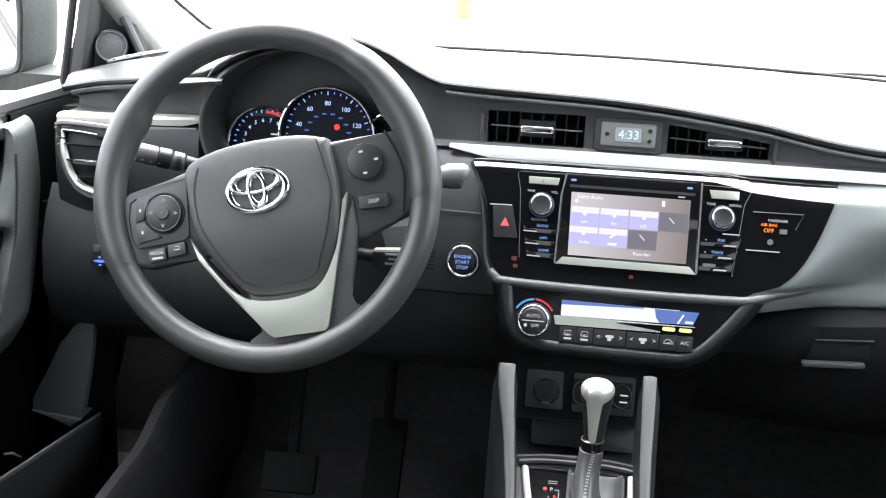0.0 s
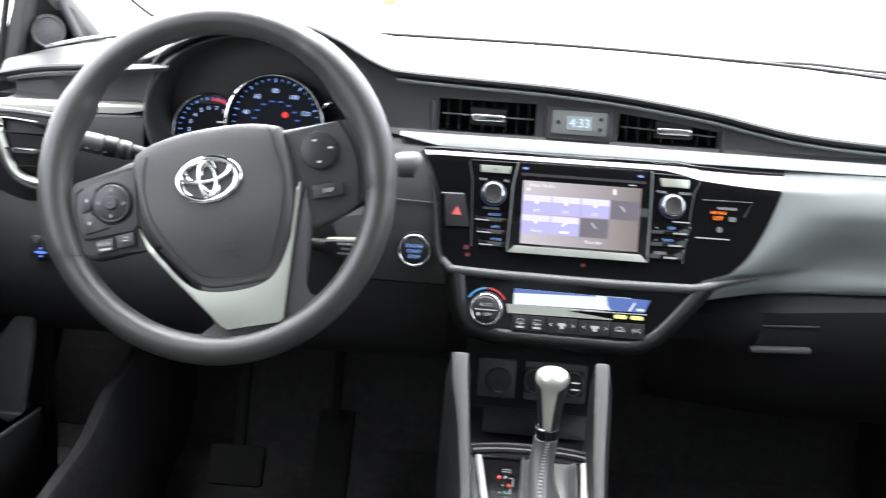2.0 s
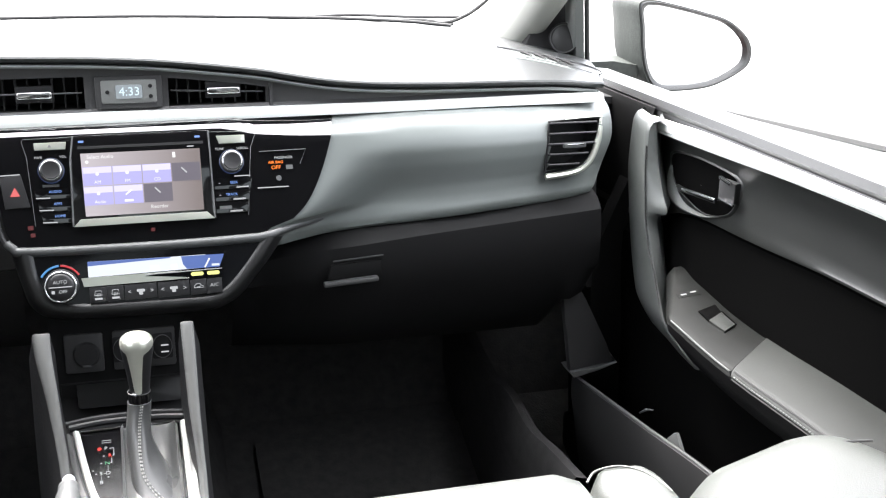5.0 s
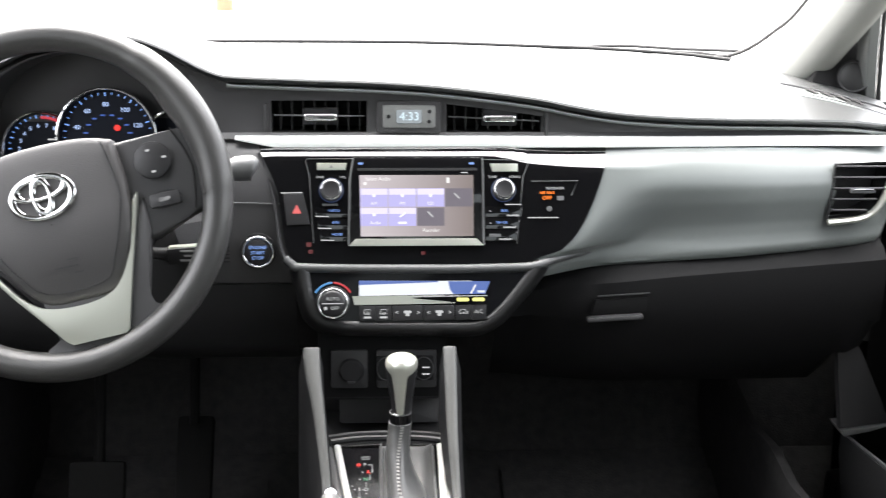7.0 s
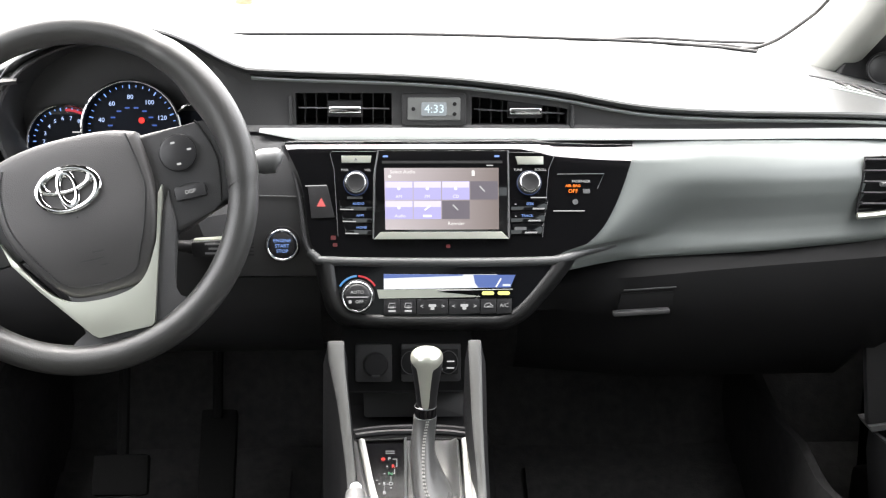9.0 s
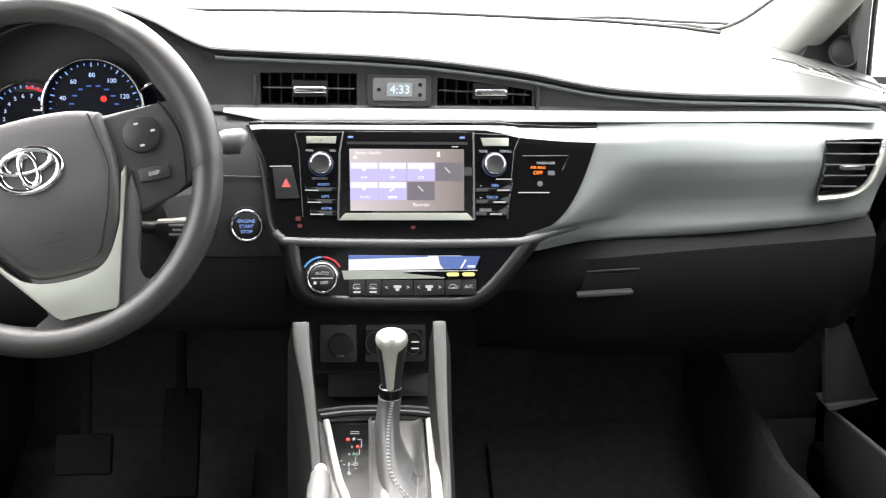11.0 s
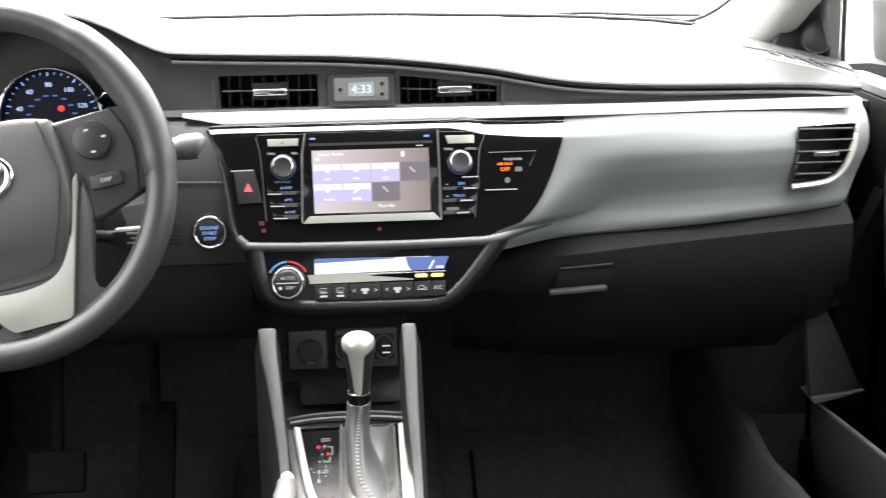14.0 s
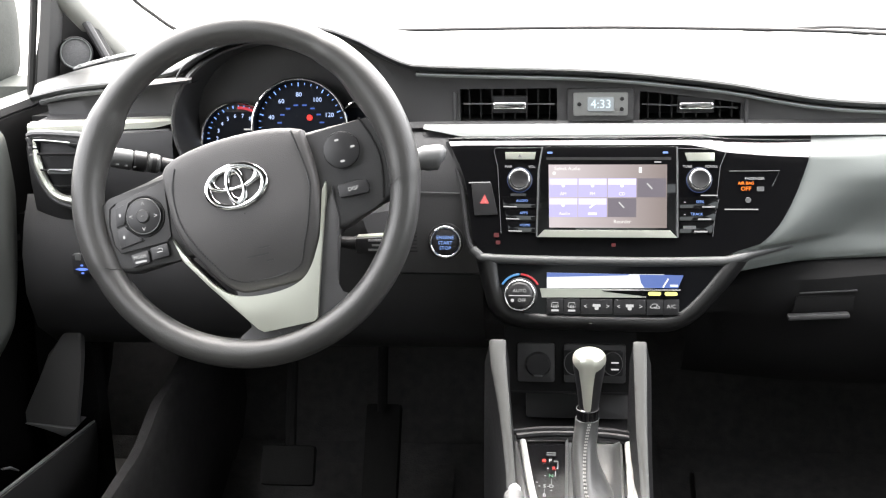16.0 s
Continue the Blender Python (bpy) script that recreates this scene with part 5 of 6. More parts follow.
letters("DISP", .0056, W @ Matrix.Translation((.1125, -.0232, .0034)), LEGEND, k)
part("key_frame", torus(W @ Matrix.Translation((.1125, -.0232, .002)), .0165, .0006, 32, 6, sy=.52), DEEP, k)
part("spoke_groove", tube(spline([wl(*p, -.0012) for p in ((.131, .0465), (.134, .0408), (.1413, .0227), (.1451, .0031), (.1435, -.0178), (.1398, -.0384))], 5), .0010, 6), DEEP, wheel)


# ---- centre console ----
con = thing("centre_console", (0, -.2, 0), "black centre console with two silver side strips", "console")


def gate_z(y):
    return .345 + .25 * (y + .09)


for s in (-1, 1):
    xs = (-.0877, .0725)[s > 0]
    wy = smoothline([(-.62, .004), (-.2, .0044), (-.13, (.0060, .0062)[s > 0]), (-.067, (.0094, .0074)[s > 0]), (-.04, (.0094, .0074)[s > 0])])
    line = [(-.066, .459), (-.072, .4535), (-.10, .425), (-.15, .374), (-.198, .328), (-.27, .285), (-.40, .255), (-.62, .25)]
    cx = smoothline([(-.62, s * .074), (-.3, s * .070), (-.198, (-.067, .0745)[s > 0]), (-.13, (-.0762, .0722)[s > 0]), (-.067, xs), (-.04, xs)])
    rows = []
    for p in spline([V(0, y, z) for y, z in line], 5):
        c, w = cx(p.y), wy(p.y)
        n = V(0, -.71, .71) if p.y > -.2 else V(0, -.35, .94)
        rows.append([V(c + a, p.y, p.z) + n * b for a, b in ((-w, -.02), (-w, -.002), (-w + .003, 0.0), (w - .003, 0.0), (w, -.002), (w, -.02))])
    part("side_strip", loft(rows), STRIP, con, "satin silver side strip")
    # outer and inner cheeks of the console
    rows = []
    for p in spline([V(0, y, z) for y, z in line], 4):
        w = wy(p.y)
        c = cx(p.y) + s * w
        rows.append([V(c, p.y, p.z - .003), V(c + s * .006, p.y + .004, p.z - .03), V(c + s * .010, p.y + .02, max(.05, p.z - .16)), V(c + s * .012, p.y + .02, .03)])
    part("outer_cheek", loft(rows), HARD, con)
    rows = []
    for p in spline([V(0, y, z) for y, z in line], 4):
        w = wy(p.y)
        c = cx(p.y) - s * w
        rows.append([V(c, p.y, p.z - .003), V(c - s * .003, p.y + .01, p.z - .03), V(c - s * .004, p.y + .02, max(.05, p.z - .14))])
    part("inner_cheek", loft(rows), HARD, con)
# upright face with the sockets, the open bin below
part("socket_face", plate([(-.083, .466), (.072, .466), (.072, .376), (-.083, .376)], lambda u, v, w: V(u, -.018 + .15 * (v - .41) + w, v), .004), GLOVE, con)
part("bin_roof", block((-.004, .012, .376), (.152, .07, .004), .001), HARD, con)
part("bin_back", block((-.004, .05, .345), (.152, .004, .07), .001), HARD, con)
part("bin_step", plate(rounded(.125, .045, .004), lambda u, v, w: V(.004 + u, -.003 + w, .3555 + v), .01, .002), SKIN, con)
part("bin_floor", block((-.004, -.02, .325), (.152, .15, .004), .001), DEEP, con)
part("front_lip", tube(spline([V(-.070, -.083, .352), V(-.03, -.077, .354), V(.03, -.077, .354), V(.072, -.083, .352)], 5), .0035, 8), HARD, con)

so = thing("power_socket", (-.045, -.02, .40), "round power socket with a black cap", "socket")
part("housing", plate(rounded(.044, .046, .003), lambda u, v, w: V(-.0455 + u, -.021 + .15 * v + w, .4125 + v), .006, .001), LOWSKIN, so)
part("cap", lathe([(0, .004), (.013, .004), (.0150, .002), (.0155, 0)], frame_of((-.0430, -.0215, .411), (0, -1, .15)), 28), HARD, so)
part("tab", block((-.0430, -.0265, .3985), (.010, .003, .003), .001), SATIN, so)
us = thing("usb_panel", (.025, -.02, .40), "black panel with two small media sockets", "socket")
part("housing", plate(rounded(.072, .046, .003), lambda u, v, w: V(.0235 + u, -.021 + .15 * v + w, .4125 + v), .006, .001), LOWSKIN, us)
for u in (-.001, .0445):
    part("port", plate(rounded(.0235, .030, .002), lambda p, q, w: V(u + p, -.0225 + .15 * q + w, .414 + q), .004, .0008), DEEP, us)
    part("port_frame", torus(frame_of((u, -.0232, .414), (0, -1, .15)), .014, .0006, 28, 6, sx=.8), SATIN, us)
for j in (0, 1):
    part("mark", plate(rounded(.009, .0016, .0005), lambda p, q, w: V(.047 + p, -.0242 + w, .4155 - j * .0085 + q), .0006), LEGEND, us)

# gear gate
gate = thing("gear_gate", (0, -.15, .30), "gloss black gear gate with silver edges and lit letters", "gear gate")
top = lambda u, y, w: V(u, y, gate_z(y) - w)
lx = smoothline([(-.42, -.016), (-.30, -.020), (-.219, -.029), (-.185, -.0385), (-.092, -.0545), (-.08, -.0565)])
rx = lambda y: .0565
ys = [-.092 - .27 * i / 16 for i in range(17)]
part("plate", shell([[top(lx(y) + (rx(y) - lx(y)) * i / 6, y, 0) for i in range(7)] for y in ys], (0, 0, -.006)), GATEGLOSS, gate)
part("silver_edge", loft([[top(lx(y) - .008, y, .004), top(lx(y) - .0075, y, -.002), top(lx(y) - .005, y, -.004), top(lx(y) - .001, y, -.0025), top(lx(y), y, .002)] for y in ys]), EDGE, gate, "bright silver edge")
part("silver_edge", loft([[top(rx(y), y, .002), top(rx(y) + .001, y, -.0025), top(rx(y) + .005, y, -.004), top(rx(y) + .0075, y, -.002), top(rx(y) + .008, y, .004)] for y in ys]), EDGE, gate)
part("cross_line", tube([top(-.053, -.094, -.002), top(0, -.0925, -.002), top(.055, -.094, -.002)], .0012, 6), CHROME, gate)
part("front_ledge", tube(spline([top(-.066, -.086, -.002), top(-.03, -.080, -.002), top(.03, -.080, -.002), top(.066, -.086, -.002)], 5), .004, 8), KEYCAP, gate)
for s, fx in ((-1, lambda y: lx(y) - .008), (1, lambda y: rx(y) + .008)):
    part("shoulder", loft([[top(fx(y), y, .003), top(fx(y) + s * .004, y, -.001), top(fx(y) + s * (.014 if s < 0 else .006), y, .002), top(fx(y) + s * (.03 if s < 0 else .008), y, .025)] for y in ys]), EDGE if s > 0 else SKIN, gate)
gm = lambda u, y, s=.0075: (frame_of(top(u, y, -.001), (0, -.25, 1), (0, 1, 0)))
for txt, u, y, mt in (("P", -.0266, -.1239, LEGEND), ("R", -.0222, -.1361, REDGLOW), ("N", -.0253, -.1479, GREENLED), ("D", -.0246, -.1641, LEGEND), ("S", -.0321, -.1641, LEGEND), ("B", -.0320, -.1780, LEGEND)):
    letters(txt, .0072, gm(u, y), mt, gate, "gear_letter")
part("lamp_dot", lathe([(0, .0008), (.0022, .0008), (.0026, 0)], gm(-.0335, -.1239), 12), REDGLOW, gate, "glowing red lamp")
for u, y in ((-.0290, -.1361), (-.0318, -.1479), (-.0375, -.1641), (-.0405, -.1585), (-.0246, -.1705)):
    part("lamp_dot", lathe([(0, .0004), (.0009, .0004), (.0011, 0)], gm(u, y), 10), LEGEND, gate)
for q in ([(-.0228, -.1239), (-.0180, -.1239), (-.0180, -.1361), (-.0196, -.1361)], [(-.0205, -.1400), (-.0205, -.1479), (-.0222, -.1479)], [(-.0246, -.1520), (-.0246, -.1600)], [(-.0295, -.1641), (-.0272, -.1641)], [(-.0320, -.1680), (-.0320, -.1740)]):
    part("gate_line", tube([top(u, y, -.0008) for u, y in q], .0005, 5), LEGEND, gate)
for y in (-.1105, -.1140):
    part("gate_line", tube([top(-.031, y, -.0008), top(-.0205, y, -.0008)], .0004, 5), LEGEND, gate)
part("slot_wall", loft([[top(-.010, y, -.002), top(-.007, y, -.006), top(-.006, y, .004)] for y in ys]), SATIN, gate)

# gear lever
gl = thing("gear_lever", (.012, -.15, .31), "gear lever with a silver-capped knob and stitched leather boot", "gear lever")
prof = smoothline([(.398, .0100), (.412, .0106), (.43, .0124), (.447, .0148), (.460, .0169), (.468, .0175), (.474, .0163), (.479, .0118), (.4815, .0010)])
KX, KY = .0150, -.1405
DROP = V(0, 0, -.003)
part("knob", loft([[V(KX + prof(z) * math.cos(a), KY + prof(z) * math.sin(a), z) + DROP for a in [2 * math.pi * k / 32 for k in range(32)]] for z in [.398 + .0835 * (1 - (1 - i / 22) ** 1.6) for i in range(23)]], wrap=True, cap=True), KEYCAP, gl, "black leather knob sides")


def cap_foot(a):
    """How far the silver reaches down at an angle from the front: a round top that runs into a narrow spine."""
    d = abs((a + .16 + math.pi) % (2 * math.pi) - math.pi)
    k = min(1, max(0, (.52 - d) / .20))
    neck = .0035 * math.exp(-(d / .75) ** 2)
    return .4735 - .0105 * max(0, math.cos(a)) ** .8 - neck - .046 * k * k * (3 - 2 * k)


cap = []
for i in range(17):
    row = []
    for k in range(96):
        a = 2 * math.pi * k / 96
        z = cap_foot(a) + (.4822 - cap_foot(a)) * (1 - (1 - i / 16) ** 1.7)
        r = prof(min(z, .4810)) + .0009
        row.append(V(KX + r * math.sin(a), KY - r * math.cos(a), z + .0004) + DROP)
    cap.append(row)
cap.append([V(KX, KY, .4828) + DROP + (p - V(KX, KY, p.z)) * .02 for p in cap[-1]])
part("cap", loft(cap, wrap=True, cap=False), SILVER, gl, "polished silver cap with a front spine", smooth=60)
part("collar", lathe([(.0095, 0), (.0122, .001), (.0122, .012), (.0110, .0135), (.009, .014)], frame_of((.0140, -.140, .3975), (0, 0, 1), (0, 1, 0)), 24), PIANO, gl)
part("collar_band", torus(frame_of((.0140, -.140, .410), (0, 0, 1), (0, 1, 0)), .0120, .0005, 28, 8), SATIN, gl)
part("collar_band", torus(frame_of((.0135, -.140, .398), (0, 0, 1), (0, 1, 0)), .0124, .0007, 28, 8), SATIN, gl)
def boot_point(t, a):
    """A place on the boot: t from the collar down, a round it."""
    z = .398 - .085 * t
    cx, cy = .0135 - .004 * math.sin(math.pi * t) + .002 * t, -.141 - .035 * t ** 1.3
    c, sn = math.cos(a), math.sin(a)
    wx = .0128 + (.024 * t ** 4 if c > 0 else .004 * t ** 2) + (.010 * max(0, c) * max(0, t - .35))
    wy = .0135 + .045 * t ** 1.8
    fold = 1 + .07 * math.sin(2 * a + 5 * t) * t + .03 * math.sin(11 * t + 3 * a) - .10 * math.exp(-((a - 5.55) / .35) ** 2) * math.sin(math.pi * t)
    return V(cx + wx * fold * c, cy + wy * fold * sn, z)


part("boot", loft([[boot_point(i / 22, 2 * math.pi * k / 44) for k in range(44)] for i in range(23)], wrap=True), LEATHER, gl, "creased black leather boot")
rise = smoothline([(-.008, .002), (.010, .012), (.022, .0015), (.033, .0005), (.043, .0035), (.050, .0105), (.0525, .008), (.0540, .0)])
part("boot_skirt", loft([[top(x, y, -.001 - rise(x) * min(1, (-.092 - y) / .012) * (1 + .25 * math.sin(9 * y + 30 * x))) for x in [-.008 + .0615 * i / 20 for i in range(21)]] for y in [-.093 - .18 * j / 24 for j in range(25)]]), LEATHER, gl, "glossy leather skirt of the boot")
for du in (-.08, .08):
    seam = []
    for i in range(61):
        t = i / 60
        a = radians(-80 - 10 * math.sin(math.pi * t) + 26 * max(0, t - .68) / .32) + du * (1 - .5 * t)
        p = boot_point(t, a)
        seam.append(p + V(0, -.0009, .0002))
    for k in range(0, 60, 2):
        part("stitch", tube([seam[k], seam[k + 1]], .0008, 5), THREAD, gl)

# parking brake
pb = thing("parking_brake", (-.062, -.40, .30), "black parking brake lever with a pale push button with a painted shine", "brake lever")
part("grip", tube(spline([V(-.0605, -.248, .362), V(-.061, -.28, .358), V(-.064, -.36, .345), V(-.066, -.46, .32)], 5), [.0085] + [.0105] * 3 + [.0125] * 12, 18), SATIN, pb)
# the button is no lamp; its shine is put in as a glow
part("button", tube([V(-.0605, -.250, .3625), V(-.0605, -.240, .3645), V(-.0605, -.236, .3655)], [.0062, .0062, .0035], 16), lit("button_shine", (.75, .78, 1.0), .8, (.5, .5, .55)), pb, "pale push button with a painted shine")
part("base", block((-.066, -.45, .29), (.034, .12, .07), .008), HARD, pb)

# ---- pedals and mats ----
pd = thing("accelerator_pedal", (-.25, .12, .1), "dark ribbed accelerator pedal on its arm", "pedal")
part("pad", block((-.265, .14, .20), (.05, .02, .15), .006, Matrix.Rotation(radians(-35), 3, "X")), PEDAL, pd)
part("arm", tube([V(-.265, .16, .26), V(-.265, .22, .42)], .007, 8), PEDAL, pd)
bp = thing("brake_pedal", (-.38, .12, .15), "dark rubber brake pedal on its arm", "pedal")
part("pad", block((-.39, .11, .20), (.075, .018, .055), .006, Matrix.Rotation(radians(-30), 3, "X")), PEDAL, bp)
part("arm", tube([V(-.39, .125, .22), V(-.39, .22, .45)], .008, 8), PEDAL, bp)
for s in (-1, 1):
    fm = thing("floor_mat", (s * .38, -.15, .03), "black ribbed carpet floor mat", "mat", "floor mats")
    rows = [[V(s * .38 + .2 * (i / 12 * 2 - 1), y, floor_z(s * .38 + .2 * (i / 12 * 2 - 1), y) + .012) for i in range(13)] for y in [-.55 + .85 * j / 16 for j in range(17)]]
    part("mat", shell(rows, (0, 0, -.008)), MAT, fm)

sw = thing("mirror_switch", (-.603, .0, .51), "small switch with a blue lit mark below the vent", "switch")
part("cap", block((-.605, .008, .522), (.022, .012, .026), .003), HARD, sw)
part("lamp", plate([(-.009, 0), (-.003, .0016), (.003, .0016), (.009, 0), (.003, -.0016), (-.003, -.0016)], lambda u, v, w: V(-.603 + u, .001 + w, .5165 + v), .002), BLUELED, sw, "blue lit mark")
for z in (.5215, .5115):
    part("lamp", block((-.603, .0015, z), (.003, .002, .002), .0005), BLUELED, sw)
part("key", block((-.607, .002, .5325), (.007, .003, .009), .001), SATIN, sw)


# ---- doors ----
def door(s):
    """A front door lining: ledge, silver strip, grip, handle bowl, armrest and map pocket."""
    dz = .022 if s < 0 else 0.0
    ob = thing("front_door", (s * .72, -.4, .05), "dark grey door lining with a silver strip and padded armrest", "door", "front doors")
    X = lambda u, y, z: V(s * (u + (.03 if s < 0 else 0)), y, z + dz)
    ys = [.30 - 1.36 * i / 54 for i in range(55)]
    rows = []
    for y in ys:
        belt = .6555 + .068 * max(-.15, .07 - y)
        rows.append([X(.785, y, belt - .05), X(.782, y, belt - .002), X(.775, y, belt + .002), X(.745, y, max(.6765, .5 * (belt + .68))), X(.712, y, .680), X(.702, y, .677), X(.699, y, .668), X(.702, y, .662)])
    part("ledge", loft([r[:6] for r in rows]), LEDGE, ob, "dark grey window ledge")
    # the upright face's shade is put into a darker material than the top
    part("ledge_face", loft([r[5:] for r in rows]), LOWSKIN, ob, "inner face of the ledge, painted in shade")
    part("belt_seal", tube([X(.775, y, .6575 + .068 * max(-.15, .07 - y)) for y in ys], .0065, 8), RUBBER, ob)
    insert_top = smoothline([(-1.1, .572), (-.40, .5655), (-.33, .5625), (-.254, .558), (-.19, .5555), (-.1265, .5535), (-.07, .5475), (-.035, .539), (-.010, .527), (.02, .505), (.30, .50)])
    rows = []
    for y in ys:
        b = insert_top(y)
        rows.append([X(.706, y, .664), X(.702, y, .660), X(.700, y, .650), X(.7005, y, .640), X(.7030, y, .630), X(.7040, y, .615), X(.7030, y, .600), X(.7018, y, .585), X(.7005, y, max(.570, b + .006)), X(.6985, y, b + .003), X(.6990, y, b)])
    part("upper_panel", loft(rows), DOORSKIN, ob, "dark grey upper panel")
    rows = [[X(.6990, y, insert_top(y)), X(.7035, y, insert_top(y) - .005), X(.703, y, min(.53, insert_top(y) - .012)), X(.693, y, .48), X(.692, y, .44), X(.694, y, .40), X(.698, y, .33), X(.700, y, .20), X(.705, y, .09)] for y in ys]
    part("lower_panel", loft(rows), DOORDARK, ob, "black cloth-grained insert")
    yy = [.046 - 1.096 * i / 36 for i in range(37)]
    st_ = smoothline([(-1.1, .660), (-.32, .6595), (-.12, .6590), (.0, .6545), (.046, .6530)])
    sl_ = smoothline([(-1.1, .6510), (-.50, .6505), (-.32, .6480), (-.247, .6455), (-.12, .6410), (.014, .6375), (.046, .6365)])
    part("silver_strip", loft([[X(.699, y, st_(y) + .001), X(.6925, y, st_(y) + .0004), X(.6885, y, st_(y) - .0018), X(.6872, y, .5 * (st_(y) + sl_(y))), X(.6872, y, sl_(y) + .0058), X(.6884, y, sl_(y) + .0050), X(.6876, y, sl_(y) + .0040), X(.6884, y, sl_(y) + .0010), X(.6915, y, sl_(y)), X(.701, y, sl_(y) - .0004)] for y in yy]), STRIPSILVER, ob, "bright silver strip")
    rows = [[X(.7065, y, .668), X(.6985, y, .664), X(.6960, y, .655), X(.6955, y, .62), X(.6960, y, .57), X(.6975, y, .52), X(.7020, y, .49), X(.7080, y, .47)] for y in [.29 - .255 * i / 12 for i in range(13)]]
    part("front_panel", loft(rows), GLOVE, ob, "dark grey plastic front end of the lining")
    # upright pull grip before the handle
    fore = smoothline([(.36, -.015), (.378, -.004), (.431, .0235), (.48, .042), (.538, .056), (.581, .064), (.612, .062), (.649, .056), (.67, .052)])
    seam = smoothline([(.36, -.138), (.3775, -.1306), (.4386, -.0894), (.4752, -.0677), (.4928, -.0545), (.5248, -.0389), (.5525, -.0329), (.6087, -.0258), (.6515, -.0250), (.67, -.0245)])
    back = smoothline([(.36, -.150), (.378, -.140), (.4034, -.0990), (.4344, -.0802), (.473, -.0629), (.505, -.049), (.530, -.0385), (.538, -.0420), (.544, -.0600), (.5505, -.0640), (.5652, -.0519), (.6088, -.0285), (.6417, -.0175), (.67, -.0120)])
    rows, zs = [], [.658 - .296 * i / 60 for i in range(61)]
    for z in zs:
        e = .006 * max(0, (z - .645) / .013) ** 2 + .034 * max(0, (.42 - z) / .06) ** 1.5
        a, m, r = fore(z), seam(z), back(z)
        rows.append([X(.716, a + .018, z), X(.692 + .5 * e, a + .008, z), X(.678 + .8 * e, a, z), X(.670 + e, a * .72 + m * .28 - .002, z), X(.6645 + e, a * .4 + m * .6, z), X(.6610 + e, m + .008, z), X(.6600 + e, m + .001, z), X(.6615 + e, m - .0025, z), X(.668 + e, .5 * (m + r) - .002, z), X(.676 + e, r, z), X(.684 + .6 * e, r + .012, z), X(.716, r + .065, z)])
    rows = [[p + V(s * .30 * max(0, .704 - abs(p.x) + (.03 if s < 0 else 0)), 0, .003) for p in rows[0]]] + rows
    part("grip", loft(rows), LEDGE, ob, "grey moulded pull grip")
    part("grip_seam", tube([X(.6598, seam(z) - .0005, z) for z in zs[6:46]], .0008, 6), LOWSKIN, ob)
    for i in range(38):
        z = .628 - i * .0045
        part("stitch", tube([X(.6600, seam(z) - .0028, z), X(.6600, seam(z) - .0024, z - .003)], .0006, 5), DOORSKIN, ob)
    # handle bowl, lever and lock tab
    skin_x = smoothline([(.540, .6985), (.555, .6990), (.57, .7005), (.585, .7018), (.60, .7030), (.615, .7040), (.63, .7030), (.64, .7005)])
    bowl = [(-.014, .6126), (-.0675, .6223), (-.14, .6231), (-.1835, .6185), (-.1905, .6006), (-.174, .5745), (-.123, .5610), (-.076, .5667), (-.0336, .579)]
    bo = spline([V(0, y, z) for y, z in bowl], 4, closed=True)
    on = lambda p, k, out: X(skin_x(.592 + (p.z - .592) * k) - out, -.10 + (p.y + .10) * k, .592 + (p.z - .592) * k)
    rows = [[on(p, 1.06, .0002) for p in bo], [on(p, 1.03, .0014) for p in bo], [on(p, 1.0, .0020) for p in bo], [on(p, .98, .0016) for p in bo], [on(p, .96, .0006) for p in bo]]
    part("bowl_rim", loft(rows, wrap=True), DOORSKIN, ob)
    # no hollow here: black colour stands in for the shade inside the bowl
    rows = [[on(p, k, .0012) for p in bo] for k in (1.0, .75, .5, .25, .02)]
    part("handle_bowl", loft(rows, wrap=True), DOORDARK, ob, "flat handle bowl, its shade painted black")
    lip_out = spline([V(0, -.012, .600), V(0, -.0105, .580), V(0, -.0175, .563), V(0, -.0345, .5535), V(0, -.0723, .5505), V(0, -.122, .5560), V(0, -.160, .5680)], 6)
    lip_in = spline([V(0, -.022, .600), V(0, -.0270, .588), V(0, -.0370, .5760), V(0, -.0520, .5665), V(0, -.0760, .5600), V(0, -.122, .5600), V(0, -.160, .5690)], 6)
    rows = []
    for i, (p, q) in enumerate(zip(lip_out, lip_in)):
        h = .0065 * math.sin(math.pi * (i + .5) / len(lip_out)) ** .6
        rows.append([X(skin_x(r.z) - k, r.y, r.z) for r, k in ((p, -.0005), (p.lerp(q, .14), .5 * h), (p.lerp(q, .30), .9 * h), (p.lerp(q, .45), h), (p.lerp(q, .65), .85 * h), (p.lerp(q, .85), .5 * h), (q, .2 * h))])
    # paler than the panel: the light on the lip is put into its colour
    part("bowl_lip", loft(rows), LEDGE, ob, "rounded lip under the bowl, its light painted pale")
    part("lever", tube(spline([X(.694, -.052, .581), X(.690, -.080, .5822), X(.689, -.1137, .585), X(.690, -.160, .588)], 5), [.002] * 2 + [.0038] * 14, 10), CHROME, ob, "chrome pull lever")
    part("lock_tab", block(X(.697, -.178, .604), (.012, .030, .026), .004, Matrix.Rotation(radians(10 * s), 3, "Z")), LOWSKIN, ob)
    part("lock_tab_edge", block(X(.690, -.178, .6175), (.004, .026, .0040), .001, Matrix.Rotation(radians(6), 3, "X")), CHROME, ob)
    part("lock_tab_edge", block(X(.690, -.182, .5925), (.004, .032, .0026), .001), CHROME, ob)
    # armrest
    zt = smoothline([(-1.1, .472), (-.50, .462), (-.336, .457), (-.20, .463), (-.12, .468), (-.09, .475)])

    tilt = lambda u: .085 * max(0, u - .6265)

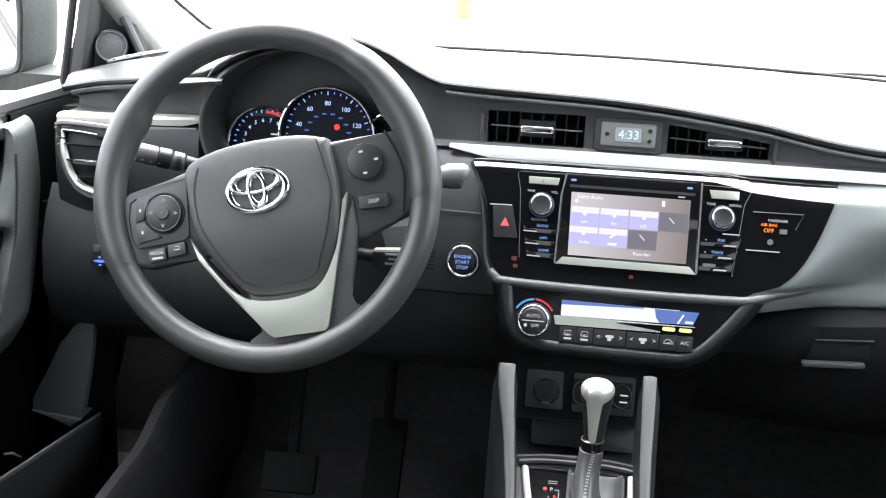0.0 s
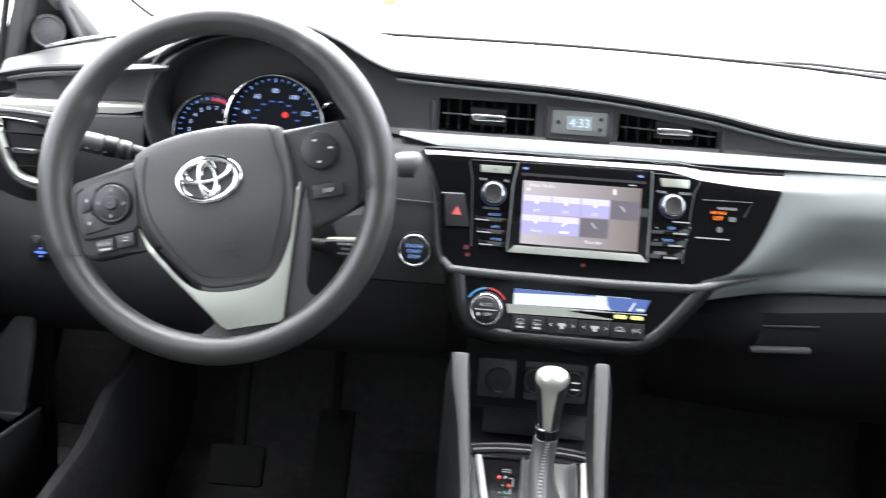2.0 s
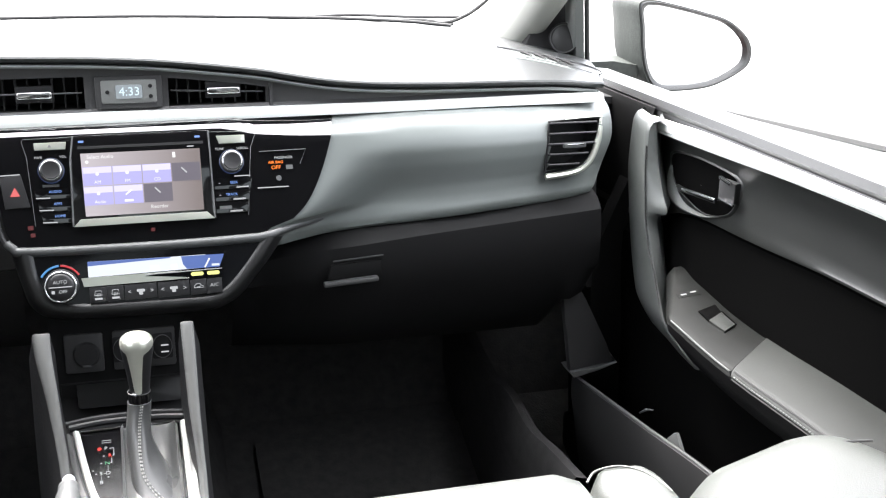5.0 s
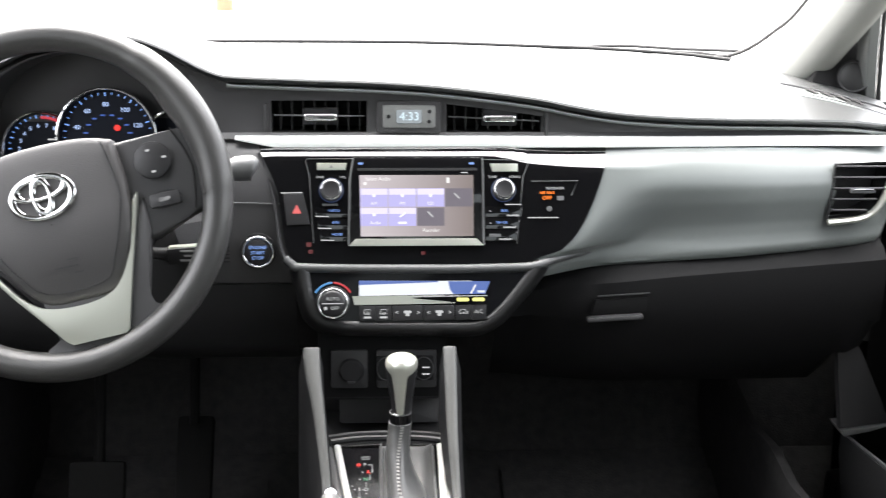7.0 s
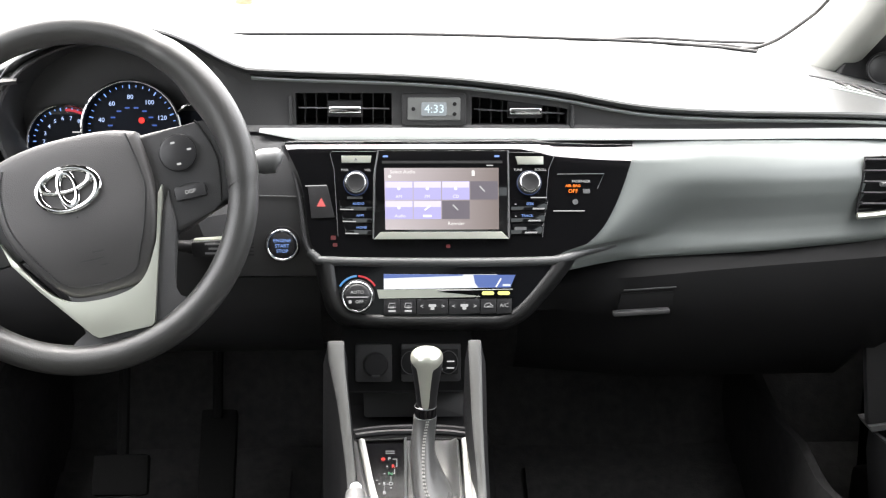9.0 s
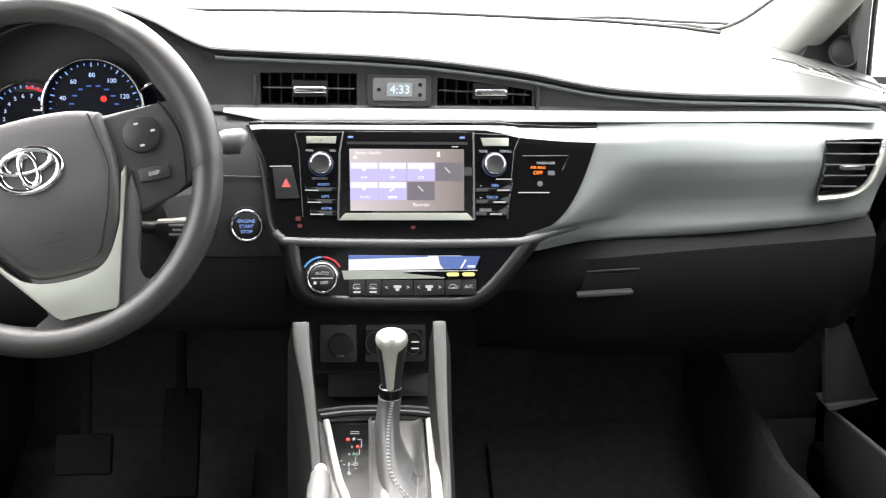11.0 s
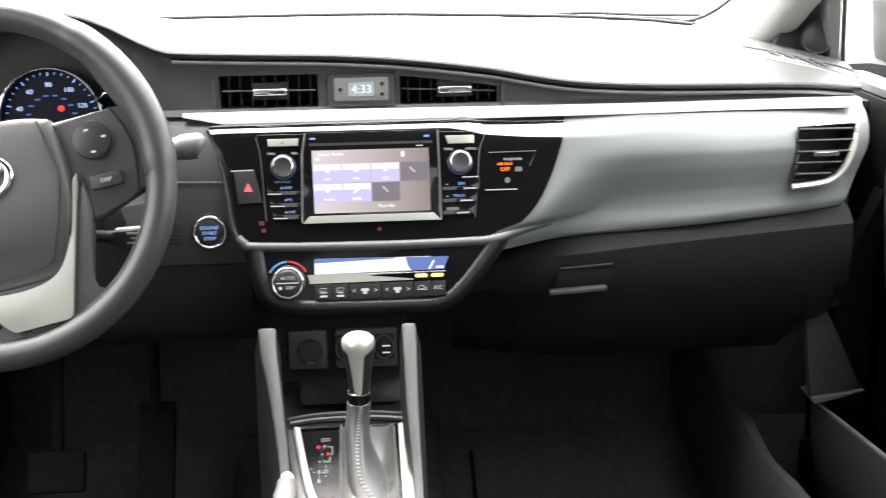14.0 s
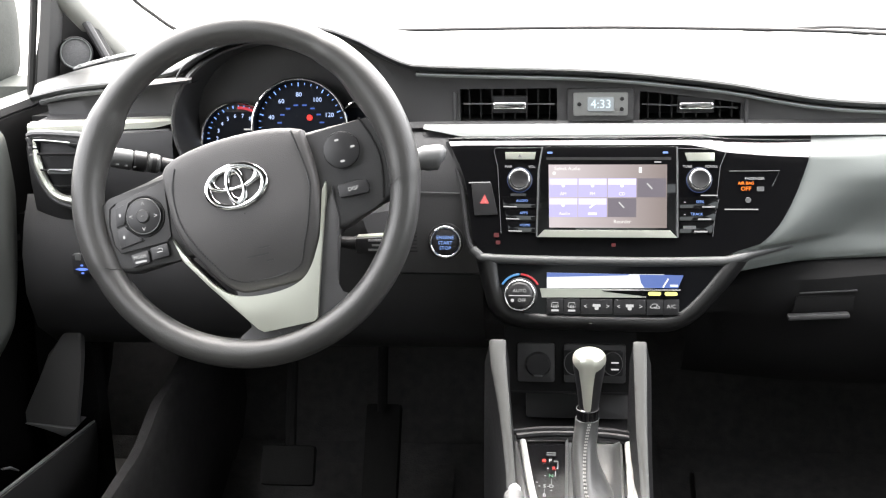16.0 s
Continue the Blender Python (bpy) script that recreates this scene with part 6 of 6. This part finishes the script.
    def arm_rows(y0, y1, n, lift=0.0, drop=.055):
        out = []
        for i in range(n + 1):
            y = y0 + (y1 - y0) * i / n
            z = zt(y) + lift
            xo = .6165 + .047 * max(0, (y + .20) / .10)
            skew = .77 * min(1, max(0, (-.14 - y) / .12))
            row = [(.712, tilt(.712)), (.695, tilt(.695)), (max(.675, xo + .012), tilt(.680)), (xo + .010, tilt(xo + .010) - .0003), (xo + .003, -.003), (xo, -.008), (xo + .004, -.022), (xo + .03, -drop), (.70, -drop - .03)]
            out.append([X(u, y + skew * max(0, u - .6165) * (1 if h > -.03 else 0), z + h) for u, h in row])
        return out
    # hard plastic plate; the shade it lies in is also in its colour
    part("switch_plate", loft([r[:6] for r in arm_rows(-.078, -.348, 22)]), ARMPLATE, ob, "grey switch plate")
    part("arm_side", loft([r[5:] for r in arm_rows(-.078, -1.05, 50)]), GLOVE, ob, "black side of the armrest")
    part("arm_pad", loft([r[:6] for r in arm_rows(-.350, -1.05, 24, .0015)]), ARMTOP, ob, "padded grey armrest")
    part("arm_seam", tube([X(.6205, y, zt(y) - .0008) for y in [-.352 - .7 * i / 20 for i in range(21)]], .0016, 6), RUBBER, ob)
    part("arm_seam", tube([X(.6170, y, zt(y) - .0090) for y in [-.352 - .7 * i / 20 for i in range(21)]], .0010, 6), RUBBER, ob)
    # highlight along the plate's edge, drawn as a pale bar
    part("plate_highlight", tube([X(.6185, y, zt(y) - .003) for y in [-.205 - .14 * i / 10 for i in range(11)]], .0011, 6), LEDGE, ob)
    for i in range(60):
        y = -.356 - i * .005
        part("stitch", tube([X(.6172, y, zt(y) - .0050), X(.6172, y - .003, zt(y) - .0050)], .0008, 5), LEDGE, ob)
    # flat plate; the recess's shade is put into its near-black colour
    sk = part("window_switch", plate([(.6555, -.2275), (.6565, -.199), (.6830, -.190), (.6795, -.2127)], lambda u, v, w: X(u, v, zt(v) + tilt(u) + .0008 - w), .004, .0003), DOORDARK, ob)
    part("switch_rocker", plate([(.6555, -.2270), (.6795, -.2125), (.6780, -.2478), (.6585, -.2594)], lambda u, v, w: X(u, v, zt(v) + tilt(u) + .0014 - w), .005, .0010), ARMTOP, sk)
    part("switch_edge", tube([X(.6800, -.2125, zt(-.21) + tilt(.68) + .0010), X(.6785, -.2480, zt(-.25) + tilt(.68) + .0010)], .0010, 5), DOORDARK, sk)
    lk = part("lock_switch", plate([(.655, -.142), (.684, -.142), (.682, -.156), (.653, -.156)], lambda u, v, w: X(u, v, zt(v) + tilt(u) + .0003 - w), .004, .0002), ARMPLATE, ob)
    for k in (0, 1):
        part("mark", plate(rounded(.0075, .0028, .001), lambda u, v, w: X(.662 + .014 * k + u, -.150 + .003 * k + v, zt(-.15) + tilt(.662 + .014 * k + u) + .0012 - w), .001), WHITELEG, lk)
    # map pocket with its rim
    low = .0 if s > 0 else -.020
    pocket_line = smoothline([(-.95, .335), (-.5, .332), (-.318, .3195), (-.144, .297), (.0, .2795), (.073, .2705), (.10, .268)])
    rim = lambda y: pocket_line(y) + low
    rows = []
    for i in range(33):
        y = .085 - 1.0 * i / 32
        z = rim(y)
        rows.append([X(.632, y, z - .03), X(.628, y, z - .002), X(.625, y, z), X(.621, y, z), X(.618, y, z - .002), X(.618, y, z - .03), X(.635, y, z - .14), X(.66, y, .09)])
    part("map_pocket", loft(rows), DEEP, ob, "hard black map pocket")
    part("pocket_rim", tube([X(.6205, .085 - 1.0 * i / 32, rim(.085 - 1.0 * i / 32) + .0008) for i in range(33)], .0016, 8), SATIN, ob)
    part("pocket_gusset", plate([(-.168, .284), (-.191, .3055), (-.198, .309), (-.216, .292), (-.216, .270), (-.168, .262)], lambda u, v, w: X(.640 + w, u, v + low), .004, .0015), SATIN, ob)
    part("bottle_clip", tube([X(.646, -.085, .283 + low), X(.645, -.105, .297 + low), X(.640, -.131, .309 + low)], [.0015, .003, .002], 8, flat=.6), SATIN, ob)
    # sail panel for the tweeter, and the post of the window frame
    P = lambda u, y, z: V(s * u, y, z)
    if s > 0:
        part("sail", plate([(.578, .694), (.664, .684), (.655, .74), (.648, .80), (.652, .84), (.642, .83), (.629, .790), (.594, .748), (.584, .7175)], lambda u, v, w: P(u, .236 - .35 * max(0, u - .60) + w, v), .02, .003), GLOVE, ob, "black mirror sail panel")
        post = [(.658, .668), (.651, .70), (.630, .787), (.612, .87), (.578, 1.05)]
        part("frame_post", loft([[P(u + a, .218 + b - .45 * (z - .68), z) for a, b in ((0, .002), (.003, -.002), (.015, -.003), (.018, .01), (.018, .03), (0, .03))] for u, z in post], wrap=True), LEDGE, ob, "grey window frame post")
        part("frame_seal", tube([P(u + .0215, .220 - .45 * (z - .68), z) for u, z in post], .0036, 8), RUBBER, ob)
    else:
        part("sail", plate([(.757, .694), (.606, .694), (.630, .735), (.654, .782), (.678, .824), (.700, .87), (.716, .87), (.727, .80), (.742, .75)], lambda u, v, w: P(u, .240 + w, v), .015, .003), GLOVE, ob, "dark grey mirror sail panel")
        part("sail_edge", tube(spline([P(.620, .234, .700), P(.636, .234, .738), P(.657, .234, .782), P(.677, .234, .822), P(.694, .234, .86)], 4), [.004] + [.009] * 15 + [.006], 10, flat=.6), HARD, ob, "black rolled edge of the sail panel")
        post = [(.7155, .685), (.711, .71), (.678, .815), (.662, .87), (.615, 1.05)]
        # same plastic as the right post; this side's shade is in the colour
        part("frame_post", loft([[P(u + a, .206 + b - .3 * (z - .70), z) for a, b in ((0, .002), (.003, -.002), (.017, -.003), (.020, .01), (.020, .03), (0, .03))] for u, z in post], wrap=True), SKIN, ob, "grey window frame post")
        part("frame_seal", tube([P(u + .0265, .205 - .3 * (z - .70), z) for u, z in post], .0055, 8), RUBBER, ob)
    return ob


for s in (1, -1):
    door(s)
    dz = .020 if s < 0 else 0.0
    tx, ty, tz = ((.633, .205, .737), (-.672, .212, .7555))[s < 0]
    tw = thing("tweeter", (tx, ty, tz), "round mesh tweeter in the mirror corner", "speaker", "tweeters")
    m = frame_of((tx, ty, tz), (-s * .45, -1, .12))
    # a matching pair: the right one's shade is put into darker materials
    part("pod", lathe([(.0225, -.03), (.0225, -.004), (.0220, .0), (.0210, .0015), (.0190, -.001)], m, 36), HARD if s < 0 else GLOVE, tw)
    part("grille", lathe([(0, .0015), (.011, .0008), (.0190, -.0015)], m, 36), MESHGREY if s < 0 else PODGREY, tw, "fine grey mesh")
    part("ring", torus(m, .0198, .0011, 36, 6), PANEL if s < 0 else LOWSKIN, tw)
    # rear-facing hinge pillar lining in the footwell
    kp = [(.6362, .4314), (.6417, .378), (.6485, .3377), (.6605, .2785), (.738, .2834), (.7224, .3119), (.7077, .3393), (.688, .381), (.6637, .4101), (.648, .425)] if s < 0 else [(.581, .440), (.590, .370), (.601, .2905), (.671, .299), (.651, .325), (.618, .400), (.588, .455)]
    lip = [(.661, .2775), (.735, .2855), (.70, .276), (.676, .266)] if s < 0 else [(.601, .290), (.671, .2985), (.640, .289), (.606, .2815)]
    setting("kick_lip_left" if s < 0 else "kick_lip_right", plate(lip, lambda u, v, w: V(s * u, .046 + w, v), .04, .001), SATIN, "pale lower edge of the kick panel", "trim")
    # one plastic on both sides; the right panel's shade is painted darker
    setting("kick_panel_left" if s < 0 else "kick_panel_right", plate(kp, lambda u, v, w: V(s * u, .05 + w, v), .012, .004), SKIN if s < 0 else LOWSKIN, "dark grey kick panel lining", "trim")
    part_y = plate([(.648, .10), (.648, .44), (.70, .56), (.76, .56), (.76, .05)], lambda u, v, w: V(s * u, .10 + w, v), .03)
    setting("hinge_wall_left" if s < 0 else "hinge_wall_right", part_y, GLOVE, "black lining before the door hinge", "wall")
    # carpet fold along the footwell side
    fold = [V(.520, .40, .30), V(.520, .20, .2485), V(.520, .085, .252), V(.520, .0, .2385), V(.52, -.08, .247), V(.52, -.178, .255)] if s > 0 else [V(-.54, .40, .38), V(-.54, .12, .326), V(-.54, .054, .3186), V(-.54, -.024, .2894), V(-.54, -.10, .281), V(-.54, -.16, .275)]
    rows = []
    for p in spline(fold, 6):
        rows.append([V(p.x + s * .035, p.y, p.z - .06), V(p.x + s * .015, p.y, p.z - .004), V(p.x, p.y, p.z), V(p.x - s * .006, p.y, p.z - .012), V(p.x - s * .008, p.y, p.z - .08), V(p.x - s * .010, p.y, .01)])
    setting("footwell_side_left" if s < 0 else "footwell_side_right", loft(rows), SHADECARPET, "black carpet fold up the footwell side", "wall")


# ---- door mirrors ----
def door_mirror(s):
    """A door mirror: deep shell round the glass, on a foot at the window's corner."""
    red = s < 0
    ob = thing("door_mirror", ((.90, .38, .65), (-.88, .30, .70))[red], ("door mirror with a dark shell and bright glass", "door mirror with a deep dark grained shell")[red], "mirror", "door mirrors")
    if red:
        o = [(-.846, .800), (-.848, .745), (-.851, .710), (-.862, .698), (-.90, .694), (-.97, .697), (-1.03, .73), (-1.04, .80), (-.99, .85), (-.90, .868), (-.856, .855)]
        lay = lambda u, v, w: V(u + .018, .275 + .30 * (u + .85) + w, v)
        c = V(-.94, .775, 0)
    else:
        o = [(.806, .772), (.809, .740), (.815, .690), (.826, .655), (.845, .634), (.875, .628), (.952, .6315), (1.014, .6565), (1.0285, .6803), (1.019, .7085), (.981, .738), (.934, .753), (.876, .7675), (.830, .7765)]
        lay = lambda u, v, w: V(u, .35 + .12 * (u - .9) + w, v)
        c = V(.915, .703, 0)
    sp_ = spline([V(u, v, 0) for u, v in o], 4, closed=True)
    rows = []
    for k, w in ((.90, .004), (.945, -.002), (.985, -.004), (1.0, .002), (1.005, .03), (1.0, .07), (.97, .10), (.88, .125), (.6, .145), (.05, .15)):
        rows.append([lay(c.x + (p.x - c.x) * k, c.y + (p.y - c.y) * k, w) for p in sp_])
    part("shell", loft(rows, wrap=True, cap=False), SHELL, ob, "dark grained shell")
    rows = [[lay(c.x + (p.x - c.x) * k, c.y + (p.y - c.y) * k, w) for p in sp_] for k, w in ((.86, .003), (.90, -.004), (.945, -.006), (.965, -.004))]
    part("glass_rim", loft(rows, wrap=True), WETRIM, ob, "black rain-speckled rim round the glass")
    part("glass", plate([(c.x + (p.x - c.x) * .90, c.y + (p.y - c.y) * .885) for p in sp_], lambda u, v, w: lay(u, v, w + .003), .003), MIRROR, ob, "bright mirror glass")
    x0, x1, z0, z1, y0 = ((.735, .822, .640, .679, .36), (-.765, -.90, .672, .703, .27))[red]
    part("foot", loft([[V(x, y, z) for y, z in ((y0, lo), (y0 - .004, hi), (y0 + .08, hi + .004), (y0 + .08, lo))] for x, lo, hi in ((x0, z0 + .012, z1), ((x0 + x1) / 2, z0 + .006, z1), (x1, z0, z1 - .008))], wrap=True, cap=True), SHELL, ob)
    return ob


door_mirror(1)
door_mirror(-1)

# painted flanks of the car outside the doors
for s in (1, -1):
    rows = [[V(s * (.80 + .05 * math.sin(math.pi * min(1, max(0, (z + .12) / .75))) + .01 * math.sin(y * 2)), y, z) for z in [-.12 + .75 * i / 10 for i in range(11)]] for y in [.25 - 2.4 * j / 16 for j in range(17)]]
    setting("flank_left" if s < 0 else "flank_right", shell(rows, (-s * .004, 0, 0)), PAINT, "red painted outer flank of the car", "car body")

# side defroster grilles on the pad
def pad_point(x, y, up=0.0):
    yl, zl, yb, zb = pad_y(x), pad_z(x), rear_y(x), rear_z(x)
    sag = .014 if x < -.5 else .010
    t = max(0, min(1, (y - yl - .009) / (yb - yl - .009)))
    return V(x, y, zl + .0015 + (zb - zl - .0015) * t + sag * math.sin(math.pi * t) + up)


for s in (1, -1):
    dg = thing("side_defroster", (s * .58, .2, .70), "small slotted side window defroster on the pad", "vent", "side defrosters")
    x0 = .538 if s > 0 else -.648
    ln = lambda u, v: (x0 + .105 * u, (.158 - .056 * u if s > 0 else .165 + .065 * u) + .020 * v)
    # light and shade in the colour: right frame pale, left frame dark
    part("frame", shell([[pad_point(*ln(i / 10, v), .0012) for i in range(11)] for v in (-1, -.5, 0, .5, 1)], (0, 0, -.002)), PANEL if s > 0 else LOWSKIN, dg)
    if s > 0:
        part("edge", tube(spline([pad_point(*ln(u, v), .0032) for u, v in ((-.12, 1.05), (.3, 1.1), (.7, 1.1), (1.0, 1.0), (1.06, .2), (.98, -.6))], 4), .0013, 6), LOWSKIN, dg)
        part("edge", tube([pad_point(*ln(u, -.75), .0030) for u in (.12, .4, .7, .9)], .0006, 6), LOWSKIN, dg)
        for k in range(4):
            part("slot", tube([pad_point(*ln(.14 + k * .16, .62), .0034), pad_point(*ln(.20 + k * .16, .60), .0034), pad_point(*ln(.235 + k * .16, -.05), .0034)], [.0026, .0034, .0008], 6, flat=.5), DEEP, dg)
    else:
        part("edge", tube(spline([pad_point(*ln(u, v), .0018) for u, v in ((0, -1), (.5, -1.15), (1, -1), (1.03, 0), (1, 1), (.5, 1.15), (0, 1), (-.03, 0), (0, -1))], 3), .0012, 6), SATIN, dg)
        # pale fins stand for glints on the slots
        for k in range(7):
            part("fin", tube([pad_point(*ln(.06 + k * .14, -.8), .0020), pad_point(*ln(.10 + k * .14, .8), .0020)], [.0034, .0014], 6, flat=.5), PANEL, dg)

# windscreen wiper parked at the base
wp = thing("windscreen_wiper", (.35, .5, .73), "black wiper arm parked along the windscreen base", "wiper")
part("blade", tube(spline([V(.25, .50, .739), V(.37, .505, .7445), V(.47, .50, .7405), V(.56, .485, .7395)], 6), .0026, 6), RUBBER, wp)
part("arm", tube([V(.41, .50, .736), V(.5, .49, .735), V(.545, .47, .730)], .003, 6), RUBBER, wp)

# orange post far off on the forecourt
post = thing("traffic_post", (-2.05, 14.6, -.32), "orange plastic marker post standing on the concrete", "post")
part("post", lathe([(.12, 0), (.115, .05), (.11, .85), (.10, .90), (.06, .92)], Matrix.Translation((-2.05, 14.6, -.32)), 20), ORANGE, post)
part("cap", lathe([(.06, .92), (.05, .95), (0, .96)], Matrix.Translation((-2.05, 14.6, -.32)), 20), PIPING, post)

# ---- front seats ----
def front_seat(cx, label):
    seat = thing("front_seat", (cx, -.75, .0), label, "seat", "front seats")
    dx = cx - .37

    def pillow(x0, x1, y0, y1, z, h, edge, name, lift=None, tag=""):
        """A padded block: a rounded top that falls to its edges."""
        rows = []
        for i in range(21):
            y = y1 - (y1 - y0) * (1 - i / 20) ** 3
            row = []
            for j in range(17):
                x = x0 + (x1 - x0) * j / 16
                ey, ex = max(0, min(1, (y1 - y) / edge)), max(0, min(1, (x - x0) / edge, (x1 - x) / edge))
                dome = math.sqrt(1 - (1 - ey) ** 2) * math.sqrt(1 - (1 - ex) ** 2)
                row.append(V(x + dx, y - (.03 * (1 - ex) if y > (y0 + y1) / 2 else 0), z - h + h * dome + (lift(x, y) if lift else 0)))
            rows.append(row)
        return part(name, shell(rows, (0, 0, -.10)), SEAT, seat, tag)

    side = lambda x, y: .30 * max(0, x - .485) + .03 * min(1, max(0, (-.50 - y) / .15))
    pillow(.13, .412, -1.25, -.446, .4305, .030, .030, "cushion", tag="smooth seat centre")
    pillow(.402, .482, -1.25, -.450, .4285, .030, .022, "bolster_front")
    pillow(.472, .650, -1.25, -.482, .428, .034, .050, "side_bolster", lift=side, tag="raised outer bolster")
    at = V(dx, 0, 0)
    part("piping", tube([p + at for p in spline([V(.404, -.476, .422), V(.413, -.468, .4265), V(.425, -.4655, .4285), V(.440, -.4665, .4290), V(.454, -.476, .4290), V(.463, -.492, .4285), V(.470, -.515, .425)], 5)], .0011, 8), PIPING, seat, "pale piping")
    part("seam", tube([p + at for p in spline([V(.418, -.47, .414), V(.417, -.52, .418), V(.416, -.6, .418)], 5)], .0022, 6), SEATDARK, seat)
    part("seam", tube([p + at for p in spline([V(.560, -.535, .4555), V(.590, -.540, .4655), V(.615, -.55, .4725), V(.635, -.565, .479)], 5)], .0012, 6), SEATDARK, seat)
    part("base", block((cx, -.86, .17), (.42, .74, .26), .02), HARD, seat)
    # unseen backrest, added to shade the footwell
    rows = []
    for z in [.38 + .58 * i / 12 for i in range(13)]:
        t = (z - .38) / .58
        w = .235 - .05 * t ** 3
        y = -1.26 - .20 * t
        rows.append([V(cx + w * a, y + b * .06 + .05 * abs(a) ** 2, z) for a, b in ((-1, -.6), (-.9, .5), (-.5, .6), (0, .6), (.5, .6), (.9, .5), (1, -.6), (.6, -1), (-.6, -1))])
    part("backrest", loft(rows, wrap=True, cap=True), SEAT, seat)
    return seat


front_seat(.37, "grey leather front seat with raised bolsters and pale piping")
# driver's seat stays out of view; added to keep light off the floor
front_seat(-.37 - .07, "unseen front seat behind the wheel, added to shade the footwell")
